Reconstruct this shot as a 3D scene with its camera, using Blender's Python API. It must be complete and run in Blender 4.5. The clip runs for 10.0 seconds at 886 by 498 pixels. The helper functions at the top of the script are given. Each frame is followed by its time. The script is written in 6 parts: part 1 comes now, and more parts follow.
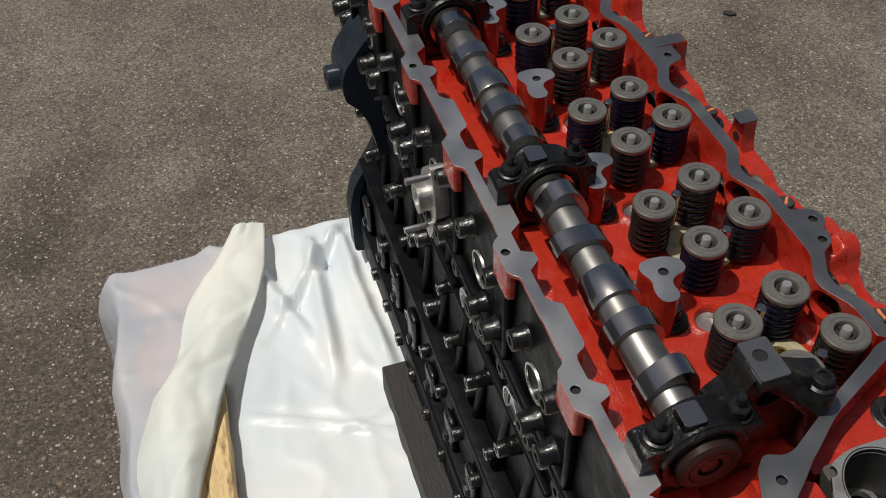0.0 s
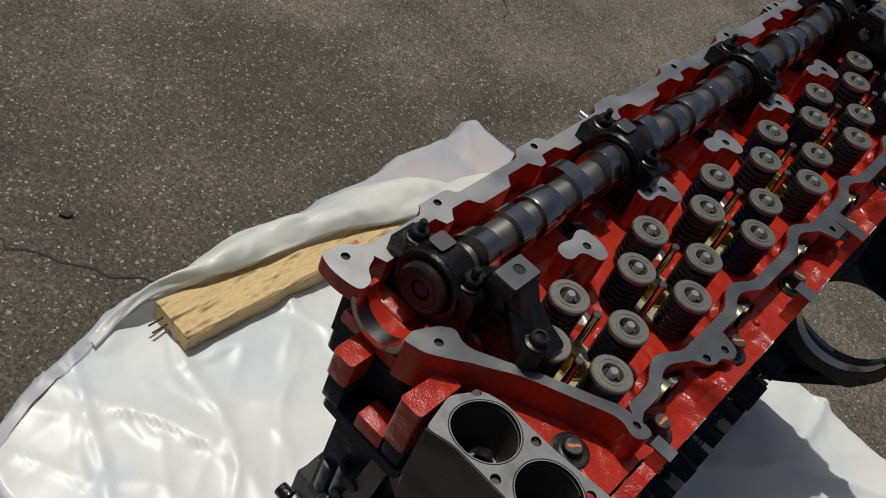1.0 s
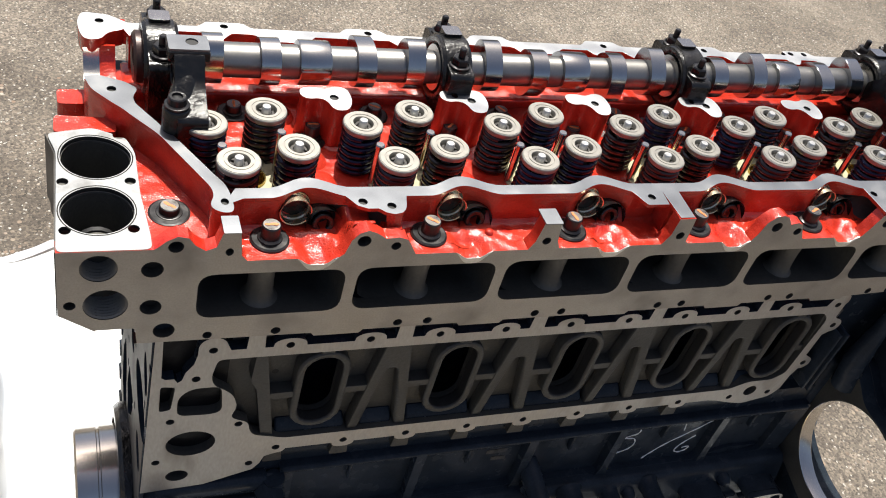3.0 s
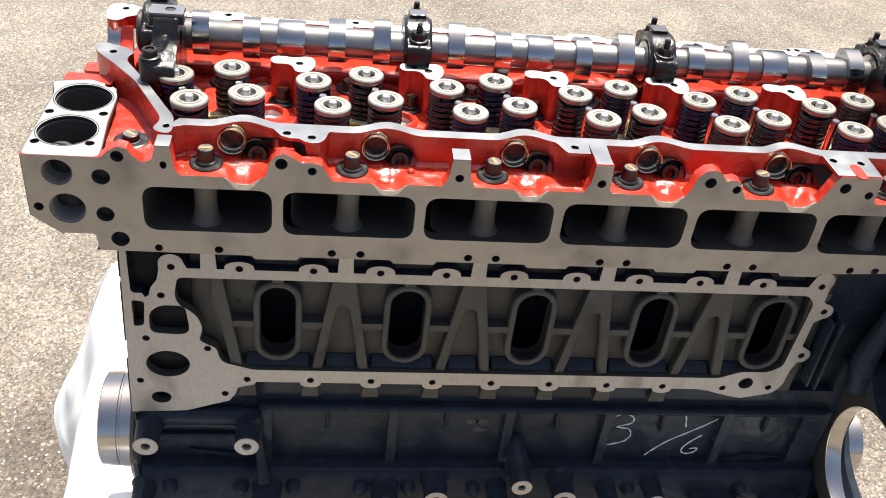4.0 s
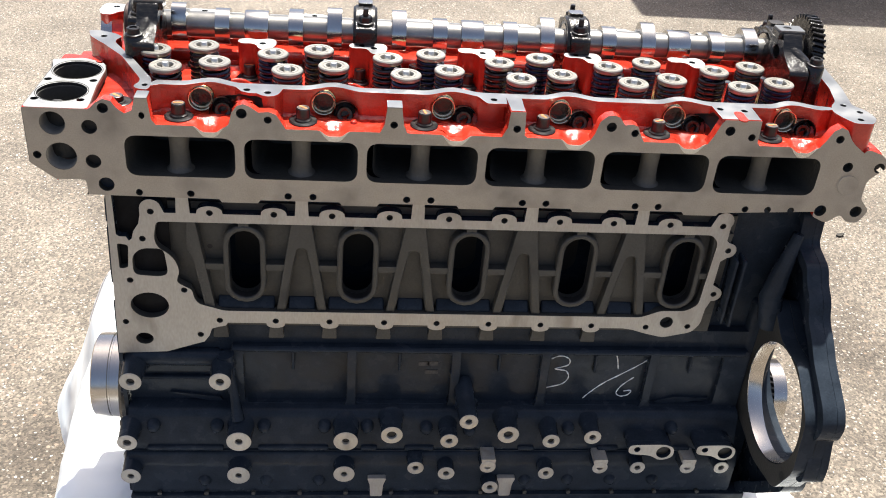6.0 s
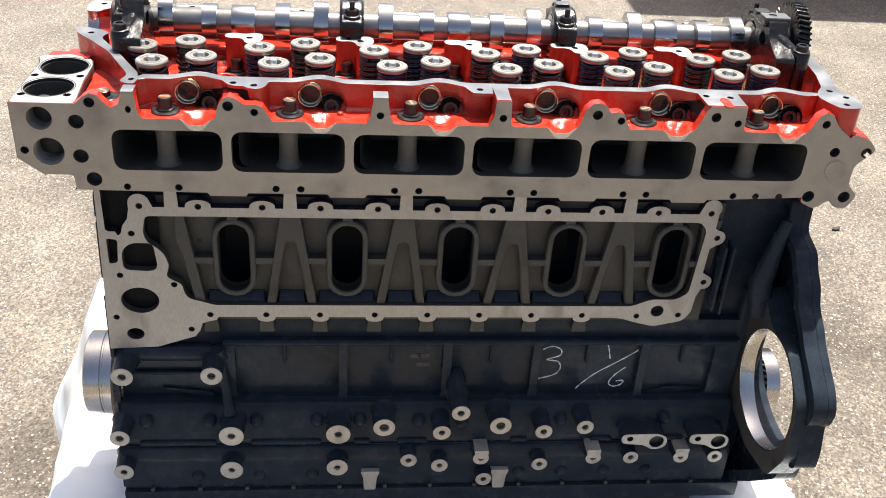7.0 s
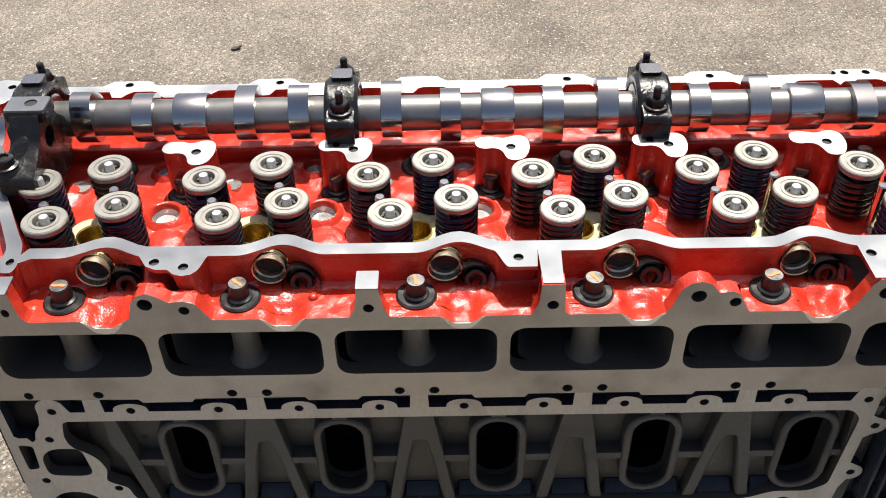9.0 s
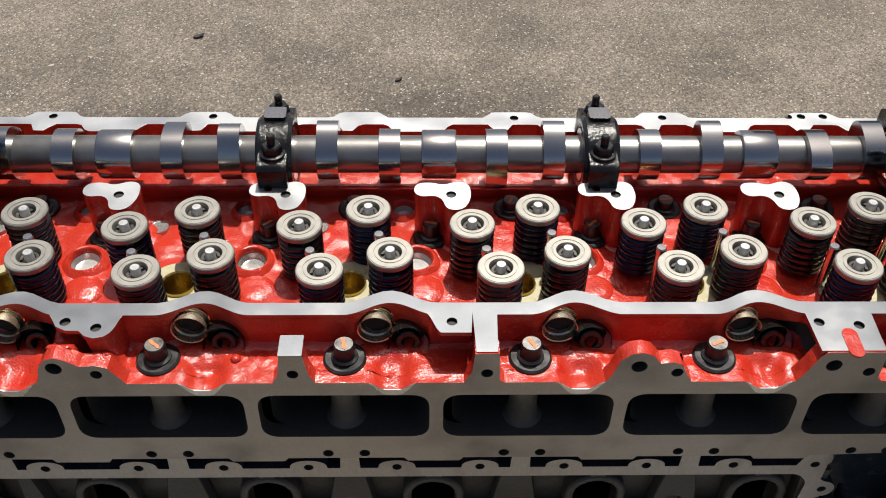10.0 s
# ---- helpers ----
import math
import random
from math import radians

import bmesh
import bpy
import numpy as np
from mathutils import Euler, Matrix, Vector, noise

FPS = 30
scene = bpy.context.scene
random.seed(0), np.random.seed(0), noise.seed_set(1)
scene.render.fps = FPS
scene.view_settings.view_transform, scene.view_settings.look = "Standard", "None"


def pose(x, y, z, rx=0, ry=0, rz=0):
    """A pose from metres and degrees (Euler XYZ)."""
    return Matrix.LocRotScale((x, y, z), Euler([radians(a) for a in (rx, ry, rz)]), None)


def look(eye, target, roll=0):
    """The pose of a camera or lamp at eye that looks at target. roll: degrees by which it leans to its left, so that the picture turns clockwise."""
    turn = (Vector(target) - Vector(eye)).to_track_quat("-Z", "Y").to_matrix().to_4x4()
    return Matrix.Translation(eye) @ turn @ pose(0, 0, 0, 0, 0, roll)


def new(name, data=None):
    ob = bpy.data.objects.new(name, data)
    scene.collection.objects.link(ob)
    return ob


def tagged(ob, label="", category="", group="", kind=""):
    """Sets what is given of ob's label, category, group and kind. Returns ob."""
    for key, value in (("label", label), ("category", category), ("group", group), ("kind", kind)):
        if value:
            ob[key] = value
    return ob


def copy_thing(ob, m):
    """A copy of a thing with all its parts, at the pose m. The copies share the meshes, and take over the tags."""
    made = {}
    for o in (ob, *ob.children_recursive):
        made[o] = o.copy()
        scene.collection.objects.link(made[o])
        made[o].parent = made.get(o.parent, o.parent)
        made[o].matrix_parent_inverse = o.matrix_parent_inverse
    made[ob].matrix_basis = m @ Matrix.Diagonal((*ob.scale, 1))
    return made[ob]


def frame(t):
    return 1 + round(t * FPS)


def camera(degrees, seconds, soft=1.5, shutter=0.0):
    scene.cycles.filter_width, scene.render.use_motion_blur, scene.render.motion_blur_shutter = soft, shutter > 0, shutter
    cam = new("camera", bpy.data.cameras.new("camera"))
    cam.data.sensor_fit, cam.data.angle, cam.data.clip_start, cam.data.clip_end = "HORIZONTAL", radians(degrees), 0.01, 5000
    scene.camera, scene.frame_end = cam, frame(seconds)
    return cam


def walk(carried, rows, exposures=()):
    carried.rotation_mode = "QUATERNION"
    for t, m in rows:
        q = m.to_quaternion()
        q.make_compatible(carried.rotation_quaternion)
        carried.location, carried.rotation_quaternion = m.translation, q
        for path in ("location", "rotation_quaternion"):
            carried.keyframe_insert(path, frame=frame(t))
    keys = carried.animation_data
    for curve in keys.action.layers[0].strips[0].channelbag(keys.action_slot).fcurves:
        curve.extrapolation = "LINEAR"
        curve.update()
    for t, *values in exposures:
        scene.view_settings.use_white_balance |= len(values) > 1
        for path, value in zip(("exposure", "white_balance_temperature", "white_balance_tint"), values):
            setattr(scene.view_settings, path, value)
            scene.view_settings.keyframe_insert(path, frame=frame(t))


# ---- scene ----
cam = camera(49.2, 10.0, soft=1.0)
PATH = [
    (0, (-0.361, 0.488, 1.643), (0.98, 0.099, 0.211), -2.0),
    (0.3, (-0.47, 0.345, 1.625), (0.933, 0.352, 0.199), 3.2),
    (0.5, (-0.545, 0.226, 1.641), (0.819, 0.519, 0.208), 6.1),
    (0.7, (-0.565, 0.153, 1.637), (0.763, 0.555, 0.196), 13.4),
    (1, (-0.551, 0.017, 1.637), (0.751, 0.611, 0.241), 24.4),
    (1.2, (-0.538, -0.061, 1.625), (0.771, 0.609, 0.269), 31.5),
    (1.5, (-0.481, -0.238, 1.619), (0.744, 0.623, 0.293), 37.1),
    (1.8, (-0.429, -0.342, 1.634), (0.738, 0.604, 0.313), 35.1),
    (2, (-0.392, -0.393, 1.629), (0.753, 0.618, 0.337), 32.2),
    (2.2, (-0.35, -0.416, 1.638), (0.759, 0.635, 0.347), 30.4),
    (3.3, (-0.045, -0.591, 1.539), (0.459, 0.876, 0.277), 11.6),
    (3.5, (0.037, -0.649, 1.523), (0.384, 0.901, 0.309), 8.4),
    (4, (0.11, -0.748, 1.542), (0.361, 0.844, 0.358), 7.3),
    (4.5, (0.133, -0.839, 1.556), (0.389, 0.77, 0.396), 7.2),
    (5, (0.155, -0.913, 1.541), (0.399, 0.734, 0.434), 6.5),
    (6.5, (0.185, -0.969, 1.493), (0.393, 0.729, 0.457), 4.6),
    (7, (0.195, -0.975, 1.491), (0.405, 0.723, 0.455), 4.2),
    (7.5, (0.251, -0.897, 1.545), (0.391, 0.731, 0.391), 3.0),
    (8, (0.302, -0.781, 1.569), (0.356, 0.775, 0.314), 1.2),
    (8.2, (0.323, -0.728, 1.572), (0.329, 0.806, 0.288), 0.1),
    (8.5, (0.321, -0.649, 1.563), (0.305, 0.881, 0.275), -0.6),
    (8.7, (0.311, -0.588, 1.561), (0.293, 0.94, 0.271), -0.9),
    (9, (0.297, -0.502, 1.563), (0.286, 1.008, 0.252), -1.2),
    (9.3, (0.291, -0.427, 1.602), (0.288, 0.978, 0.178), -0.5),
    (9.5, (0.287, -0.402, 1.605), (0.307, 0.978, 0.158), 0.2),
    (10, (0.329, -0.433, 1.585), (0.37, 1.044, 0.237), 1.0),
]
walk(cam, [(t, look(eye, target, roll)) for t, eye, target, roll in PATH], [(0, -0.82), (0.5, -1.06), (1.0, -1.17), (1.4, -0.95), (1.8, -0.32), (2.2, 0.05), (3.3, 0.88), (4.0, 1.28), (7.4, 1.28), (8.0, 1.18), (9.0, 0.80), (9.5, 0.36), (10.0, 0.12)])

# ---- world, sun ----
world = bpy.data.worlds.new("sky")
scene.world = world
world.use_nodes = True
wt = world.node_tree
wt.nodes.clear()
sky = wt.nodes.new("ShaderNodeTexSky")
sky.sky_type, sky.sun_disc = "NISHITA", False
sky.air_density, sky.dust_density, sky.ozone_density = 0.6, 4.0, 0.2
SUN_DIR = Vector((0.09, 0.335, 0.94)).normalized()
sky.sun_elevation = math.asin(SUN_DIR.z)
sky.sun_rotation = math.atan2(SUN_DIR.x, SUN_DIR.y)
back = wt.nodes.new("ShaderNodeBackground")
back.inputs["Strength"].default_value = 0.096
wout = wt.nodes.new("ShaderNodeOutputWorld")
wt.links.new(sky.outputs[0], back.inputs[0])
wt.links.new(back.outputs[0], wout.inputs[0])
sun_data = bpy.data.lights.new("sun", "SUN")
sun_data.energy, sun_data.angle, sun_data.color = 4.8, radians(0.53), (0.97, 0.952, 0.872)
sun = new("sun", sun_data)
sun.rotation_euler = SUN_DIR.to_track_quat("Z", "Y").to_euler()


# ---- materials ----
def material(name, colour, rough=0.5, metal=0.0, spots=None, grain=300.0, bump=0.2, depth=0.0006, vary=0.12,
             rough_vary=0.08, coat=0.0, spot_scale=14.0, spot_edge=(0.55, 0.7), stretch=None, random_tint=None, lump=0.0, gloss=0.5):
    """A surface with fine grain, larger stains and relief, in metres."""
    m = bpy.data.materials.new(name)
    m.use_nodes = True
    t = m.node_tree
    b = t.nodes["Principled BSDF"]
    b.inputs["Metallic"].default_value = metal
    b.inputs["Coat Weight"].default_value = coat
    b.inputs["Specular IOR Level"].default_value = gloss
    b.inputs["Coat Roughness"].default_value = 0.08
    co = t.nodes.new("ShaderNodeTexCoord")
    src = co.outputs["Object"]
    if stretch:
        mp = t.nodes.new("ShaderNodeMapping")
        mp.inputs["Scale"].default_value = stretch
        t.links.new(src, mp.inputs["Vector"])
        src = mp.outputs["Vector"]
    fine = t.nodes.new("ShaderNodeTexNoise")
    fine.inputs["Scale"].default_value, fine.inputs["Detail"].default_value = grain, 4
    wide = t.nodes.new("ShaderNodeTexNoise")
    wide.inputs["Scale"].default_value, wide.inputs["Detail"].default_value = spot_scale, 5
    t.links.new(src, fine.inputs["Vector"])
    t.links.new(src, wide.inputs["Vector"])
    ramp = t.nodes.new("ShaderNodeValToRGB")
    dark = tuple(c * (1 - 2 * vary) for c in colour)
    light = tuple(min(1, c * (1 + 2 * vary)) for c in colour)
    ramp.color_ramp.elements[0].position, ramp.color_ramp.elements[1].position = 0.25, 0.75
    ramp.color_ramp.elements[0].color, ramp.color_ramp.elements[1].color = (*dark, 1), (*light, 1)
    mixf = t.nodes.new("ShaderNodeMath")
    mixf.operation = "MULTIPLY_ADD"
    mixf.inputs[1].default_value, mixf.inputs[2].default_value = 0.4, 0.0
    t.links.new(fine.outputs["Fac"], mixf.inputs[0])
    add = t.nodes.new("ShaderNodeMath")
    add.operation = "MULTIPLY_ADD"
    add.inputs[1].default_value = 0.6
    t.links.new(wide.outputs["Fac"], add.inputs[0])
    t.links.new(mixf.outputs[0], add.inputs[2])
    t.links.new(add.outputs[0], ramp.inputs[0])
    col = ramp.outputs[0]
    if spots:
        edge = t.nodes.new("ShaderNodeMapRange")
        edge.inputs["From Min"].default_value, edge.inputs["From Max"].default_value = spot_edge
        t.links.new(wide.outputs["Fac"], edge.inputs["Value"])
        mx = t.nodes.new("ShaderNodeMix")
        mx.data_type = "RGBA"
        t.links.new(edge.outputs[0], mx.inputs["Factor"])
        t.links.new(col, mx.inputs["A"])
        mx.inputs["B"].default_value = (*spots, 1)
        col = mx.outputs["Result"]
    if random_tint:
        info = t.nodes.new("ShaderNodeObjectInfo")
        step = t.nodes.new("ShaderNodeMapRange")
        step.inputs["From Min"].default_value, step.inputs["From Max"].default_value = 0.5, 0.62
        t.links.new(info.outputs["Random"], step.inputs["Value"])
        mx = t.nodes.new("ShaderNodeMix")
        mx.data_type = "RGBA"
        t.links.new(step.outputs[0], mx.inputs["Factor"])
        t.links.new(col, mx.inputs["A"])
        mx.inputs["B"].default_value = (*random_tint, 1)
        col = mx.outputs["Result"]
    t.links.new(col, b.inputs["Base Color"])
    rr = t.nodes.new("ShaderNodeMapRange")
    rr.inputs["To Min"].default_value, rr.inputs["To Max"].default_value = max(0.03, rough - rough_vary), min(1, rough + rough_vary)
    rr.inputs["From Min"].default_value, rr.inputs["From Max"].default_value = 0.3, 0.7
    t.links.new(wide.outputs["Fac"], rr.inputs["Value"])
    t.links.new(rr.outputs[0], b.inputs["Roughness"])
    if bump:
        bp = t.nodes.new("ShaderNodeBump")
        bp.inputs["Strength"].default_value, bp.inputs["Distance"].default_value = bump, depth
        t.links.new(fine.outputs["Fac"], bp.inputs["Height"])
        t.links.new(bp.outputs[0], b.inputs["Normal"])
        if lump:
            swell = t.nodes.new("ShaderNodeTexNoise")
            swell.inputs["Scale"].default_value, swell.inputs["Detail"].default_value = spot_scale * 1.3, 1.2
            t.links.new(src, swell.inputs["Vector"])
            big = t.nodes.new("ShaderNodeBump")
            big.inputs["Strength"].default_value, big.inputs["Distance"].default_value = 0.6, lump
            t.links.new(swell.outputs["Fac"], big.inputs["Height"])
            t.links.new(big.outputs[0], bp.inputs["Normal"])
    return m


RED = material("red_enamel", (0.46, 0.033, 0.017), 0.18, 0, (0.42, 0.012, 0.005), 560, 0.65, 0.0009, 0.12, 0.08, 0.28, 42, (0.56, 0.72), lump=0.006)
RAIL = material("machined_iron", (0.195, 0.202, 0.214), 0.42, 0.85, (0.26, 0.26, 0.262), 900, 0.12, 0.0002, 0.08, 0.08, spot_scale=25)
# paler copy of the machined iron, for the far rail and rocker pads
PAD = material("pale_machined_iron", (0.48, 0.485, 0.49), 0.42, 0.95, (0.42, 0.42, 0.42), 900, 0.12, 0.0002, 0.08, 0.08, spot_scale=25)
FACE = material("milled_iron", (0.36, 0.332, 0.288), 0.5, 0.55, (0.245, 0.222, 0.190), 600, 0.22, 0.0004, 0.12, 0.09, spot_scale=20, spot_edge=(0.47, 0.72))
CAST_GREY = material("grey_cast_iron", (0.19, 0.18, 0.155), 0.6, 0.2, (0.14, 0.13, 0.11), 320, 0.4, 0.0008, 0.15, 0.06)
GASKET_FACE = material("milled_block_iron", (0.40, 0.375, 0.33), 0.54, 0.42, (0.28, 0.255, 0.21), 420, 0.22, 0.0003, 0.12, 0.1, spot_scale=26, stretch=(1, 1, 0.35))
BLACK = material("black_engine_paint", (0.0220, 0.0290, 0.0390), 0.24, 0, (0.0255, 0.0325, 0.0425), 420, 0.3, 0.0004, 0.2, 0.07, 0.0, 45, lump=0.0016, gloss=0.09)
# darker copy of the engine paint; dims the far side and pocket backs
DIMMED_BLACK = material("dimmed_black_paint", (0.006, 0.0065, 0.008), 0.45, 0, (0.010, 0.0105, 0.012), 300, 0.3, 0.0006, 0.2, 0.1, 0.0, 45, lump=0.002, gloss=0.08)
CAST_DARK = material("dark_cast_iron", (0.056, 0.054, 0.047), 0.62, 0.25, (0.037, 0.036, 0.032), 320, 0.5, 0.001, 0.15, 0.06)
# lighter than the port iron: bounce from the ground put into the colour
COLUMN = material("lightened_brown_column", (0.105, 0.097, 0.081), 0.62, 0.2, (0.068, 0.064, 0.054), 320, 0.45, 0.001, 0.15, 0.06)
OILY = material("oily_black_iron", (0.010, 0.0095, 0.009), 0.22, 0.25, (0.022, 0.020, 0.018), 420, 0.7, 0.0009, 0.2, 0.1, 0.2, 55, lump=0.003)
FRONT = material("dark_front_iron", (0.105, 0.100, 0.090), 0.55, 0.3, (0.060, 0.057, 0.052), 320, 0.4, 0.0008, 0.15, 0.08, spot_scale=18, spot_edge=(0.45, 0.65))
# near-black for hole backs and walls, stands for the shade inside them
HOLE_SHADE = material("hole_shade_black", (0.018, 0.017, 0.016), 0.6, 0.1, None, 300, 0.1)
STEEL = material("ground_steel", (0.50, 0.475, 0.44), 0.22, 1.0, (0.42, 0.41, 0.39), 600, 0.06, 0.0002, 0.05, 0.05, stretch=(1, 0.2, 0.2))
SHAFT = material("camshaft_steel", (0.275, 0.266, 0.250), 0.34, 0.85, (0.18, 0.174, 0.165), 700, 0.1, 0.0002, 0.06, 0.06, spot_scale=30)
COLLET = material("oily_collet_steel", (0.10, 0.095, 0.088), 0.34, 0.75, (0.05, 0.047, 0.044), 500, 0.2, 0.0003, 0.1, 0.06, spot_scale=150)
TIP = material("hard_stem_tip", (0.58, 0.57, 0.55), 0.34, 0.7, (0.40, 0.39, 0.38), 500, 0.1, 0.0002, 0.1, 0.06, spot_scale=150)
LOBE = material("polished_cam_lobe", (0.44, 0.435, 0.42), 0.17, 1.0, None, 600, 0.05, 0.0001, 0.05, 0.04)
RETAINER = material("valve_retainer_steel", (0.315, 0.298, 0.265), 0.42, 0.8, (0.23, 0.215, 0.19), 500, 0.12, 0.0003, 0.07, 0.06, spot_scale=60)
SPRING = material("spring_steel", (0.050, 0.044, 0.042), 0.28, 0.7, None, 500, 0.15, 0.0003, 0.15, 0.06, 0.2, random_tint=(0.014, 0.017, 0.046))
BOLT = material("black_oxide_bolt", (0.040, 0.039, 0.040), 0.34, 0.7, (0.090, 0.085, 0.080), 500, 0.2, 0.0004, 0.2, 0.08, spot_scale=80)
# paler bolt top: glare of the sun put into the colour
GLARE_TOP = material("glare_bolt_top", (0.19, 0.18, 0.17), 0.36, 0.85, (0.10, 0.095, 0.09), 500, 0.3, 0.0004, 0.2, 0.1, spot_scale=120)
SEAT = material("pale_gold_seat", (0.60, 0.53, 0.38), 0.25, 0.85, (0.45, 0.37, 0.2), 300, 0.1, 0.0003, 0.1, 0.06, spot_scale=80)
DECK = material("worn_milled_deck", (0.29, 0.293, 0.296), 0.5, 0.5, (0.19, 0.188, 0.185), 700, 0.2, 0.0003, 0.14, 0.1, spot_scale=45, spot_edge=(0.5, 0.68))
BRASS = material("gold_chromate", (0.50, 0.36, 0.10), 0.25, 0.9, (0.35, 0.25, 0.08), 300, 0.1, 0.0003, 0.1, 0.06, spot_scale=60)
ALU = material("cast_aluminium", (0.55, 0.54, 0.51), 0.42, 0.85, None, 400, 0.35, 0.0008, 0.08, 0.06)
PALE = material("pale_gasket_residue", (0.42, 0.38, 0.24), 0.6, 0.1, (0.25, 0.22, 0.14), 200, 0.4, 0.0006, 0.15, 0.1, spot_scale=60)
PLUG = material("zinc_plug", (0.60, 0.60, 0.58), 0.3, 0.9, None, 400, 0.1)
SMEAR = material("faint_grey_smear", (0.030, 0.033, 0.040), 0.5, 0, (0.013, 0.0165, 0.023), 700, 0.3, spot_scale=220, spot_edge=(0.48, 0.55))
CHALK = material("white_paint_mark", (0.75, 0.76, 0.76), 0.8, 0, None, 800, 0.3)
ORANGE = material("orange_paint_mark", (0.75, 0.20, 0.06), 0.6, 0, None, 400, 0.2)
WOOD = material("pine_board", (0.76, 0.52, 0.25), 0.6, 0, (0.17, 0.085, 0.035), 130, 0.5, 0.0012, 0.2, 0.08, spot_scale=20, spot_edge=(0.56, 0.70), stretch=(0.8, 3.5, 3.5))
OLD_WOOD = material("black_stained_timber", (0.030, 0.027, 0.025), 0.7, 0, (0.22, 0.035, 0.015), 120, 0.6, 0.0015, 0.25, 0.1, spot_scale=18, spot_edge=(0.66, 0.72), stretch=(0.5, 3, 3))
PALLET_WOOD = material("pallet_wood", (0.50, 0.27, 0.17), 0.7, 0, (0.34, 0.17, 0.10), 90, 0.4, 0.001, 0.15, 0.08, stretch=(3, 0.5, 3))
LEAF = material("dry_leaf", (0.035, 0.030, 0.024), 0.8, 0, None, 200, 0.4)
CRACK = material("crack_dirt", (0.040, 0.036, 0.032), 0.9, 0, None, 300, 0.5, 0.002)
RUST = material("rusty_nail", (0.10, 0.06, 0.045), 0.6, 0.6, None, 400, 0.3)


def sheet_material(name, alpha, colour):
    m = bpy.data.materials.new(name)
    m.use_nodes = True
    t = m.node_tree
    b = t.nodes["Principled BSDF"]
    b.inputs["Roughness"].default_value = 0.36
    b.inputs["Base Color"].default_value = (*colour, 1)
    b.inputs["Alpha"].default_value = alpha
    co = t.nodes.new("ShaderNodeTexCoord")
    n1 = t.nodes.new("ShaderNodeTexNoise")
    n1.inputs["Scale"].default_value, n1.inputs["Detail"].default_value = 5, 3
    n1.inputs["Distortion"].default_value = 0.5
    t.links.new(co.outputs["Object"], n1.inputs["Vector"])
    ramp = t.nodes.new("ShaderNodeValToRGB")
    ramp.color_ramp.elements[0].position, ramp.color_ramp.elements[1].position = 0.35, 0.65
    ramp.color_ramp.elements[0].color = (colour[0] * 0.82, colour[1] * 0.88, colour[2] * 0.96, 1)
    ramp.color_ramp.elements[1].color = (*colour, 1)
    t.links.new(n1.outputs["Fac"], ramp.inputs[0])
    t.links.new(ramp.outputs[0], b.inputs["Base Color"])
    bp = t.nodes.new("ShaderNodeBump")
    bp.inputs["Strength"].default_value, bp.inputs["Distance"].default_value = 0.25, 0.012
    t.links.new(n1.outputs["Fac"], bp.inputs["Height"])
    n2 = t.nodes.new("ShaderNodeTexNoise")
    n2.noise_type = "RIDGED_MULTIFRACTAL"
    n2.inputs["Scale"].default_value, n2.inputs["Detail"].default_value = 4.5, 2.0
    n2.inputs["Distortion"].default_value = 0.8
    t.links.new(co.outputs["Object"], n2.inputs["Vector"])
    b2 = t.nodes.new("ShaderNodeBump")
    b2.inputs["Strength"].default_value, b2.inputs["Distance"].default_value = 0.40, 0.006
    t.links.new(n2.outputs["Fac"], b2.inputs["Height"])
    t.links.new(b2.outputs[0], bp.inputs["Normal"])
    t.links.new(bp.outputs[0], b.inputs["Normal"])
    tr = t.nodes.new("ShaderNodeBsdfTranslucent")
    tr.inputs["Color"].default_value = (*colour, 1)
    mx = t.nodes.new("ShaderNodeMixShader")
    mx.inputs[0].default_value = 0.08
    t.links.new(b.outputs[0], mx.inputs[1])
    t.links.new(tr.outputs[0], mx.inputs[2])
    t.links.new(mx.outputs[0], t.nodes["Material Output"].inputs["Surface"])
    return m


SHEET = sheet_material("milky_plastic", 0.94, (0.955, 0.965, 0.935))
SHEET_FOLD = sheet_material("doubled_milky_plastic", 0.93, (0.96, 0.945, 0.84))
SHEET_THIN = sheet_material("thin_milky_plastic", 0.60, (0.84, 0.84, 0.88))


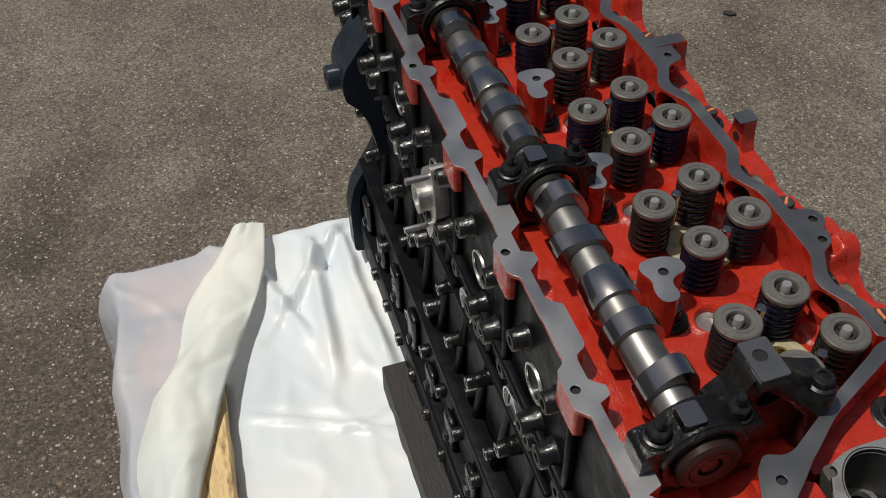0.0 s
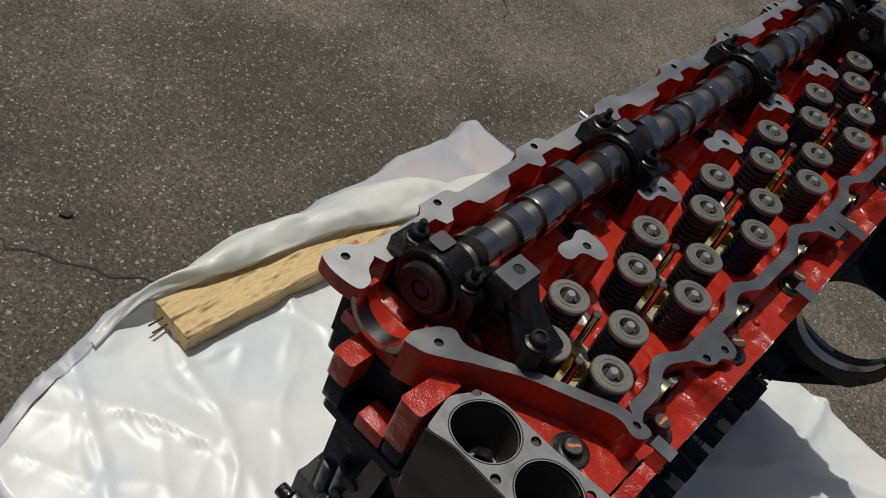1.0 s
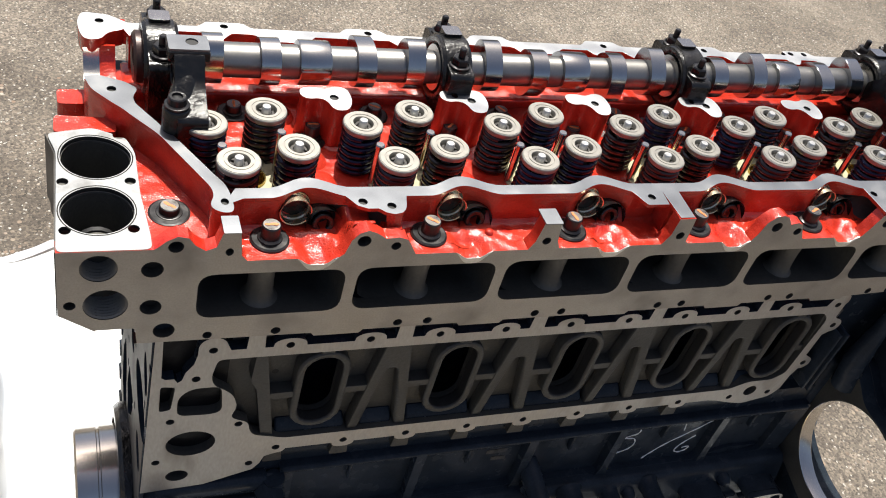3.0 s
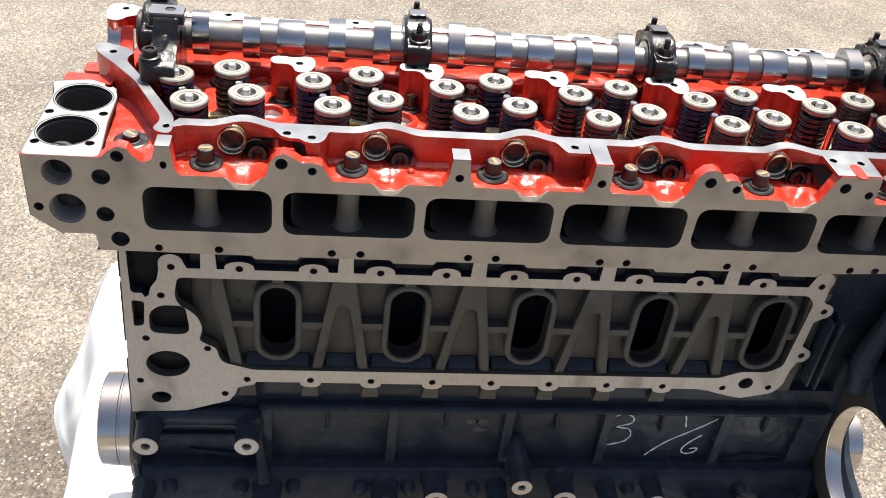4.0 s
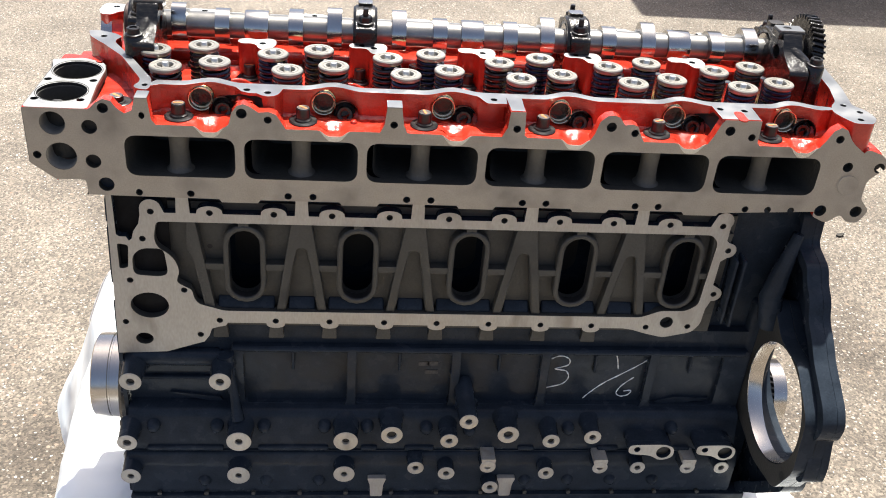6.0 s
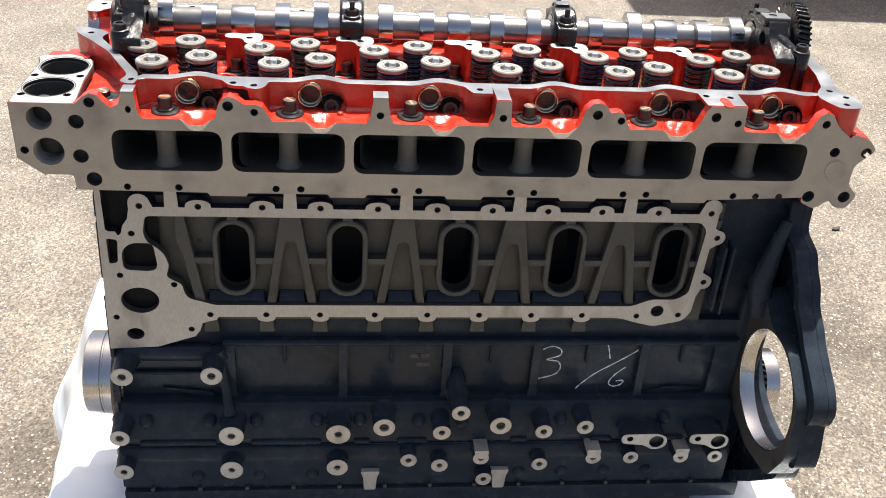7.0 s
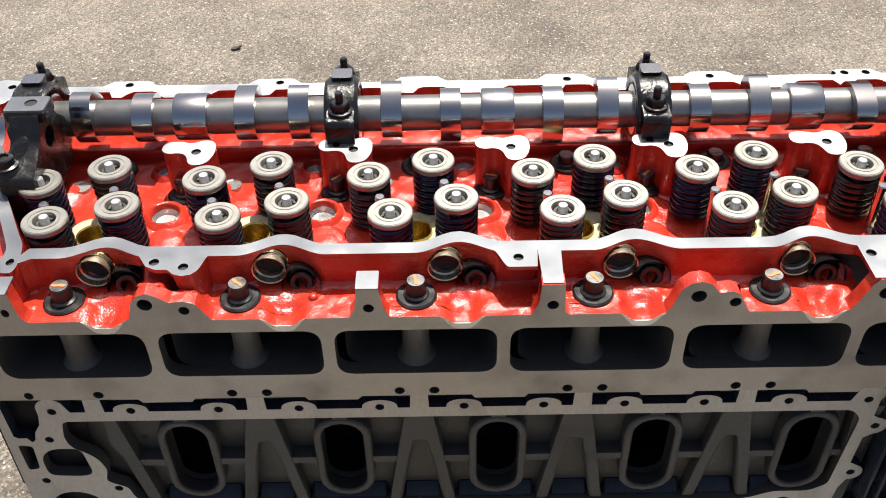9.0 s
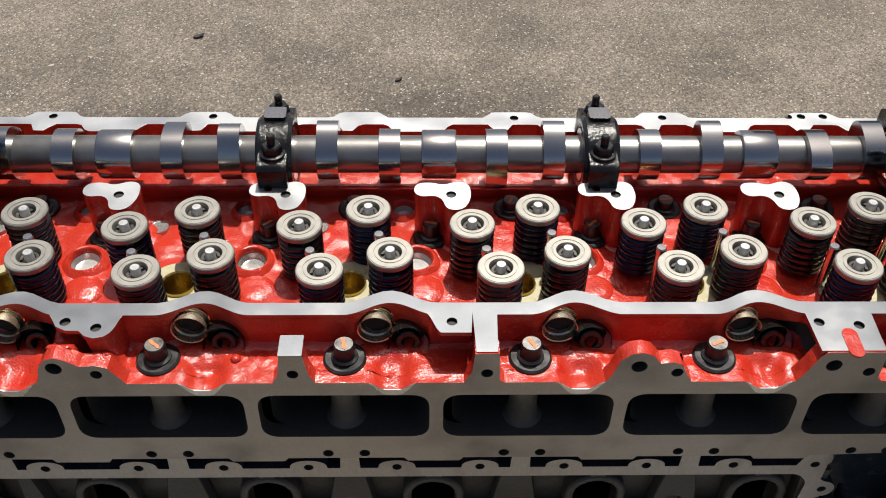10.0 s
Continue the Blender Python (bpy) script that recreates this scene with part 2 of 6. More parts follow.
def ground_material():
    """Worn exposed-aggregate concrete: pebbles of two sizes, dark binder, wide stains."""
    m = bpy.data.materials.new("aggregate_concrete")
    m.use_nodes = True
    t = m.node_tree
    b = t.nodes["Principled BSDF"]
    co = t.nodes.new("ShaderNodeTexCoord")
    src = co.outputs["Object"]
    level = 0.04

    def tex(kind, scale, detail=3):
        n = t.nodes.new(kind)
        n.inputs["Scale"].default_value = scale
        if kind == "ShaderNodeTexNoise":
            n.inputs["Detail"].default_value = detail
        t.links.new(src, n.inputs["Vector"])
        return n

    def ramp(value, stops):
        r = t.nodes.new("ShaderNodeValToRGB")
        e = r.color_ramp.elements
        while len(e) < len(stops):
            e.new(0.5)
        for k, (p, c) in enumerate(stops):
            e[k].position, e[k].color = p, (*c, 1)
        t.links.new(value, r.inputs[0])
        return r.outputs[0]

    def mix(kind, fac, a, bb):
        x = t.nodes.new("ShaderNodeMix")
        x.data_type, x.blend_type = "RGBA", kind
        if isinstance(fac, float):
            x.inputs["Factor"].default_value = fac
        else:
            t.links.new(fac, x.inputs["Factor"])
        t.links.new(a, x.inputs["A"])
        t.links.new(bb, x.inputs["B"])
        return x.outputs["Result"]

    wide = tex("ShaderNodeTexNoise", 2.6, 8)
    mid = tex("ShaderNodeTexNoise", 9, 5)
    cell = tex("ShaderNodeTexVoronoi", 205)
    glint = tex("ShaderNodeTexVoronoi", 240)
    cell2 = tex("ShaderNodeTexVoronoi", 75)
    grit = tex("ShaderNodeTexNoise", 520, 3)
    base = ramp(wide.outputs["Fac"], [(0.32, (0.120, 0.104, 0.087)), (0.5, (0.152, 0.134, 0.113)), (0.68, (0.190, 0.170, 0.145))])
    patches = ramp(mid.outputs["Fac"], [(0.3, (0.80, 0.78, 0.76)), (0.7, (1.12, 1.10, 1.08))])
    base = mix("MULTIPLY", 0.8, base, patches)
    # concrete colour toned down in a ragged circle beside the pallets
    where = t.nodes.new("ShaderNodeVectorMath")
    where.operation = "DISTANCE"
    where.inputs[1].default_value = (0.45, 1.0, level)
    t.links.new(src, where.inputs[0])
    ragged = t.nodes.new("ShaderNodeMath")
    ragged.operation = "MULTIPLY"
    ragged.inputs[1].default_value = 0.9
    t.links.new(wide.outputs["Fac"], ragged.inputs[0])
    edge = t.nodes.new("ShaderNodeMath")
    edge.operation = "MULTIPLY_ADD"
    edge.inputs[1].default_value = 0.45
    t.links.new(where.outputs["Value"], edge.inputs[0])
    t.links.new(ragged.outputs[0], edge.inputs[2])
    # oil is only the darkening factor of that circle
    oil = ramp(edge.outputs[0], [(0.75, (0.67, 0.65, 0.63)), (1.0, (1.0, 1.0, 1.0))])
    base = mix("MULTIPLY", 1.0, base, oil)
    stones = ramp(cell.outputs["Color"], [(0.0, (0.34, 0.31, 0.29)), (0.30, (0.74, 0.71, 0.68)), (0.62, (1.18, 1.13, 1.07)), (1.0, (2.15, 2.06, 1.92))])
    base = mix("MULTIPLY", 1.0, base, stones)
    spark = t.nodes.new("ShaderNodeSeparateColor")
    t.links.new(glint.outputs["Color"], spark.inputs[0])
    few = t.nodes.new("ShaderNodeMapRange")
    few.inputs["From Min"].default_value, few.inputs["From Max"].default_value = 0.962, 0.978
    t.links.new(spark.outputs[0], few.inputs["Value"])
    pale = ramp(spark.outputs[1], [(0.0, (0.26, 0.235, 0.20)), (1.0, (0.54, 0.51, 0.46))])
    base = mix("MIX", few.outputs[0], base, pale)
    big = t.nodes.new("ShaderNodeSeparateColor")
    t.links.new(cell2.outputs["Color"], big.inputs[0])
    pick = t.nodes.new("ShaderNodeMapRange")
    pick.inputs["From Min"].default_value, pick.inputs["From Max"].default_value = 0.89, 0.94
    t.links.new(big.outputs[0], pick.inputs["Value"])
    near = t.nodes.new("ShaderNodeMapRange")
    near.inputs["From Min"].default_value, near.inputs["From Max"].default_value = 0.42, 0.3
    t.links.new(cell2.outputs["Distance"], near.inputs["Value"])
    both = t.nodes.new("ShaderNodeMath")
    both.operation = "MULTIPLY"
    t.links.new(pick.outputs[0], both.inputs[0])
    t.links.new(near.outputs[0], both.inputs[1])
    pebble = ramp(big.outputs[1], [(0.0, (0.30, 0.26, 0.20)), (0.5, (0.24, 0.16, 0.11)), (1.0, (0.42, 0.39, 0.33))])
    base = mix("MIX", both.outputs[0], base, pebble)
    t.links.new(base, b.inputs["Base Color"])
    b.inputs["Roughness"].default_value = 0.72
    h = t.nodes.new("ShaderNodeMath")
    h.operation = "MULTIPLY_ADD"
    h.inputs[1].default_value = -0.7
    t.links.new(cell.outputs["Distance"], h.inputs[0])
    t.links.new(grit.outputs["Fac"], h.inputs[2])
    bp = t.nodes.new("ShaderNodeBump")
    bp.inputs["Strength"].default_value, bp.inputs["Distance"].default_value = 0.7, 0.004
    t.links.new(h.outputs[0], bp.inputs["Height"])
    t.links.new(bp.outputs[0], b.inputs["Normal"])
    return m


GROUND = ground_material()


# ---- building helpers ----
from mathutils.geometry import delaunay_2d_cdt

BASE = {}


def smooth(a, b, x):
    f = min(1.0, max(0.0, (x - a) / (b - a)))
    return f * f * (3 - 2 * f)



def thing(name, loc=(0, 0, 0), label="", category="", group="", kind=""):
    """A top-level Empty at the base of a thing; its parts are given in world places."""
    ob = new(name)
    ob.empty_display_size = 0.02
    ob.location = loc
    BASE[ob.name] = Vector(loc)
    return tagged(ob, label, category, group, kind)


PLANE = {"y": 0.0}             # depth of the plane that the pieces of a side are drawn from


def part(name, bm, mats, parent=None, label="", angle=35, bevel=0.0):
    """Links a bmesh as one mesh under a thing or a part."""
    if PLANE["y"]:
        setback(bm, PLANE["y"])
    if parent and parent.name == "cylinder_head":
        # the front end is a little shorter on the intake side
        for v in bm.verts:
            v.co.x += 0.007 * smooth(-0.010, -0.055, v.co.x) * smooth(0.17, 0.12, v.co.y)
    if parent and parent.name.split(".")[0] in ("cylinder_head", "camshaft", "bearing_cap", "rocker_bracket", "rocker_pad"):
        # the camshaft side stands a little further back than it is drawn
        for v in bm.verts:
            v.co.y += 0.0045 * smooth(0.150, 0.175, v.co.y)
    base = BASE[parent.name] if parent else Vector()
    bmesh.ops.recalc_face_normals(bm, faces=bm.faces)
    if base.length:
        bmesh.ops.translate(bm, vec=-base, verts=bm.verts)
    me = bpy.data.meshes.new(name)
    bm.to_mesh(me)
    bm.free()
    for m in mats if isinstance(mats, (list, tuple)) else [mats]:
        me.materials.append(m)
    me.shade_smooth()
    me.set_sharp_from_angle(angle=radians(angle))
    ob = new(name, me)
    BASE[ob.name] = base
    if parent:
        ob.parent = parent
    if label:
        tagged(ob, label)
    if bevel:
        mod = ob.modifiers.new("edge", "BEVEL")
        mod.width, mod.segments, mod.limit_method, mod.angle_limit = bevel, 2, "ANGLE", radians(40)
    return ob


def share(ob, name, parent, offset):
    """A further object on the mesh of ob, moved by offset."""
    o = new(name, ob.data)
    o.parent = parent
    o.location = offset
    BASE[o.name] = BASE[parent.name]
    return o


def circ(cx, cy, r, n=24, ry=None, start=0.0):
    return [(cx + r * math.cos(start + 2 * math.pi * k / n), cy + (ry or r) * math.sin(start + 2 * math.pi * k / n)) for k in range(n)]


def rounded(points, r, n=5):
    """A polygon with its corners rounded."""
    out, count = [], len(points)
    for k in range(count):
        p, a, b = Vector(points[k]), Vector(points[k - 1]), Vector(points[(k + 1) % count])
        rr = r[k] if isinstance(r, (list, tuple)) else r
        ra, rb = min(rr, (a - p).length * 0.48), min(rr, (b - p).length * 0.48)
        pa, pb = p + (a - p).normalized() * ra, p + (b - p).normalized() * rb
        for s in range(n + 1):
            f = s / n
            q = pa * (1 - f) ** 2 + p * 2 * f * (1 - f) + pb * f * f
            out.append((q.x, q.y))
    return out


def rect(x0, y0, x1, y1, r=0.0, n=5):
    pts = [(x0, y0), (x1, y0), (x1, y1), (x0, y1)]
    return rounded(pts, r, n) if r else pts


def stadium(cx, cy, hw, hh, n=8):
    top = [(cx + hw * math.cos(math.pi * k / n), cy + hh - hw + hw * math.sin(math.pi * k / n)) for k in range(n + 1)]
    return top + [(2 * cx - x, 2 * cy - y) for x, y in top]


def bumps(x0, x1, base, feats):
    """An edge from x0 to x1 at height base with lugs (x, half width, top, 'r' round or 's' square)."""
    out = [(x0, base)]
    step = 1 if x1 > x0 else -1
    for x, hw, top, kind in sorted(feats, key=lambda f: f[0] * step):
        h = top - base
        if kind == "r":
            for k in range(11):
                a = math.pi * (1 - k / 10)
                out.append((x + step * hw * math.cos(a), base + h * math.sin(a) ** 0.75))
        else:
            out += [(x - step * hw, base), (x - step * hw * 0.88, base + h * 0.9), (x - step * hw * 0.8, top),
                    (x + step * hw * 0.8, top), (x + step * hw * 0.88, base + h * 0.9), (x + step * hw, base)]
    return out + [(x1, base)]


def csetback(loop):
    out = []
    for p in loop:
        if not out or (abs(p[0] - out[-1][0]) + abs(p[1] - out[-1][1])) > 1e-5:
            out.append(p)
    if (abs(out[0][0] - out[-1][0]) + abs(out[0][1] - out[-1][1])) < 1e-5:
        out.pop()
    return out


PUT = {"x": lambda u, v, d: (d, u, v), "y": lambda u, v, d: (u, d, v), "z": lambda u, v, d: (u, v, d)}


def inside(loop, u, v):
    """Which of the points (u, v) lie within a loop."""
    c = np.array(loop)
    d = np.roll(c, -1, axis=0)
    hit = np.zeros(len(u), bool)
    for (x0, y0), (x1, y1) in zip(c, d):
        if y0 != y1:
            hit ^= ((y0 > v) != (y1 > v)) & (u < (x1 - x0) * (v - y0) / (y1 - y0) + x0)
    return hit


def plate(bm, loops, axis, a, b, front=0, side=0, bore=None, extra=()):
    """A flat piece with holes: the first loop is its outline. Face a gets material front, its holes bore, the rest side."""
    loops = [csetback(loop) for loop in loops]
    pts, edges = [], []
    for loop in loops:
        n = len(pts)
        pts += [Vector(p) for p in loop]
        edges += [(n + k, n + (k + 1) % len(loop)) for k in range(len(loop))]
    pts += [Vector(p) for p in extra]
    vs, _, tris, *_ = delaunay_2d_cdt(pts, edges, [], 0, 1e-6)
    co = np.array([tuple(v) for v in vs])
    mid = np.array([co[list(f)].mean(axis=0) for f in tris])
    keep = inside(loops[0], mid[:, 0], mid[:, 1])
    for loop in loops[1:]:
        keep &= ~inside(loop, mid[:, 0], mid[:, 1])
    lower, upper, rim = {}, {}, {}

    def vert(table, k, d):
        if k not in table:
            table[k] = bm.verts.new(PUT[axis](co[k][0], co[k][1], d))
        return table[k]

    for f, yes in zip(tris, keep):
        if yes:
            bm.faces.new([vert(lower, k, a) for k in f]).material_index = front
            bm.faces.new([vert(upper, k, b) for k in reversed(f)]).material_index = side
            for e in zip(f, f[1:] + f[:1]):
                key = tuple(sorted(e))
                rim[key] = None if key in rim else e
    for e in rim.values():
        if e:
            hole = bore is not None and e[0] >= len(loops[0])
            bm.faces.new((lower[e[0]], lower[e[1]], upper[e[1]], upper[e[0]])).material_index = bore if hole else side
    return bm


def setback(bm, by=0.0115):
    """Moves a piece of the intake side back to the plane of that face."""
    bmesh.ops.translate(bm, verts=bm.verts, vec=(0, by, 0))
    return bm


def lathe(bm, profile, axis="z", at=(0, 0, 0), n=24, mats=None):
    """A turned piece: profile of (radius, height) from bottom to top round an axis."""
    rings = []
    for r, h in profile:
        ring = []
        for k in range(n if r > 1e-6 else 1):
            a = 2 * math.pi * k / n
            u, v = r * math.cos(a), r * math.sin(a)
            p = {"z": (u, v, h), "y": (u, h, v), "x": (h, u, v)}[axis]
            ring.append(bm.verts.new((p[0] + at[0], p[1] + at[1], p[2] + at[2])))
        rings.append(ring)
    for i in range(len(rings) - 1):
        p, q = rings[i], rings[i + 1]
        m = mats[i] if mats else 0
        for k in range(n):
            if len(p) == 1 and len(q) == 1:
                break
            if len(p) == 1:
                f = bm.faces.new((p[0], q[k], q[(k + 1) % n]))
            elif len(q) == 1:
                f = bm.faces.new((p[k], p[(k + 1) % n], q[0]))
            else:
                f = bm.faces.new((p[k], p[(k + 1) % n], q[(k + 1) % n], q[k]))
            f.material_index = m
    return bm


def cyl(bm, r, h0, h1, axis="z", at=(0, 0, 0), n=24, ch=0.0, mat=0):
    pr = [(0, h0), (r - ch, h0)] + ([(r, h0 + ch), (r, h1 - ch)] if ch else [(r, h1)]) + [(r - ch, h1), (0, h1)] if ch else [(0, h0), (r, h0), (r, h1), (0, h1)]
    return lathe(bm, pr, axis, at, n, [mat] * (len(pr) - 1))


def box(bm, x0, x1, y0, y1, z0, z1, mat=0, r=0.0):
    vs = [bm.verts.new(p) for p in ((x0, y0, z0), (x1, y0, z0), (x1, y1, z0), (x0, y1, z0), (x0, y0, z1), (x1, y0, z1), (x1, y1, z1), (x0, y1, z1))]
    fs = [bm.faces.new([vs[k] for k in q]) for q in ((0, 3, 2, 1), (4, 5, 6, 7), (0, 1, 5, 4), (1, 2, 6, 5), (2, 3, 7, 6), (3, 0, 4, 7))]
    for f in fs:
        f.material_index = mat
    if r:
        es = list({e for f in fs for e in f.edges})
        res = bmesh.ops.bevel(bm, geom=es, offset=r, segments=2, affect="EDGES", profile=0.5)
        for f in res["faces"]:
            f.material_index = mat
    return bm


def tube(bm, points, r, n=8, mat=0, caps=True):
    """A round bar along points."""
    pts = [Vector(p) for p in points]
    rings = []
    up = Vector((0.13, 0.31, 0.94)).normalized()
    for k, p in enumerate(pts):
        d = (pts[min(k + 1, len(pts) - 1)] - pts[max(k - 1, 0)]).normalized()
        s = d.cross(up)
        s = s.normalized() if s.length > 1e-4 else d.orthogonal().normalized()
        u = s.cross(d)
        rr = r[k] if isinstance(r, (list, tuple)) else r
        rings.append([bm.verts.new(p + (s * math.cos(2 * math.pi * i / n) + u * math.sin(2 * math.pi * i / n)) * rr) for i in range(n)])
    for a, b in zip(rings, rings[1:]):
        for i in range(n):
            bm.faces.new((a[i], a[(i + 1) % n], b[(i + 1) % n], b[i])).material_index = mat
    if caps:
        bm.faces.new(rings[0]).material_index = mat
        bm.faces.new(rings[-1]).material_index = mat
    return bm


# ---- sizes of the engine ----
P = 0.135                      # from cylinder to cylinder
ZR = 1.082                     # top of the cover rail
ZF = 1.042                     # floor of the valve gear space
ZL = 1.050                     # ledge beside the intake face
ZH = 0.961                     # underside of the head
CAM_Y, CAM_Z = 0.2276, 1.0876  # camshaft axis

# ---- cylinder head ----
head = thing("cylinder_head", (0.32, 0.14, ZH), "red-painted cylinder head with machined grey rails on the engine block", "cylinder head")

# intake face with six ports
dips = [P * k + 0.037 for k in range(6)]


def face_top(x):
    """Upper edge of the intake face: lugs, posts and a dip over each port."""
    z = 1.0505
    for d in dips:
        z -= 0.0070 * smooth(0.018, 0.005, abs(x - d))
    return z


lug_edge = [(-0.096, 1.0655), (-0.0935, 1.067), (-0.087, 1.0735), (-0.079, 1.0780), (-0.071, 1.0760), (-0.066, 1.0685), (-0.058, 1.0625), (-0.050, 1.0660), (-0.0455, 1.0800), (-0.0290, 1.0810), (-0.0255, 1.0560), (-0.020, 1.0505)]
for x in np.linspace(-0.018, 0.054, 24):
    lug_edge.append((x, face_top(x)))
lug_edge += [(0.058, 1.0540), (0.0615, 1.0680), (0.067, 1.0755), (0.074, 1.0782), (0.081, 1.0755), (0.090, 1.0690), (0.101, 1.0700), (0.109, 1.0670), (0.114, 1.0590), (0.119, 1.0505)]
for x in np.linspace(0.122, 0.222, 30):
    lug_edge.append((x, face_top(x)))
lug_edge += [(0.2265, 1.0600), (0.2290, 1.0800), (0.2450, 1.0805), (0.2480, 1.0600), (0.252, 1.0510)]
for x in np.linspace(0.256, 0.358, 30):
    lug_edge.append((x, face_top(x)))
lug_edge += [(0.3635, 1.0620), (0.3650, 1.0810), (0.3820, 1.0812), (0.3835, 1.0530), (0.387, 1.0505)]
for x in np.linspace(0.391, 0.459, 22):
    lug_edge.append((x, face_top(x)))
lug_edge += [(0.463, 1.0580), (0.467, 1.0730), (0.474, 1.0800), (0.482, 1.0815), (0.489, 1.0790), (0.496, 1.0700), (0.505, 1.0715), (0.511, 1.0690), (0.516, 1.0590), (0.521, 1.0505)]
for x in np.linspace(0.525, 0.596, 22):
    lug_edge.append((x, face_top(x)))
lug_edge += [(0.601, 1.0600), (0.607, 1.0760), (0.611, 1.0812), (0.6535, 1.0812), (0.6545, 1.0540), (0.658, 1.0505)]
for x in np.linspace(0.662, 0.730, 22):
    lug_edge.append((x, face_top(x)))
lug_edge += [(0.736, 1.0600), (0.742, 1.0720), (0.750, 1.0770), (0.758, 1.0740), (0.766, 1.0620), (0.772, 1.0560)]
outline = [(-0.1630, 1.000), (-0.1630, 1.0655)] + lug_edge
outline += rounded([(0.789, 1.051), (0.811, 1.044), (0.823, 1.030), (0.801, 1.010), (0.801, 0.985), (0.816, 0.970), (0.806, 0.952), (0.790, 0.954), (0.782, 0.964), (0.766, 0.951), (0.745, ZH)], 0.006, 3)
low = []
for k in range(5):
    low += [(0.135 * (5 - k) - 0.045, ZH), (0.135 * (5 - k) - 0.048, 0.957), (0.135 * (5 - k) - 0.088, 0.957), (0.135 * (5 - k) - 0.091, ZH)]
outline += low + rounded([(-0.105, ZH), (-0.107, 0.981), (-0.139, 0.981)], 0.003, 3)
holes = []
for k in range(6):
    holes.append(rect(P * k - 0.0615, 0.9880, P * k + 0.0635, 1.0368, 0.014, 6))
small = [(P * k + s, 0.967, 0.0042) for k in range(1, 6) for s in (-0.014, 0.014)]
small += [(0.013, 0.967, 0.0042), (-0.050, 0.967, 0.0042), (0.718, 0.967, 0.0042), (0.755, 0.968, 0.0075), (0.800, 0.968, 0.0075),
          (0.772, 1.027, 0.0062), (0.811, 1.027, 0.0065), (-0.134, 1.048, 0.0135), (-0.129, 1.009, 0.0165), (-0.096, 1.045, 0.0082),
          (-0.096, 1.004, 0.0082), (-0.1545, 1.010, 0.0045), (-0.085, 0.976, 0.0085), (-0.080, 1.0675, 0.0058), (-0.038, 1.0605, 0.0040),
          (0.072, 1.0670, 0.0058), (0.100, 1.0605, 0.0042), (0.237, 1.0600, 0.0042), (0.374, 1.0605, 0.0044), (0.481, 1.0670, 0.0058),
          (0.509, 1.0605, 0.0044), (0.619, 1.0675, 0.0058), (0.646, 1.0605, 0.0044), (0.752, 1.0620, 0.0050)]
for x, z, r in small:
    holes.append(circ(x, z, r, 14 if r < 0.008 else 24))
bm = bmesh.new()
plate(bm, [outline] + holes, "y", 0.0, 0.0125, 0, 1, 2)
part("intake_face", setback(bm), [FACE, RED, CAST_DARK], head, "bare milled intake face with six ports", bevel=0.0005)

# back of the bolt holes and pockets, near-black for the shade inside
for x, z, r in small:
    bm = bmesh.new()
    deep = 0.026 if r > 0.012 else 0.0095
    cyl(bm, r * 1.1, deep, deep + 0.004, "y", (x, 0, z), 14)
    part("hole_bottom", setback(bm), HOLE_SHADE, head)
bm = bmesh.new()
for x, z, r in ((-0.134, 1.048, 0.0135), (-0.129, 1.009, 0.0165)):
    for q in range(8):
        lathe(bm, [(r, 0.001 + 0.003 * q), (r * 0.92, 0.0025 + 0.003 * q), (r, 0.004 + 0.003 * q)], "y", (x, 0, z), 28)
part("thread", setback(bm), CAST_GREY, head, "internal pipe threads")
bm = bmesh.new()
plate(bm, [[(-0.1632, 0.0120), (-0.1604, 0.125), (-0.1624, 0.150), (-0.1630, 0.150), (-0.1610, 0.125), (-0.1638, 0.0120)]], "z", 1.0000, 1.0655)
part("end_cap", bm, FRONT, head, "dull cast end of the housing")
bm = bmesh.new()
lathe(bm, [(0.0, -0.0002), (0.0120, -0.0002), (0.0125, 0.0008), (0.0145, 0.0004)], "y", (0.778, -0.0006, 1.004), 24)
part("core_plug", setback(bm), FACE, head)

# ports: a hollow with a guide column in its middle, lightened for ground bounce
port_bm = bmesh.new()
loop_a, loop_b = rect(-0.0615, 0.9880, 0.0635, 1.0368, 0.014, 6), rect(-0.053, 0.987, 0.055, 1.028, 0.016, 6)
ra = [port_bm.verts.new((u, 0.0120, v)) for u, v in loop_a]
rb = [port_bm.verts.new((u, 0.095, v)) for u, v in loop_b]
for k in range(len(ra)):
    port_bm.faces.new((ra[k], ra[(k + 1) % len(ra)], rb[(k + 1) % len(ra)], rb[k]))
port_bm.faces.new(rb)
port = part("intake_port", setback(port_bm), CAST_DARK, head, "rough cast intake port with a round guide column")
for k in range(1, 6):
    share(port, "intake_port", head, (P * k, 0, 0))
bm = bmesh.new()
lathe(bm, [(0.0170, 0.9872), (0.0138, 0.9890), (0.0122, 0.992), (0.0112, 0.998), (0.0106, 1.012), (0.0112, 1.028), (0.0135, 1.040)], "z", (0.0, 0.034, 0), 28)
guide = part("guide_column", bm, COLUMN, head, "grey cast column inside the port", 60)
for k in range(1, 6):
    share(guide, "guide_column", head, (P * k, 0, 0))

# lower deck, end walls and far wall of the casting
bm = bmesh.new()
plate(bm, [rounded([(-0.100, 0.0205), (0.795, 0.0205), (0.795, 0.284), (-0.100, 0.284)], 0.008)], "z", ZH + 0.0005, 0.985)
box(bm, -0.100, 0.795, 0.268, 0.284, 0.9855, 1.046)
box(bm, 0.780, 0.7945, 0.021, 0.2675, 0.9855, 1.046)
box(bm, -0.0995, -0.086, 0.152, 0.2675, 0.9855, 1.035)
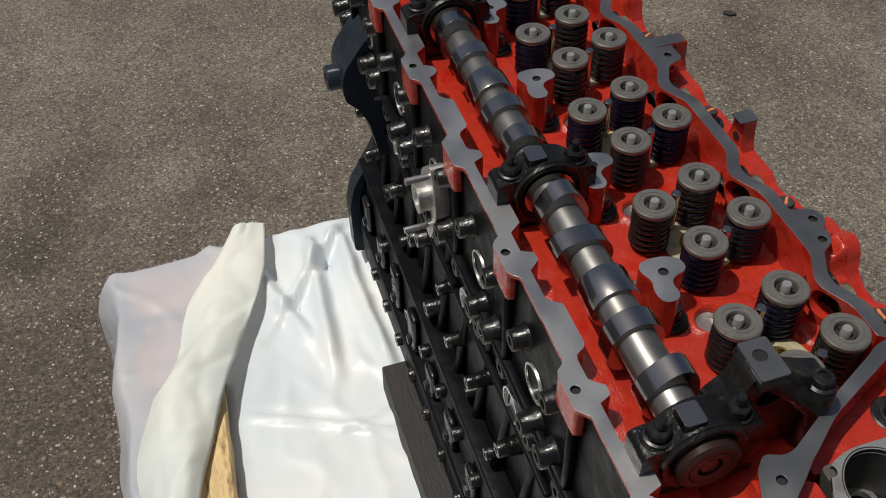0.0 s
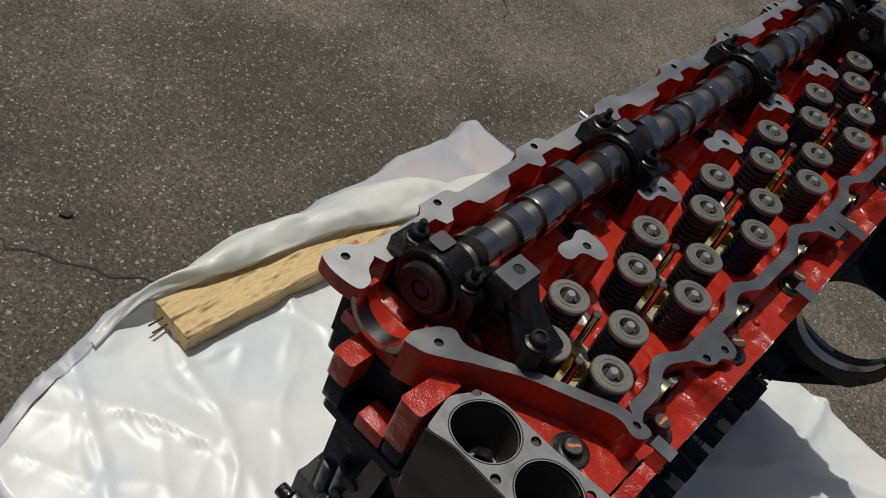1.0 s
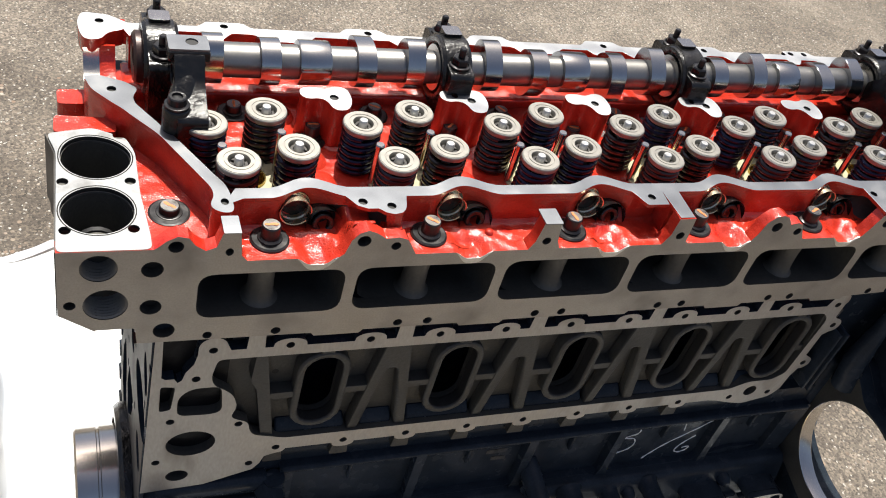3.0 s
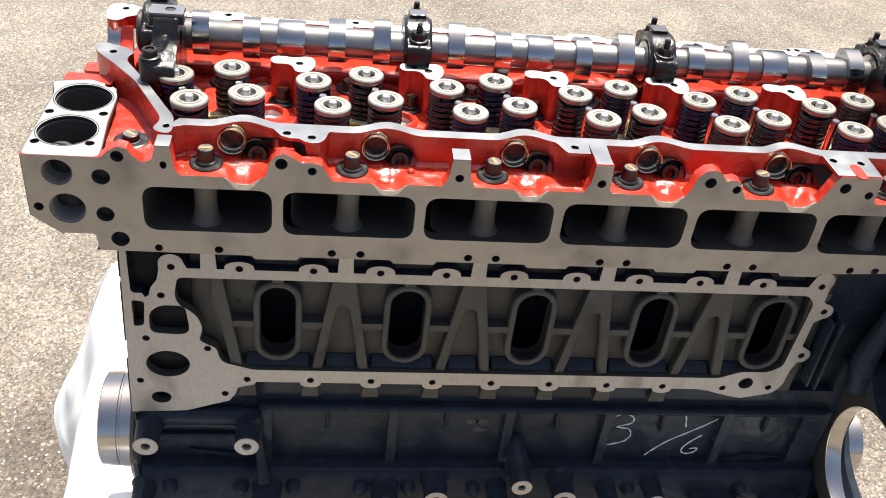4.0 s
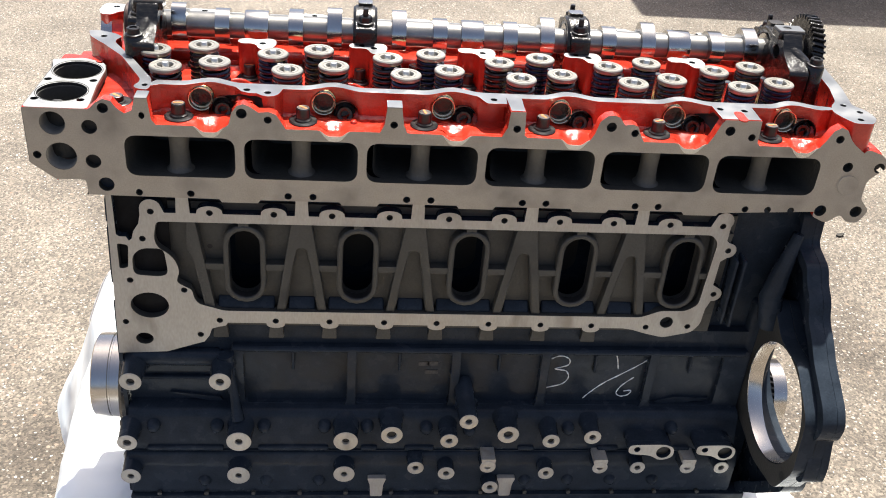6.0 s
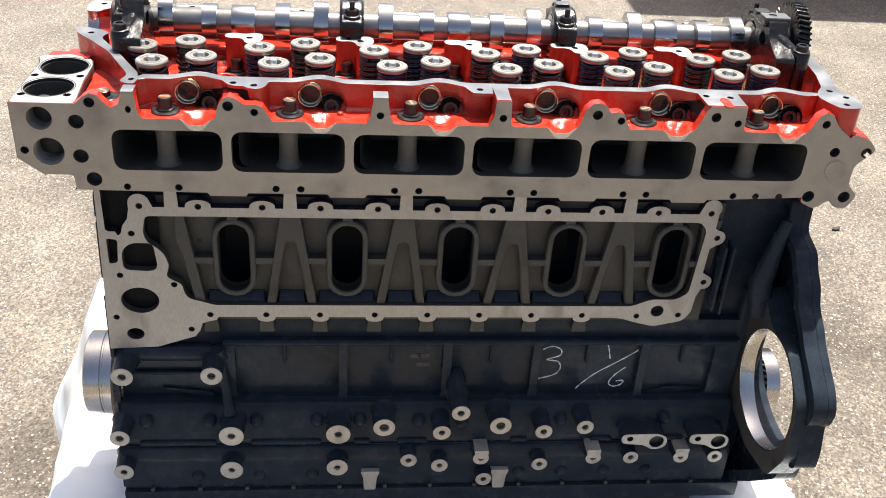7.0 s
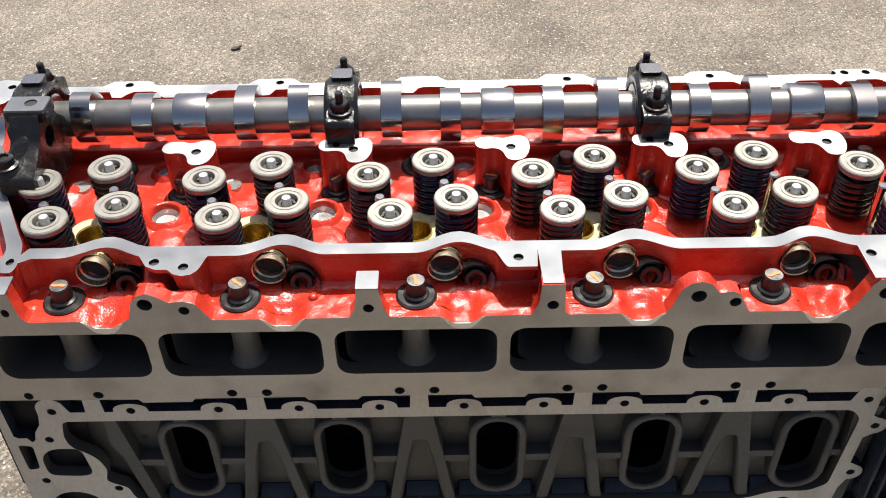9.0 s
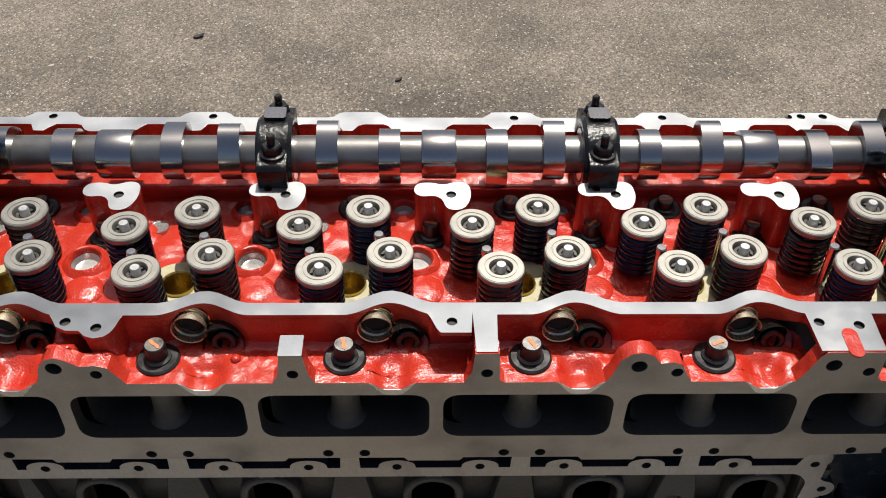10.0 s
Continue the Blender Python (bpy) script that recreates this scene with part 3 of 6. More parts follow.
part("lower_casting", bm, [BLACK], head, bevel=0.002)

# thermostat end: milled plate with two bores
bm = bmesh.new()
t_out = rounded([(-0.1630, 0.0118), (-0.0965, 0.0118), (-0.0965, 0.0283), (-0.1001, 0.075), (-0.1001, 0.125), (-0.103, 0.145), (-0.125, 0.157), (-0.162, 0.150), (-0.160, 0.125)], 0.006)
bores = [circ(-0.1325, 0.0560, 0.0265, 36), circ(-0.1305, 0.1195, 0.0265, 36)]
tap = [circ(x, y, 0.0042, 12) for x, y in ((-0.1560, 0.0345), (-0.108, 0.0345), (-0.1560, 0.0895), (-0.1065, 0.0895), (-0.108, 0.147))]
plate(bm, [t_out] + bores + tap, "z", 1.0660, 1.0622, 0, 1, 2)
part("thermostat_plate", bm, [DECK, FACE, HOLE_SHADE], head, "bright milled plate with two bores", bevel=0.0006)
bm = bmesh.new()
for cx, cy in ((-0.1325, 0.0560), (-0.1305, 0.1195)):
    lathe(bm, [(0.0, 0.998), (0.0245, 0.998), (0.0250, 1.0610)], "z", (cx, cy, 0), 36)
    lathe(bm, [(0.0274, 1.0659), (0.0280, 1.0666), (0.0286, 1.0659)], "z", (cx, cy, 0), 36)
part("bore", bm, CAST_DARK, head, "rough inside of the two bores")
bm = bmesh.new()
lathe(bm, [(0.0105, 1.006), (0.0155, 1.006), (0.0155, 1.012), (0.0105, 1.012), (0.0105, 1.006)], "z", (-0.128, 0.050, 0), 24)
part("bypass_seat", bm, PLUG, head, "bright steel ring down in the bore")
# ring added to give the bright crescent in this bore
bm = bmesh.new()
lathe(bm, [(0.0085, 1.012), (0.0125, 1.012), (0.0125, 1.018), (0.0085, 1.018), (0.0085, 1.012)], "z", (-0.1185, 0.1125, 0), 24)
part("bypass_seat", bm, PLUG, head, "bright steel ring down in the bore")
bm = bmesh.new()
plate(bm, [rounded([(-0.1610, 0.0400), (-0.101, 0.0400), (-0.101, 0.150), (-0.1615, 0.150), (-0.160, 0.125)], 0.004)] + [circ(-0.1325, 0.0560, 0.026, 24), circ(-0.1305, 0.1195, 0.026, 24)], "z", 1.0620, 0.985)
part("thermostat_housing", bm, FRONT, head, bevel=0.002)
# red top patch and front ear of the housing
bm = bmesh.new()
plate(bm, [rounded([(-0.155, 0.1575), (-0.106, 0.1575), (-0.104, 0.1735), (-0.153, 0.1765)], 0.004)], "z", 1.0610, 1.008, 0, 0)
part("front_ear", bm, [RED, DIMMED_BLACK], head, "red cast ear at the front end", bevel=0.003)
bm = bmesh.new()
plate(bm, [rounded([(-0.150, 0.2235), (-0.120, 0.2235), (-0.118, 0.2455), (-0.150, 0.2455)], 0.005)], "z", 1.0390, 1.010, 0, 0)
part("front_ear", bm, [RED, DIMMED_BLACK], head, "red cast ear at the front end", bevel=0.003)
bm = bmesh.new()
box(bm, -0.146, -0.1228, 0.1770, 0.2065, 0.975, 0.994, r=0.002)
part("front_web", bm, RED, head)
bm = bmesh.new()
plate(bm, [rounded([(-0.148, 0.156), (-0.100, 0.156), (-0.100, 0.242), (-0.144, 0.242), (-0.146, 0.215)], 0.006)], "z", 0.9745, 0.962)
part("front_shelf", bm, BLACK, head, bevel=0.002)
for y0, y1, z1 in ((0.159, 0.1755, 1.0075), (0.2245, 0.2445, 1.0095)):
    bm = bmesh.new()
    box(bm, -0.146, -0.101, y0, y1, 0.975, z1, r=0.002)
    part("ear_foot", bm, BLACK, head)

def near_wave(x):
    k = min(5, max(0, round((x - 0.035) / P)))
    d = (x - 0.035 - P * k) / 0.034
    return 0.0125 * (0.5 + 0.5 * math.cos(math.pi * d)) if abs(d) < 1 else 0.0


# ledge along the intake side, with the sloped front corner
bm = bmesh.new()
plate(bm, [[(-0.0995, 0.0265), (-0.030, 0.0265), (-0.030, 0.060), (-0.086, 0.152), (-0.0995, 0.150)]], "z", ZL + 0.0004, 1.0435)
part("corner_ledge", bm, RED, head)


def ridge(x):
    """Height of the cast ridges that run from the lugs of the face back to the rail."""
    h = 0.0
    for c, w, top in ((0.074, 0.017, 0.026), (0.101, 0.013, 0.018), (0.482, 0.017, 0.028), (0.507, 0.012, 0.018), (0.752, 0.016, 0.022)):
        h = max(h, top * (1 - smooth(0.45, 1.0, abs(x - c) / w)))
    return h


def ledge_z(x, y):
    f = smooth(0.026, 0.044, y)
    z = face_top(x) * (1 - f) + ZL * f + 0.0001
    back = y - near_wave(x)
    fade = 1 - 0.35 * smooth(0.024, 0.036, y) if x < 0.2 else 1 - smooth(0.022, 0.040, y)
    z += 0.010 * smooth(0.038, 0.056, back) ** 2 + ridge(x) * fade
    return z + 0.0010 * noise.noise(Vector((x * 75, y * 75, 2.0))) + 0.0007 * noise.noise(Vector((x * 190, y * 190, 5.0)))


bm = bmesh.new()
grid = [[bm.verts.new((x, y, ledge_z(x, y))) for y in np.linspace(0.0228, 0.0530 + near_wave(x), 26)] for x in np.linspace(-0.0305, 0.800, 420)]
for ra, rb in zip(grid, grid[1:]):
    for k in range(25):
        bm.faces.new((ra[k], rb[k], rb[k + 1], ra[k + 1]))
part("ledge", bm, RED, head, angle=60)
bm = bmesh.new()
lathe(bm, [(0.0, ZL + 0.0042), (0.0026, ZL + 0.0038), (0.0038, ZL + 0.002), (0.0044, ZL - 0.001)], "z", (0.193, 0.034, 0), 16)
part("casting_nub", bm, RED, head, "", 60)

bm = bmesh.new()
cyl(bm, 0.0165, 0.0125, 0.050, "y", (0.805, 0, 1.0285), 20, 0.003)
part("end_boss", setback(bm), RED, head, "red cast boss behind the end of the face", 50)

# cover rail: one open ring round the valve gear
def far_inner(x):
    y = 0.274
    for k in range(-1, 6):
        y -= 0.011 * smooth(0.030, 0.020, abs(x - 0.055 - P * k)) + 0.010 * smooth(0.010, 0.005, abs(x - 0.128 - P * k))
    return y


def far_outer(x):
    y = 0.2845
    for k in range(0, 6):
        y += 0.0085 * smooth(0.026, 0.016, abs(x - 0.0 - 0.1362 * k))
    return y


outer = rounded([(-0.030, 0.033), (-0.044, 0.032), (-0.054, 0.040), (-0.046, 0.056), (-0.0845, 0.134), (-0.100, 0.160), (-0.112, 0.171), (-0.124, 0.186), (-0.129, 0.204), (-0.117, 0.206), (-0.096, 0.197), (-0.086, 0.187), (-0.0925, 0.173), (-0.0705, 0.127), (-0.0456, 0.080), (-0.033, 0.064)], [0.011] * 5 + [0.006] * 3 + [0.003] * 3 + [0.005, 0.008, 0.010, 0.011, 0.011], 5)
near_in = [(x, 0.0605 + near_wave(x)) for x in np.linspace(-0.026, 0.745, 110)]


def rail_edge(x):
    """Outer edge of the near rail with its bolt tab and the two columns."""
    y = 0.0482 + near_wave(x) * 0.95
    if 0.054 < x < 0.114:
        return min(y, float(np.interp(x, [0.054, 0.058, 0.064, 0.070, 0.078, 0.087, 0.092, 0.099, 0.106, 0.110, 0.1125, 0.114], [0.060, 0.056, 0.047, 0.0375, 0.0335, 0.0335, 0.0285, 0.0262, 0.0280, 0.0325, 0.040, 0.0482])))
    if 0.331 < x < 0.364:
        y -= 0.0175 * smooth(0.331, 0.342, x)
    if 0.3655 < x < 0.3815 or 0.606 < x < 0.653:
        y = 0.0125
    return y


near_out = [(x, rail_edge(x)) for x in np.linspace(-0.020, 0.740, 600)]
right = rounded([(0.752, 0.046), (0.758, 0.028), (0.766, 0.0135), (0.788, 0.0135), (0.799, 0.030), (0.797, 0.052), (0.786, 0.068), (0.797, 0.120), (0.806, 0.200), (0.804, 0.262), (0.790, 0.262), (0.790, 0.200), (0.780, 0.120), (0.769, 0.078), (0.758, 0.064)], 0.006)
rail_loop = outer + near_in + list(reversed(right)) + list(reversed(near_out))
far_x = list(np.linspace(-0.088, 0.795, 200))
far_loop = rounded([(-0.100, 0.296), (-0.127, 0.300), (-0.131, 0.284), (-0.130, 0.268), (-0.126, 0.254), (-0.112, 0.255), (-0.106, 0.267), (-0.090, 0.273)], 0.0065, 4)[3:-2] + [(x, far_inner(x)) for x in far_x] + [(0.800, 0.280)] + [(x, far_outer(x)) for x in reversed(far_x)]
near_holes = [(-0.039, 0.045), (0.0755, 0.0422), (0.0985, 0.0365), (0.3495, 0.0415), (0.613, 0.040), (0.641, 0.037), (0.777, 0.025), (0.786, 0.047), (0.774, 0.066), (-0.1075, 0.186)]
far_holes = [(-0.112, 0.286), (-0.001, 0.286), (0.141, 0.286), (0.411, 0.284), (0.545, 0.285), (0.660, 0.287), (0.672, 0.287), (0.692, 0.287), (0.757, 0.283)]
for nm, loop, taps in (("near", rail_loop, near_holes), ("far", far_loop, far_holes)):
    bm = bmesh.new()
    plate(bm, [loop] + [circ(x, y, 0.0038, 14) for x, y in taps], "z", ZR if nm == "near" else ZR + 0.004, ZR - 0.0035 if nm == "near" else ZR + 0.0005, 0, 1, 2)
    part("cover_rail", bm, [RAIL if nm == "near" else PAD, RED, HOLE_SHADE], head, "machined grey gasket rail", bevel=0.0005)
    if nm == "near":
        bm = bmesh.new()
        inset = [(x, max(y, 0.0470)) if 0.325 < x < 0.365 else (x, max(y, 0.0300)) if 0.30 < x < 0.70 else (x, y) for x, y in loop]
        plate(bm, [inset], "z", ZR - 0.0036, ZF - 0.004, 0, 0)
        near_wall = part("rail_wall", bm, [RED], head)
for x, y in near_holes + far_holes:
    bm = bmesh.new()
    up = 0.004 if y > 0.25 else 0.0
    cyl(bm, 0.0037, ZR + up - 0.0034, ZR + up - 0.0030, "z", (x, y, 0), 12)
    part("bolt_hole", bm, HOLE_SHADE, head)

# far wall: red inside, black outside, with red lugs below the bolt holes
bm = bmesh.new()
mid = [(x, 0.2795) for x in reversed(far_x)]
plate(bm, [[(-0.089, 0.2795)] + [(x, far_inner(x)) for x in far_x] + mid], "z", ZR + 0.0004, ZF - 0.004)
part("rail_wall", bm, RED, head)
bm = bmesh.new()
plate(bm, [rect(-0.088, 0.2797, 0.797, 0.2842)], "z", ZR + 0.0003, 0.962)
part("outer_wall", bm, DIMMED_BLACK, head, "black outer side of the casting")
bm = bmesh.new()
plate(bm, [far_loop[:len(far_loop) - 401] + [(-0.0895, 0.273), (-0.0895, 0.2955)] + []], "z", ZR + 0.0004, 1.070)
part("front_lug", bm, RED, head)
for k in range(0, 6):
    x = 0.1362 * k
    bm = bmesh.new()
    plate(bm, [rounded([(x - 0.019, 0.2843), (x + 0.019, 0.2843), (x + 0.017, 0.2925), (x - 0.017, 0.2925)], 0.003)], "z", ZR + 0.0004, 1.054)
    part("rail_lug", bm, RED, head, "red cast lug under the rail", bevel=0.001)

# black outer side, dimmed by darker blacks: bolt bosses in two rows, a cast ledge and bright cup plugs
for k in range(6):
    for dx, z, r, y in ((0.024, 0.968, 0.0110, 0.300), (0.058, 0.966, 0.0105, 0.302), (0.092, 1.036, 0.0095, 0.299), (0.027, 1.036, 0.0095, 0.297)):
        x = P * k + dx
        bm = bmesh.new()
        lathe(bm, [(0.0, y - 0.005), (0.0040, y - 0.005), (0.0042, y), (r * 0.9, y), (r, y - 0.001), (r * 1.05, y - 0.010), (r * 1.35, 0.2835)], "y", (x, 0, z), 18)
        part("outer_boss", bm, OILY, head, "", 45)
        bm = bmesh.new()
        lathe(bm, [(0.0044, y + 0.0003), (r * 0.88, y + 0.0003)], "y", (x, 0, z), 18)
        part("boss_face", bm, CAST_DARK, head)
    bm = bmesh.new()
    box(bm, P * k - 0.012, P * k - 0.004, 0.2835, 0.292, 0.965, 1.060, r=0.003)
    part("outer_rib", bm, DIMMED_BLACK, head, "", 60)
    bm = bmesh.new()
    lathe(bm, [(0.0, 0.2815), (0.0160, 0.2825), (0.0165, 0.2860), (0.0185, 0.2860), (0.0195, 0.2835)], "y", (P * k + 0.071, 0, 1.000), 26)
    part("cup_plug", bm, PLUG, head, "bright cup plug in the black wall", 40)
bm = bmesh.new()
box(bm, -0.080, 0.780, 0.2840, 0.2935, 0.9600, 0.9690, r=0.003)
part("outer_ledge", bm, DIMMED_BLACK, head, "", 60)

# hollows through the near wall above each ledge: gold seat and black fitting
def turned(bm, tilt, at):
    bmesh.ops.rotate(bm, verts=bm.verts, matrix=Matrix.Rotation(radians(tilt), 3, "X"))
    bmesh.ops.translate(bm, verts=bm.verts, vec=at)
    return bm


cut = bmesh.new()
for k in range(6):
    seat_at, plug_at = (P * k + 0.0240, 0.0450, 1.0660), (P * k + 0.0480, 0.0400, 1.0560)
    for r, tilt, at, long in ((0.0134, 0, seat_at, 0.040), (0.0152, -12, plug_at, 0.034)):
        c = turned(cyl(bmesh.new(), r, -0.012, long, "y", (0, 0, 0), 28), tilt, at)
        tmp = bpy.data.meshes.new("cut")
        c.to_mesh(tmp)
        c.free()
        cut.from_mesh(tmp)
        bpy.data.meshes.remove(tmp)
SWEEP = Vector((0.90, -0.36, 0.20)).normalized()
for k in (0, 4):
    c = cyl(bmesh.new(), 0.0148, -0.004, 0.050, "z", (0, 0, 0), 32)
    bmesh.ops.rotate(c, verts=c.verts, matrix=SWEEP.to_track_quat("Z", "Y").to_matrix())
    bmesh.ops.translate(c, verts=c.verts, vec=(P * k + 0.0480, 0.0440, 1.0590))
    tmp = bpy.data.meshes.new("cut")
    c.to_mesh(tmp)
    c.free()
    cut.from_mesh(tmp)
    bpy.data.meshes.remove(tmp)
cut_me = bpy.data.meshes.new("cut")
bmesh.ops.recalc_face_normals(cut, faces=cut.faces)
cut.to_mesh(cut_me)
cut.free()
cutter = bpy.data.objects.new("cut", cut_me)
cutter.location = BASE["cylinder_head"]
scene.collection.objects.link(cutter)
bmv = bmesh.new()
bmv.from_mesh(cut_me)
bmesh.ops.translate(bmv, verts=bmv.verts, vec=-BASE["cylinder_head"])
bmv.to_mesh(cut_me)
bmv.free()
hollow = near_wall.modifiers.new("hollow", "BOOLEAN")
hollow.operation, hollow.solver, hollow.object, hollow.use_self = "DIFFERENCE", "EXACT", cutter, True
bpy.context.view_layer.update()
opened = bpy.data.meshes.new_from_object(near_wall.evaluated_get(bpy.context.evaluated_depsgraph_get()))
near_wall.modifiers.clear()
near_wall.data = opened
bpy.data.objects.remove(cutter)
# bare oily iron where the hollows are milled
opened.materials.append(CAST_DARK)
for poly in opened.polygons:
    for k in (0, 4):
        rel = Vector(poly.center) + BASE["cylinder_head"] - Vector((P * k + 0.0480, 0.0440, 1.0590))
        along = rel.dot(SWEEP)
        if -0.004 < along < 0.051 and 0.0140 < (rel - SWEEP * along).length < 0.0150:
            poly.material_index = len(opened.materials) - 1
opened.shade_smooth()
opened.set_sharp_from_angle(angle=radians(40))
for k in range(6):
    seat_at, plug_at = (P * k + 0.0240, 0.0450, 1.0660), (P * k + 0.0480, 0.0400, 1.0560)
    bm = bmesh.new()
    lathe(bm, [(0.0133, 0.0030), (0.0124, 0.0034), (0.0121, 0.0085), (0.0110, 0.0095), (0.0108, 0.0130), (0.0118, 0.0136), (0.0132, 0.0136)], "y", (0, 0, 0), 32)
    # black disc stands for the dark inside of the seat
    lathe(bm, [(0.0, 0.0134), (0.0119, 0.0134)], "y", (0, 0, 0), 24, [1])
    part("injector_seat", turned(bm, 0, seat_at), [SEAT, OILY], head, "gold plated injector pipe seat")
    bm = bmesh.new()
    lathe(bm, [(0.0, 0.014), (0.0046, 0.014), (0.0050, 0.0065), (0.0058, 0.006), (0.0085, 0.006), (0.0094, 0.007), (0.0096, 0.011), (0.0124, 0.0125), (0.0124, 0.030)], "y", (0, 0, 0), 24)
    part("port_plug", turned(bm, -12, plug_at), OILY, head, "black recessed fitting")
    bm = bmesh.new()
    lathe(bm, [(0.0150, 0.004), (0.0150, 0.022), (0.0, 0.0225)], "y", (0, 0, 0), 28)
    part("plug_well", turned(bm, -12, plug_at), OILY, head, "oily dark hollow round the fitting")
    # bright crescent laid on for the sun caught by the chamfer
    bm = bmesh.new()
    up = [(x, face_top(x)) for x in np.linspace(dips[k] - 0.0165, dips[k] + 0.0165, 24)]
    down = [(x, face_top(x) - 0.0058 * max(0.0, 1 - ((x - dips[k]) / 0.0165) ** 2) - 0.00015) for x in np.linspace(dips[k] + 0.0165, dips[k] - 0.0165, 24)]
    plate(bm, [up + down], "y", -0.0006, 0.0004)
    part("lip", setback(bm), PLUG, head, "thin bright crescent for the sunlit chamfer below the dip")

# machined tops of the two posts and the web stripes
bm = bmesh.new()
for x in (-0.0372, 0.237):
    plate(bm, [rect(x - 0.0083, 0.0096, x + 0.0083, 0.0290, 0.001)], "z", 1.0806, 1.0818)
    part("post_top", bm, RAIL, head)
    bm = bmesh.new()
plate(bm, [stadium(0.631, 0.020, 0.0055, 0.0135)], "z", ZR + 0.0006, ZR - 0.001)
part("web_slot", bm, RED, head)

# floor of the valve gear space
FLOOR_IN = [(-0.098, 0.150), (-0.034, 0.050), (0.790, 0.050), (0.790, 0.279), (-0.098, 0.279)]
cups = [(P * k + 0.0, 0.1175) for k in range(6)]
plugs = [(P * k + 0.054, 0.1465, 0.0118) for k in range(6)] + [(P * k + 0.0420, 0.2070, 0.0088) for k in range(6)]
bm = bmesh.new()
rings = [circ(x, y, 0.0128, 24) for x, y in cups] + [circ(x, y, r * 1.12, 24) for x, y, r in plugs]
extra = [(x, y) for x in np.linspace(-0.022, 0.782, 135) for y in np.linspace(0.060, 0.272, 36)]
plate(bm, [FLOOR_IN] + rings, "z", ZF, ZF - 0.008, extra=extra)
for v in bm.verts:
    if v.co.z > ZF - 0.001:
        v.co.z += 0.0022 * noise.noise(v.co * 55) + 0.0010 * noise.noise(v.co * 140) - 0.0006
part("valve_floor", bm, RED, head)
for x, y in cups:
    bm = bmesh.new()
    lathe(bm, [(0.0, ZF - 0.028), (0.0118, ZF - 0.028), (0.0120, ZF - 0.014), (0.0128, ZF - 0.013), (0.0122, ZF - 0.008), (0.0124, ZF + 0.004), (0.0136, ZF + 0.005), (0.0140, ZF + 0.001)], "z", (x, y, 0), 28)
    part("injector_sleeve", bm, BRASS, head, "gold coloured injector sleeve")
for x, y in cups:
    bm = bmesh.new()
    pts = rounded([(x - 0.034, y - 0.012), (x - 0.016, y - 0.030), (x + 0.018, y - 0.024), (x + 0.033, y + 0.008), (x + 0.016, y + 0.029), (x - 0.018, y + 0.024)], 0.014)
    plate(bm, [pts, circ(x, y, 0.0138, 24)], "z", ZF + 0.0022, ZF - 0.001)
    part("bridge_seat", bm, PALE, head, "pale oily machined seat round the injector", bevel=0.0006)
for x, y, r in plugs:
    bm = bmesh.new()
    lathe(bm, [(0.0, ZF - 0.0062), (r * 0.84, ZF - 0.0066), (r * 0.93, ZF - 0.0050), (r * 0.97, ZF - 0.0020), (r * 0.985, ZF - 0.0015)], "z", (x, y, 0), 32)
    part("expansion_plug", bm, PLUG, head, "bright cup plug")
    bm = bmesh.new()
    lathe(bm, [(r * 0.985, ZF - 0.006), (r * 1.0, ZF - 0.0015), (r * 1.05, ZF + 0.0030), (r * 1.16, ZF + 0.0042), (r * 1.32, ZF + 0.0034), (r * 1.7, ZF - 0.0015)], "z", (x, y, 0), 32)
    part("boss_ring", bm, RED, head, "", 60)
for k in range(6):
    bm = bmesh.new()
    lathe(bm, [(0.0, ZF + 0.0012), (0.0078, ZF + 0.0014), (0.0084, ZF + 0.0022), (0.0092, ZF - 0.002)], "z", (P * k - 0.0295, 0.1840, 0), 24)
    part("core_disc", bm, PLUG, head, "flush bright core disc")
for k in range(6):
    for dx, y, r, h in ((0.018, 0.072, 0.016, 0.0022), (0.055, 0.085, 0.022, 0.0028), (0.060, 0.115, 0.017, 0.0022), (-0.045, 0.175, 0.020, 0.0028)):
        bm = bmesh.new()
        lathe(bm, [(0.0, ZF + h), (r * 0.5, ZF + h * 0.9), (r * 0.85, ZF + h * 0.4), (r, ZF - 0.001)], "z", (P * k + dx, y, 0), 18)
        part("casting_swell", bm, RED, head, "", 60)

# step in the floor under the camshaft and pads for the rocker stands
bm = bmesh.new()
box(bm, -0.095, 0.785, 0.2265, 0.2735, ZF - 0.003, ZF + 0.010, r=0.003)
part("cam_trough", bm, RED, head, angle=60)
for k in range(5):
    x = 0.082 + P * k
    capped = k in (1, 3)
    blob = rounded([(x - 0.031, 0.179), (x - 0.029, 0.191), (x - 0.016, 0.1925), (x - 0.006, 0.1885), (x + 0.006, 0.1945), (x + 0.0155, 0.190), (x + 0.0165, 0.172), (x + 0.010, 0.160), (x - 0.004, 0.160), (x - 0.007, 0.171), (x - 0.014, 0.1755), (x - 0.024, 0.1735)], 0.0075, 4)
    bm = bmesh.new()
    plate(bm, [blob, circ(x, 0.1765, 0.0042, 14)] + ([circ(x - 0.015, 0.1835, 0.0034, 12)] if capped else []), "z", ZR + 0.003, ZR + 0.0002, 0, 1, 2)
    pad = part("rocker_pad", bm, [PAD, RED, HOLE_SHADE], head, "machined grey kidney shaped pad")
    bm = bmesh.new()
    plate(bm, [blob], "z", ZR + 0.0001, ZF - 0.002)
    part("pedestal", bm, RED, pad)
    bm = bmesh.new()
    cyl(bm, 0.0041, ZR + 0.0005, ZR + 0.0009, "z", (x, 0.1765, 0), 14)
    part("hole", bm, HOLE_SHADE, pad)

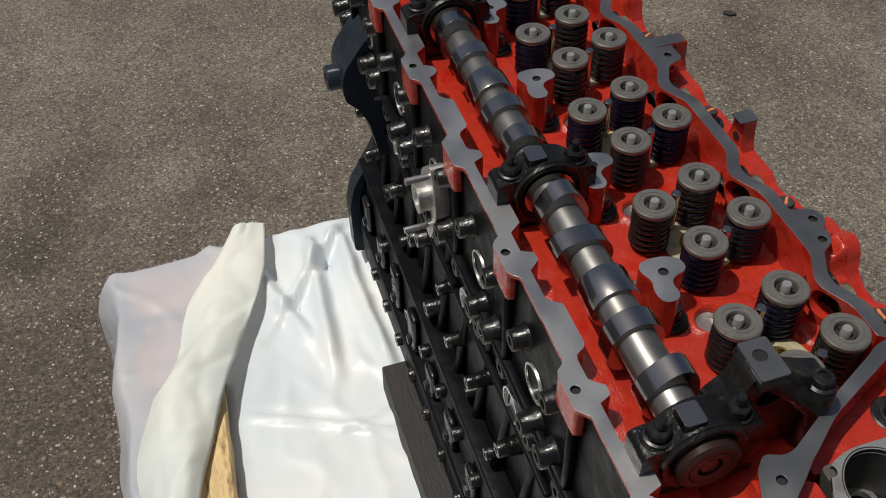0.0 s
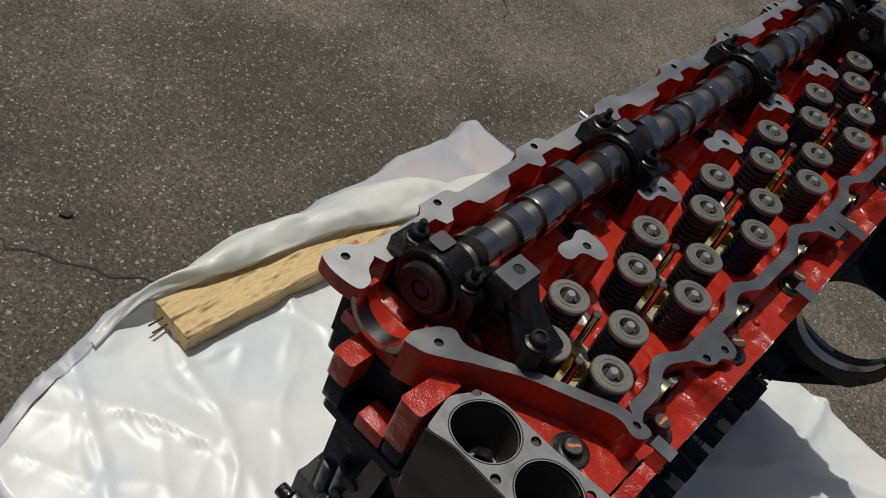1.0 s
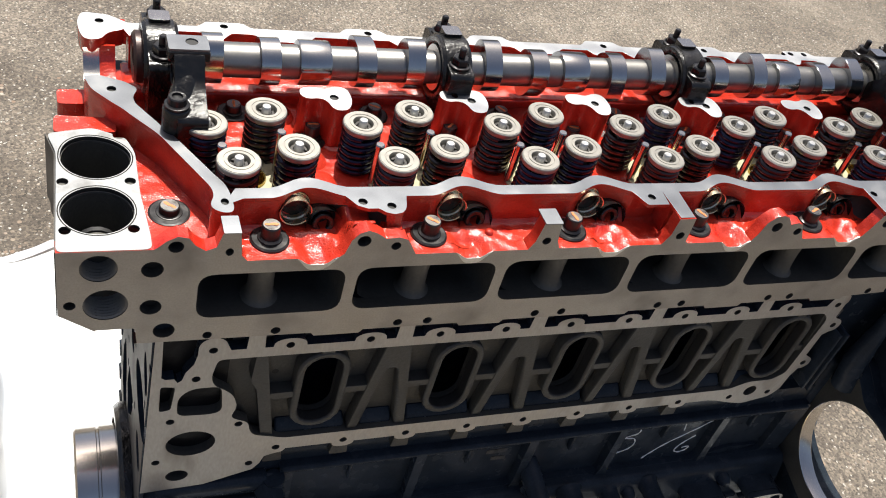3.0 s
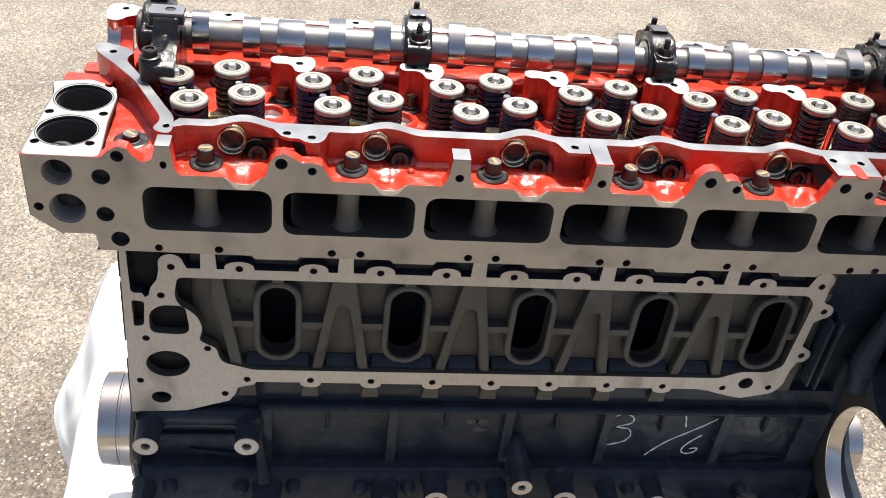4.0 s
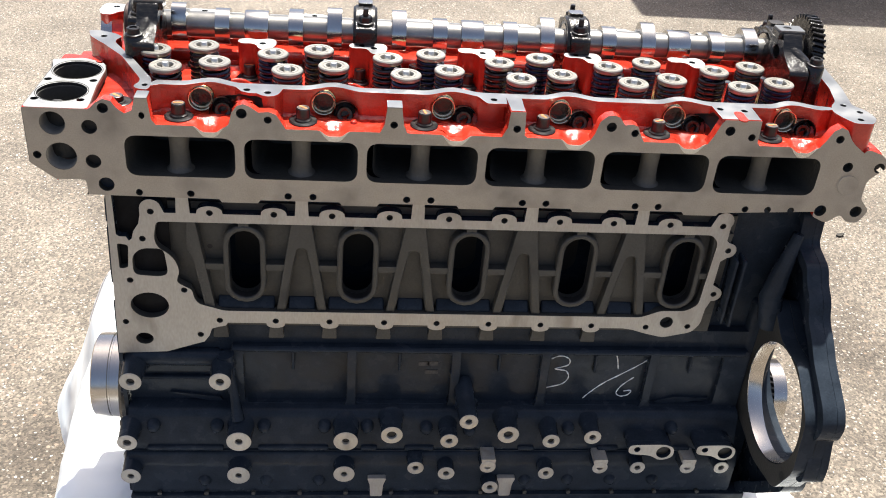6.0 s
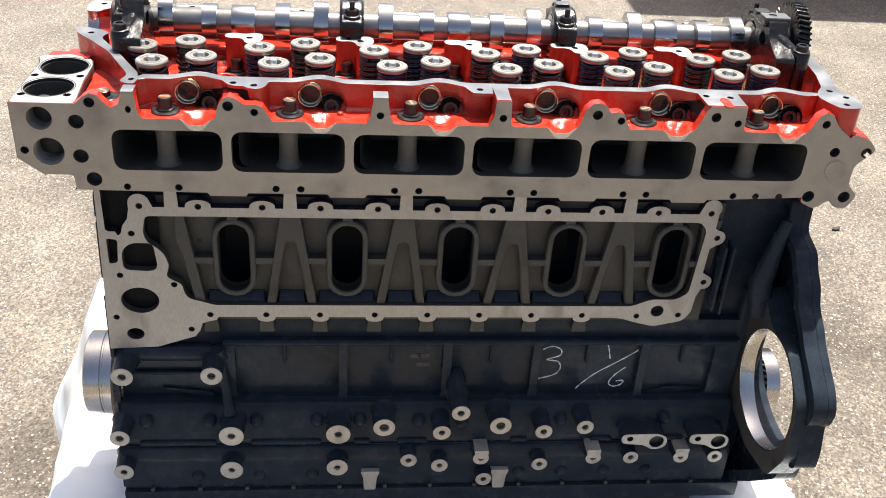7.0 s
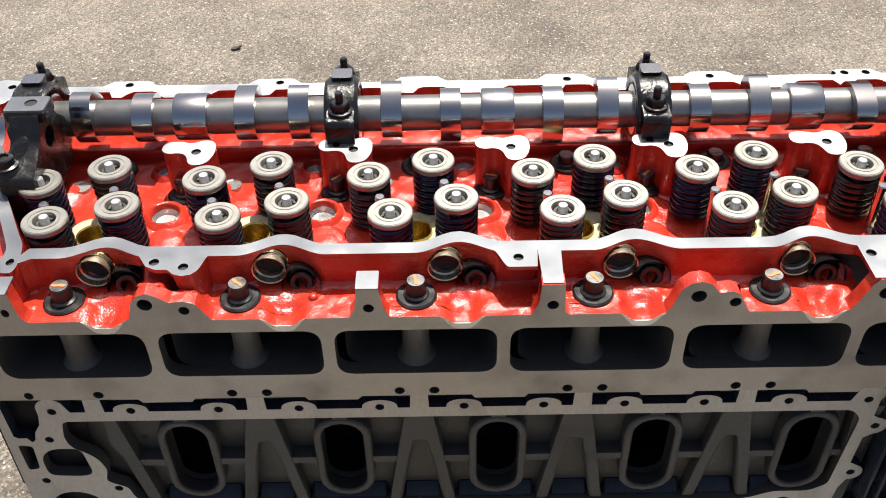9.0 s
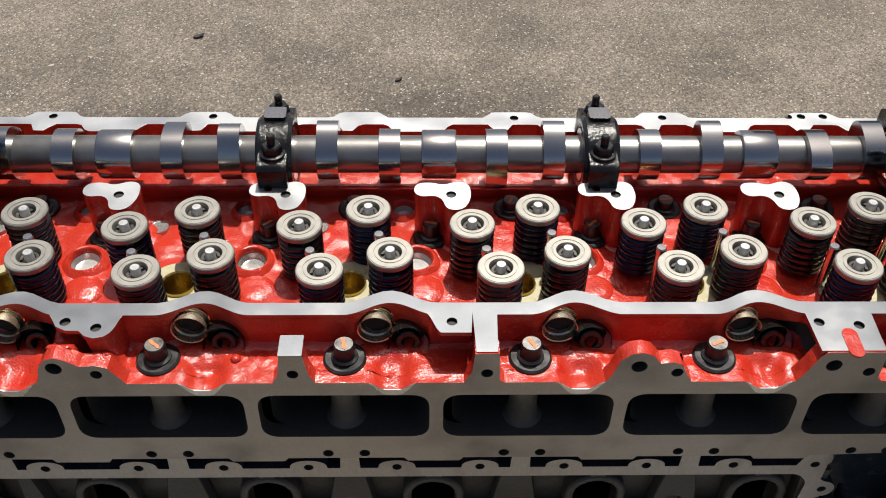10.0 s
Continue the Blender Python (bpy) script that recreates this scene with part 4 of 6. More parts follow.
# cam bore at the front end
bm = bmesh.new()
arc = [(0.2300 + 0.0265 * math.cos(a), 1.0800 + 0.0265 * math.sin(a)) for a in np.linspace(math.pi * 1.02, math.pi * 1.98, 28)]
arc2 = [(0.2300 + 0.0315 * math.cos(a), 1.0790 + 0.0325 * math.sin(a)) for a in np.linspace(math.pi * 1.98, math.pi * 1.02, 28)]
plate(bm, [arc + arc2], "x", -0.126, -0.100, 0, 1)
part("cam_bore", bm, [RAIL, RED], head, "bright half round camshaft bore", angle=50)
bm = bmesh.new()
arc3 = [(0.2300 + 0.0255 * math.cos(a), 1.0800 + 0.0255 * math.sin(a)) for a in np.linspace(math.pi * 1.04, math.pi * 1.96, 32)]
arc4 = [(0.2300 + 0.0300 * math.cos(a), 1.0793 + 0.0300 * math.sin(a)) for a in np.linspace(math.pi * 1.96, math.pi * 1.04, 32)]
plate(bm, [arc3 + arc4], "x", -0.1272, -0.1135)
part("bore_land", bm, STEEL, head, "bright machined land of the bore", 50)
bm = bmesh.new()
plate(bm, [rounded([(0.196, 1.050), (0.195, 1.0355), (0.265, 1.0355), (0.264, 1.050)], 0.003)], "x", -0.1225, -0.094)
part("bore_back", bm, RED, head)
# lower half coloured black for the shadow under the bore
bm = bmesh.new()
plate(bm, [rounded([(0.197, 1.0350), (0.190, 1.000), (0.215, 0.985), (0.245, 0.985), (0.270, 1.000), (0.263, 1.0350)], 0.004)], "x", -0.1175, -0.094)
part("bore_foot", bm, BLACK, head)


# ---- valve gear ----
def helix(bm, r, wire, z0, z1, turns, per=22, n=6):
    pts = []
    total = int(turns * per)
    for k in range(total + 1):
        f = k / total
        a = 2 * math.pi * turns * f
        g = smooth(0.0, 1.0, f) * 0.25 + f * 0.75
        pts.append((r * math.cos(a), r * math.sin(a), z0 + wire + (z1 - z0 - 2 * wire) * g))
    return tube(bm, pts, wire, n)


def build_valve():
    v = thing("valve_assembly", (0, 0, 0), "dark steel valve spring under a grey retainer on the red head", "valve spring", "valve springs on the head")
    bm = bmesh.new()
    helix(bm, 0.0150, 0.0027, 0.0, 0.0425, 6.2)
    part("outer_spring", bm, SPRING, v, "dark steel coil", 60)
    bm = bmesh.new()
    helix(bm, 0.0102, 0.0015, 0.0, 0.0425, 8, 16, 5)
    part("inner_spring", bm, SPRING, v, "", 60)
    bm = bmesh.new()
    lathe(bm, [(0.0085, 0.0405), (0.0150, 0.0415), (0.0172, 0.0430), (0.0180, 0.0445), (0.0180, 0.0474), (0.0173, 0.0482), (0.0168, 0.0482), (0.0166, 0.0486), (0.0127, 0.0486), (0.0126, 0.0481), (0.0119, 0.0481), (0.0118, 0.0486), (0.0092, 0.0486), (0.0088, 0.0479), (0.0080, 0.0420)], "z", (0, 0, 0), 36)
    part("retainer", bm, RETAINER, v, "grey turned spring retainer", 22)
    bm = bmesh.new()
    for q in range(3):
        pts = [(0.0071 * math.cos(a), 0.0071 * math.sin(a)) for a in np.linspace(q * 2.094 + 0.20, q * 2.094 + 1.89, 8)]
        pts += [(0.0050 * math.cos(a), 0.0050 * math.sin(a)) for a in np.linspace(q * 2.094 + 1.80, q * 2.094 + 0.29, 8)]
        plate(bm, [pts], "z", 0.0452, 0.0425)
    lathe(bm, [(0.0, 0.0430), (0.0079, 0.0430)], "z", (0, 0, 0), 20, [1])
    part("collet", bm, [COLLET, HOLE_SHADE], v, "split collets in a dark bore")
    bm = bmesh.new()
    lathe(bm, [(0.0040, 0.0), (0.0039, 0.0507), (0.0033, 0.0516), (0.0, 0.0516)], "z", (0, 0, 0), 16)
    part("stem", bm, TIP, v, "bright valve stem tip")
    return v


valve = build_valve()
first = True
for k in range(6):
    for dx, y in ((-0.0375, 0.1365), (0.0155, 0.1555), (-0.0180, 0.0865), (0.0340, 0.1045)):
        m = pose(P * k + dx, y + 0.010 * (P * k - 0.15), ZF, 0, 0, random.uniform(0, 360))
        if first:
            valve.matrix_basis = m
            first = False
        else:
            copy_thing(valve, m)

# bridge guide pins between the pairs of valves
pin = thing("bridge_pin", (0, 0, 0), "slim steel guide pin between two valve springs", "guide pin", "bridge pins")
bm = bmesh.new()
lathe(bm, [(0.0036, 0.0), (0.0036, 0.0395), (0.0042, 0.0400), (0.0042, 0.0435), (0.0034, 0.0445), (0.0, 0.0446)], "z", (0, 0, 0), 16)
part("shank", bm, STEEL, pin)
first = True
for k in range(6):
    for dx, y in ((-0.0275, 0.1115), (0.0245, 0.1300)):
        m = pose(P * k + dx, y + 0.010 * (P * k - 0.15), ZF)
        if first:
            pin.matrix_basis = m
            first = False
        else:
            copy_thing(pin, m)


# head bolts
def build_bolt():
    b = thing("head_bolt", (0, 0, 0), "black flanged head bolt with orange paint mark, set in the head", "bolt", "head bolts")
    bm = bmesh.new()
    lathe(bm, [(0.0, 0.0022), (0.0132, 0.0024), (0.0146, 0.0012), (0.0150, -0.004)], "z", (0, 0, 0), 24)
    part("washer", bm, BOLT, b, "black flat washer")
    bm = bmesh.new()
    lathe(bm, [(0.0094, 0.0022), (0.0092, 0.0036), (0.0072, 0.0046), (0.0070, 0.0152), (0.0062, 0.0162), (0.0, 0.0162)], "z", (0, 0, 0), 24, [0, 0, 0, 0, 1])
    part("bolt_head", bm, [BOLT, GLARE_TOP], b, "black bolt head, its top lightened for sun glare")
    bm = bmesh.new()
    plate(bm, [rounded([(-0.0054, -0.0004), (-0.0036, 0.0012), (-0.0005, 0.0009), (0.0026, 0.0018), (0.0053, 0.0012), (0.0048, -0.0006), (0.0022, -0.0004), (-0.0012, -0.0016), (-0.0044, -0.0014)], 0.0006)], "z", 0.01665, 0.0161)
    part("paint_mark", bm, ORANGE, b, "orange paint stroke")
    return b


bolt = build_bolt()
spots = [(P * k + 0.0655, 0.1760, ZF + 0.0006, 1.0, 1.0) for k in range(6)] + [(P * k + 0.002, 0.0340, ZL + 0.0006, 1.08, 0.95) for k in range(6)] + [(P * k + 0.0, 0.2140, ZF + 0.0006, 1.0, 0.62) for k in range(6)]
spots += [(-0.0715, 0.0690, ZL + 0.0003, 1.12, 0.45), (0.770, 0.2095, ZF, 1.0, 0.62)]
for i, (x, y, z, big, tall) in enumerate(spots):
    m = pose(x, y, z, 0, 0, random.uniform(0, 360)) @ Matrix.Diagonal((big, big, big * tall, 1))
    if i == 0:
        bolt.matrix_basis = m
    else:
        copy_thing(bolt, m)

# ---- camshaft ----
shaft = thing("camshaft", (0.34, CAM_Y, CAM_Z), "bare steel camshaft with polished lobes and a black gear", "camshaft")
bm = bmesh.new()
lathe(bm, [(0.0, -0.083), (0.010, -0.083), (0.010, -0.080), (0.0155, -0.0795), (0.0160, -0.078), (0.0160, 0.795), (0.0, 0.795)], "x", (0, CAM_Y, CAM_Z), 40)
part("shaft", bm, SHAFT, shaft)
bm = bmesh.new()
lathe(bm, [(0.0, -0.0842), (0.0092, -0.0842), (0.0092, -0.0872), (0.0150, -0.0878), (0.0156, -0.0870), (0.0162, -0.0878), (0.0205, -0.0880), (0.0228, -0.0860), (0.0228, -0.0795), (0.0, -0.0795)], "x", (0, CAM_Y, CAM_Z), 40)
part("end_plate", bm, material("dusty_thrust_plate", (0.040, 0.020, 0.017), 0.4, 0.3, (0.030, 0.018, 0.016), 300, 0.3, spot_scale=60), shaft, "dull reddish thrust plate at the front end")
bm = bmesh.new()
lathe(bm, [(0.0, -0.0862), (0.0075, -0.0862), (0.0088, -0.0845)], "x", (0, CAM_Y, CAM_Z), 6)
part("end_bolt", bm, OILY, shaft)


def lobe(x, angle, lift, half=0.0090, base=0.0216):
    bm = bmesh.new()
    pts = []
    for k in range(48):
        a = 2 * math.pi * k / 48
        d = math.atan2(math.sin(a - angle), math.cos(a - angle))
        r = base + lift * math.exp(-(d / 0.62) ** 2)
        pts.append((CAM_Y + r * math.cos(a), CAM_Z + r * math.sin(a)))
    plate(bm, [pts], "x", x - half, x + half)
    return part("lobe", bm, LOBE, shaft, "", 35, 0.0006)


for j in range(3):
    x0 = -0.064 + 0.271 * j
    spec = ((0.042, 0), (0.094, 1), (0.184, 2), (0.232, 3))
    for dx, q in spec:
        ang = {0: (1.9, 1.2, -0.7), 1: (-1.0, -1.5, 1.1), 2: (0.5, -2.2, 2.9), 3: (1.6, 1.2, 0.9)}[q][j]
        lobe(x0 + dx, ang, 0.0075)
    bm = bmesh.new()
    lathe(bm, [(0.0159, x0 + 0.1205), (0.0203, x0 + 0.121), (0.0209, x0 + 0.1225), (0.0209, x0 + 0.1485), (0.0203, x0 + 0.150), (0.0159, x0 + 0.1505)], "x", (0, CAM_Y, CAM_Z), 44)
    part("middle_journal", bm, LOBE, shaft)
for x in (-0.066, 0.206, 0.477, 0.747):
    bm = bmesh.new()
    lathe(bm, [(0.0159, x - 0.015), (0.0225, x - 0.0145), (0.0225, x + 0.0145), (0.0159, x + 0.015)], "x", (0, CAM_Y, CAM_Z), 40)
    part("journal", bm, STEEL, shaft)
# gear with slanted teeth
bm = bmesh.new()
teeth = 40
rings = []
for i, x in enumerate((0.781, 0.797)):
    ring = []
    for k in range(teeth):
        for f, r in ((0.0, 0.0440), (0.22, 0.0495), (0.50, 0.0495), (0.72, 0.0440)):
            a = 2 * math.pi * (k + f) / teeth + i * 0.07
            ring.append(bm.verts.new((x, CAM_Y + r * math.cos(a), CAM_Z + r * math.sin(a))))
    rings.append(ring)
for k in range(len(rings[0])):
    bm.faces.new((rings[0][k], rings[0][(k + 1) % len(rings[0])], rings[1][(k + 1) % len(rings[0])], rings[1][k]))
for ring, x in zip(rings, (0.781, 0.797)):
    hub = [bm.verts.new((x, CAM_Y + 0.026 * math.cos(2 * math.pi * k / len(ring)), CAM_Z + 0.026 * math.sin(2 * math.pi * k / len(ring)))) for k in range(len(ring))]
    for k in range(len(ring)):
        bm.faces.new((ring[k], ring[(k + 1) % len(ring)], hub[(k + 1) % len(ring)], hub[k]))
part("cam_gear", bm, OILY, shaft, "black helical cam gear", 25)
bm = bmesh.new()
lathe(bm, [(0.0, 0.803), (0.018, 0.803), (0.027, 0.799), (0.027, 0.778), (0.0, 0.778)], "x", (0, CAM_Y, CAM_Z), 32)
part("gear_hub", bm, OILY, shaft)


# bearing caps
def stud_nut(bm, x, y, z):
    lathe(bm, [(0.0, z), (0.0105, z), (0.0105, z + 0.002), (0.0088, z + 0.0028)], "z", (x, y, 0), 20)
    lathe(bm, [(0.0083, z + 0.0025), (0.0083, z + 0.0085), (0.0072, z + 0.0098), (0.0, z + 0.0098)], "z", (x, y, 0), 6)
    lathe(bm, [(0.0034, z + 0.009), (0.0034, z + 0.0180), (0.0025, z + 0.0192), (0.0, z + 0.0192)], "z", (x, y, 0), 12)


def build_cap(x):
    cap = thing("bearing_cap", (x, CAM_Y, CAM_Z), "oily black camshaft bearing cap with two studs and a flat", "bearing cap", "camshaft bearing caps")
    bm = bmesh.new()
    up = [(CAM_Y + 0.0335 * math.cos(a), CAM_Z + 0.0335 * math.sin(a)) for a in np.linspace(0.45, math.pi - 0.45, 12)]
    prof = [(0.274, 1.050), (0.274, 1.103), (0.270, 1.1065)] + up[1:-1] + [(0.188, 1.1065), (0.1845, 1.103), (0.1845, 1.050)]
    plate(bm, [rounded(prof, 0.002, 2), circ(CAM_Y, CAM_Z, 0.0230, 32)], "x", x - 0.0120, x + 0.0120)
    part("cap_body", bm, OILY, cap, "", 40, 0.002)
    for sx in (-1, 1):
        bm = bmesh.new()
        lathe(bm, [(0.0232, x + sx * 0.0121), (0.0275, x + sx * 0.0150), (0.0310, x + sx * 0.0148), (0.0325, x + sx * 0.0118)], "x", (0, CAM_Y, CAM_Z), 40)
        part("bearing_rim", bm, OILY, cap, "", 50)
    for y in (0.2005, 0.2580):
        bm = bmesh.new()
        lathe(bm, [(0.0125, 1.048), (0.0125, 1.103), (0.0118, 1.1075), (0.0, 1.1075)], "z", (x, y, 0), 20)
        part("stud_boss", bm, OILY, cap, "", 50)
        bm = bmesh.new()
        stud_nut(bm, x, y, 1.1078)
        part("stud_nut", bm, BOLT, cap)
    bm = bmesh.new()
    plate(bm, [rounded([(x - 0.009, 0.229), (x + 0.009, 0.229), (x + 0.009, 0.245), (x - 0.009, 0.245)], 0.003)], "z", 1.1240, 1.106, 0, 1)
    part("cap_flat", bm, [STEEL, OILY], cap, "bright machined flat", 40, 0.0008)
    return cap


for x in (-0.066, 0.206, 0.477, 0.747):
    build_cap(x)


# rocker shaft brackets at both ends
def build_bracket(x, s, side):
    br = thing("rocker_bracket", (x, 0.165, ZF), "oily black rocker shaft bracket with a machined top", "bracket", "rocker brackets")
    bm = bmesh.new()
    prof = rounded([(0.126, 1.046), (0.124, 1.098), (0.140, 1.104), (0.156, 1.112), (0.1665, 1.1335), (0.190, 1.1335), (0.197, 1.114), (0.212, 1.100), (0.205, 1.060), (0.176, 1.064), (0.160, 1.046)], 0.005, 4)
    plate(bm, [prof, circ(0.174, 1.1060, 0.0090, 24)], "x", x - 0.0122, x + 0.0122)
    part("bracket_body", bm, OILY, br, "", 40, 0.003)
    bm = bmesh.new()
    box(bm, x - 0.017, x + 0.017, 0.1665, 0.1893, 1.1235, 1.1336)
    part("top_block", bm, OILY, br, "", 40, 0.0015)
    bm = bmesh.new()
    plate(bm, [rounded([(x - 0.0164, 0.1675), (x + 0.0164, 0.1675), (x + 0.0164, 0.1883), (x - 0.0164, 0.1883)], 0.002), circ(x + side * 0.003, 0.1785, 0.0052, 16)], "z", 1.1355, 1.1337)
    part("top_face", bm, RAIL, br, "bright machined top with a bolt hole")
    bm = bmesh.new()
    cyl(bm, 0.0051, 1.1339, 1.1343, "z", (x + side * 0.003, 0.1785, 0), 16)
    part("hole", bm, HOLE_SHADE, br)
    bm = bmesh.new()
    lathe(bm, [(0.0125, 1.044), (0.0112, 1.075), (0.0114, 1.102), (0.0104, 1.1035), (0.0, 1.1035)], "z", (x + s, 0.138, 0), 22)
    part("leg", bm, OILY, br, "", 50)
    bm = bmesh.new()
    tube(bm, [(x, 0.168, 1.112), (x + s * 0.5, 0.153, 1.100), (x + s, 0.138, 1.082)], [0.0105, 0.0115, 0.0112], 16)
    part("arm", bm, OILY, br, "", 60)
    bm = bmesh.new()
    z = 1.1037
    lathe(bm, [(0.0, z), (0.0102, z), (0.0102, z + 0.002), (0.0078, z + 0.003)], "z", (x + s, 0.138, 0), 20)
    lathe(bm, [(0.0076, z + 0.0028), (0.0076, z + 0.0085), (0.0066, z + 0.0095), (0.0046, z + 0.0095), (0.0044, z + 0.0075), (0.0, z + 0.0085)], "z", (x + s, 0.138, 0), 12)
    part("bracket_bolt", bm, BOLT, br, "black flanged bolt")
    return br


build_bracket(-0.049, -0.012, 1)
build_bracket(0.739, 0.024, -1)


# ---- engine block ----
block = thing("engine_block", (0.33, 0.13, 0.515), "black-painted six-cylinder engine block with milled faces on timber bearers", "engine block")

# core of the crankcase
for x0, x1, y0, y1, z0, z1 in ((-0.076, 0.7612, 0.10, 0.262, 0.520, 0.9595), (-0.076, 0.7612, 0.0435, 0.0995, 0.520, 0.772), (-0.076, -0.046, 0.0305, 0.0995, 0.7725, 0.952),
                                (0.665, 0.7612, 0.0435, 0.0995, 0.7725, 0.9595), (-0.0455, 0.6645, 0.0335, 0.0995, 0.9475, 0.9595)):
    bm = bmesh.new()
    box(bm, x0, x1, y0, y1, z0, z1)
    part("crankcase", bm, BLACK, block, "black-painted crankcase")

# milled border of the cooler cover
PLANE["y"] = 0.0135
top_x = [-0.035, 0.031, 0.104, 0.171, 0.238, 0.308, 0.374, 0.441, 0.507, 0.577, 0.643]
low_x = [0.036, 0.104, 0.170, 0.238, 0.304, 0.370, 0.437, 0.503]
lugs = [(x, 0.0150, 0.9475, "r") for x in top_x[1:-1]] + [(P * k + 0.001, 0.0080, 0.9605, "s") for k in range(0, 6) if k < 5]
fr = [(-0.089, 0.735), (-0.083, 0.9585), (-0.0765, 0.9585), (-0.0762, 0.907), (-0.073, 0.9045), (-0.0655, 0.9045), (-0.0625, 0.899), (-0.059, 0.902), (-0.0565, 0.912), (-0.0500, 0.922), (-0.0475, 0.934)]
fr += [(-0.035 + 0.0125 * math.cos(a), 0.942 + 0.0125 * math.sin(a)) for a in np.linspace(3.0, 0.6, 9)]
fr += bumps(-0.020, 0.628, 0.9375, lugs)
fr += [(0.643 + 0.0125 * math.cos(a), 0.945 + 0.0125 * math.sin(a)) for a in np.linspace(2.4, -0.6, 9)]
fr += [(0.653, 0.918), (0.657, 0.915)] + [(0.6575 + 0.0105 * math.cos(a), 0.904 + 0.0105 * math.sin(a)) for a in np.linspace(1.2, -1.5, 8)]
fr += [(0.651, 0.888), (0.650, 0.853)] + [(0.6535 + 0.0105 * math.cos(a), 0.839 + 0.0105 * math.sin(a)) for a in np.linspace(1.2, -1.7, 8)]
fr += rounded([(0.648, 0.822), (0.646, 0.792), (0.637, 0.779), (0.600, 0.770), (0.575, 0.776), (0.553, 0.783)], 0.006, 3)[3:-3]
fr += bumps(0.545, 0.050, 0.7835, [(x, 0.0115, 0.7765, "r") for x in low_x[1:]])
fr += [(0.046, 0.7835), (0.043, 0.779), (0.034, 0.777), (0.026, 0.774), (0.0225, 0.763), (0.016, 0.754), (0.004, 0.750), (-0.030, 0.738)]
inner = rounded([(-0.030, 0.9255), (0.633, 0.9255), (0.642, 0.915), (0.637, 0.822), (0.622, 0.812), (0.590, 0.812), (0.566, 0.8015), (0.042, 0.8015), (0.029, 0.806), (0.012, 0.811), (0.0068, 0.820), (0.0055, 0.832), (-0.006, 0.838), (-0.0125, 0.843), (-0.0075, 0.858), (-0.012, 0.874), (-0.020, 0.883), (-0.031, 0.891), (-0.034, 0.903)], 0.006, 4)
hol = [inner, rounded([(-0.061, 0.852), (-0.061, 0.878), (-0.050, 0.889), (-0.024, 0.889), (-0.021, 0.854), (-0.030, 0.850)], 0.008, 4), circ(-0.046, 0.808, 0.0225, 28, 0.0185),
       circ(-0.056, 0.758, 0.0105, 20, 0.0085), 
       rounded([(-0.0765, 0.895), (-0.064, 0.893), (-0.0665, 0.862), (-0.0765, 0.860)], 0.003, 2), circ(0.601, 0.794, 0.0085, 18)]
taps = [(x, 0.9385) for x in top_x] + [(x, 0.787) for x in low_x] + [(0.6575, 0.904), (0.6535, 0.839), (0.575, 0.786), (0.630, 0.788), (-0.047, 0.902), (-0.066, 0.844), (-0.004, 0.831), (0.012, 0.765), (-0.0765, 0.783)]
hol += [circ(x, z, 0.0038, 12) for x, z in taps]
bm = bmesh.new()
plate(bm, [fr] + hol, "y", 0.005, 0.0165, 0, 1, 2)
part("cover_face", bm, [GASKET_FACE, BLACK, CAST_DARK], block, "bare milled gasket face with bolt holes", bevel=0.0005)
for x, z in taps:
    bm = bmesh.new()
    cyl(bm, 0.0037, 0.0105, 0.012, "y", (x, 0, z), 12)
    part("bolt_hole", bm, HOLE_SHADE, block)
# shallow pocket backs coloured near-black for the shade of deep ones
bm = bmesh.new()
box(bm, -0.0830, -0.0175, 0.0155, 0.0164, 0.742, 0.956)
part("pocket_back", bm, DIMMED_BLACK, block)

# back wall of the water gallery with five slots
slots = [(0.0685 + 0.1343 * k, 0.8670) for k in range(5)]
bm = bmesh.new()
plate(bm, [rect(-0.044, 0.776, 0.664, 0.947)] + [stadium(x, z, 0.0185, 0.0470) for x, z in slots], "y", 0.0215, 0.0275)
part("gallery_wall", bm, CAST_DARK, block, "rough dark cast wall with five slots")
bm = bmesh.new()
box(bm, -0.0445, -0.0190, 0.0166, 0.0318, 0.905, 0.947)
box(bm, -0.0445, 0.664, 0.0166, 0.0318, 0.9262, 0.947)
box(bm, 0.0, 0.664, 0.0166, 0.0318, 0.7725, 0.8005)
box(bm, 0.643, 0.664, 0.0166, 0.0318, 0.8007, 0.926)
part("gallery_side", bm, CAST_DARK, block)
# slot walls and backs carry the shade of the slot as near-black
for i, (x, z) in enumerate(slots):
    bm = bmesh.new()
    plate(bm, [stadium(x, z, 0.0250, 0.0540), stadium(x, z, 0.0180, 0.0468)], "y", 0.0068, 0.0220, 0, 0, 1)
    part("slot_rim", bm, [CAST_DARK, HOLE_SHADE], block, "", 40, 0.002)
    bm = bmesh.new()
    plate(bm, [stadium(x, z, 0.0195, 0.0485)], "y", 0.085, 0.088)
    part("slot_back", bm, HOLE_SHADE, block)


def rib(loop, y0=0.0076, soft=0.003):
    bm = bmesh.new()
    plate(bm, [rounded(loop, 0.0022, 3)], "y", y0, 0.0220)
    return part("rib", bm, CAST_DARK, block, "", 40, soft)


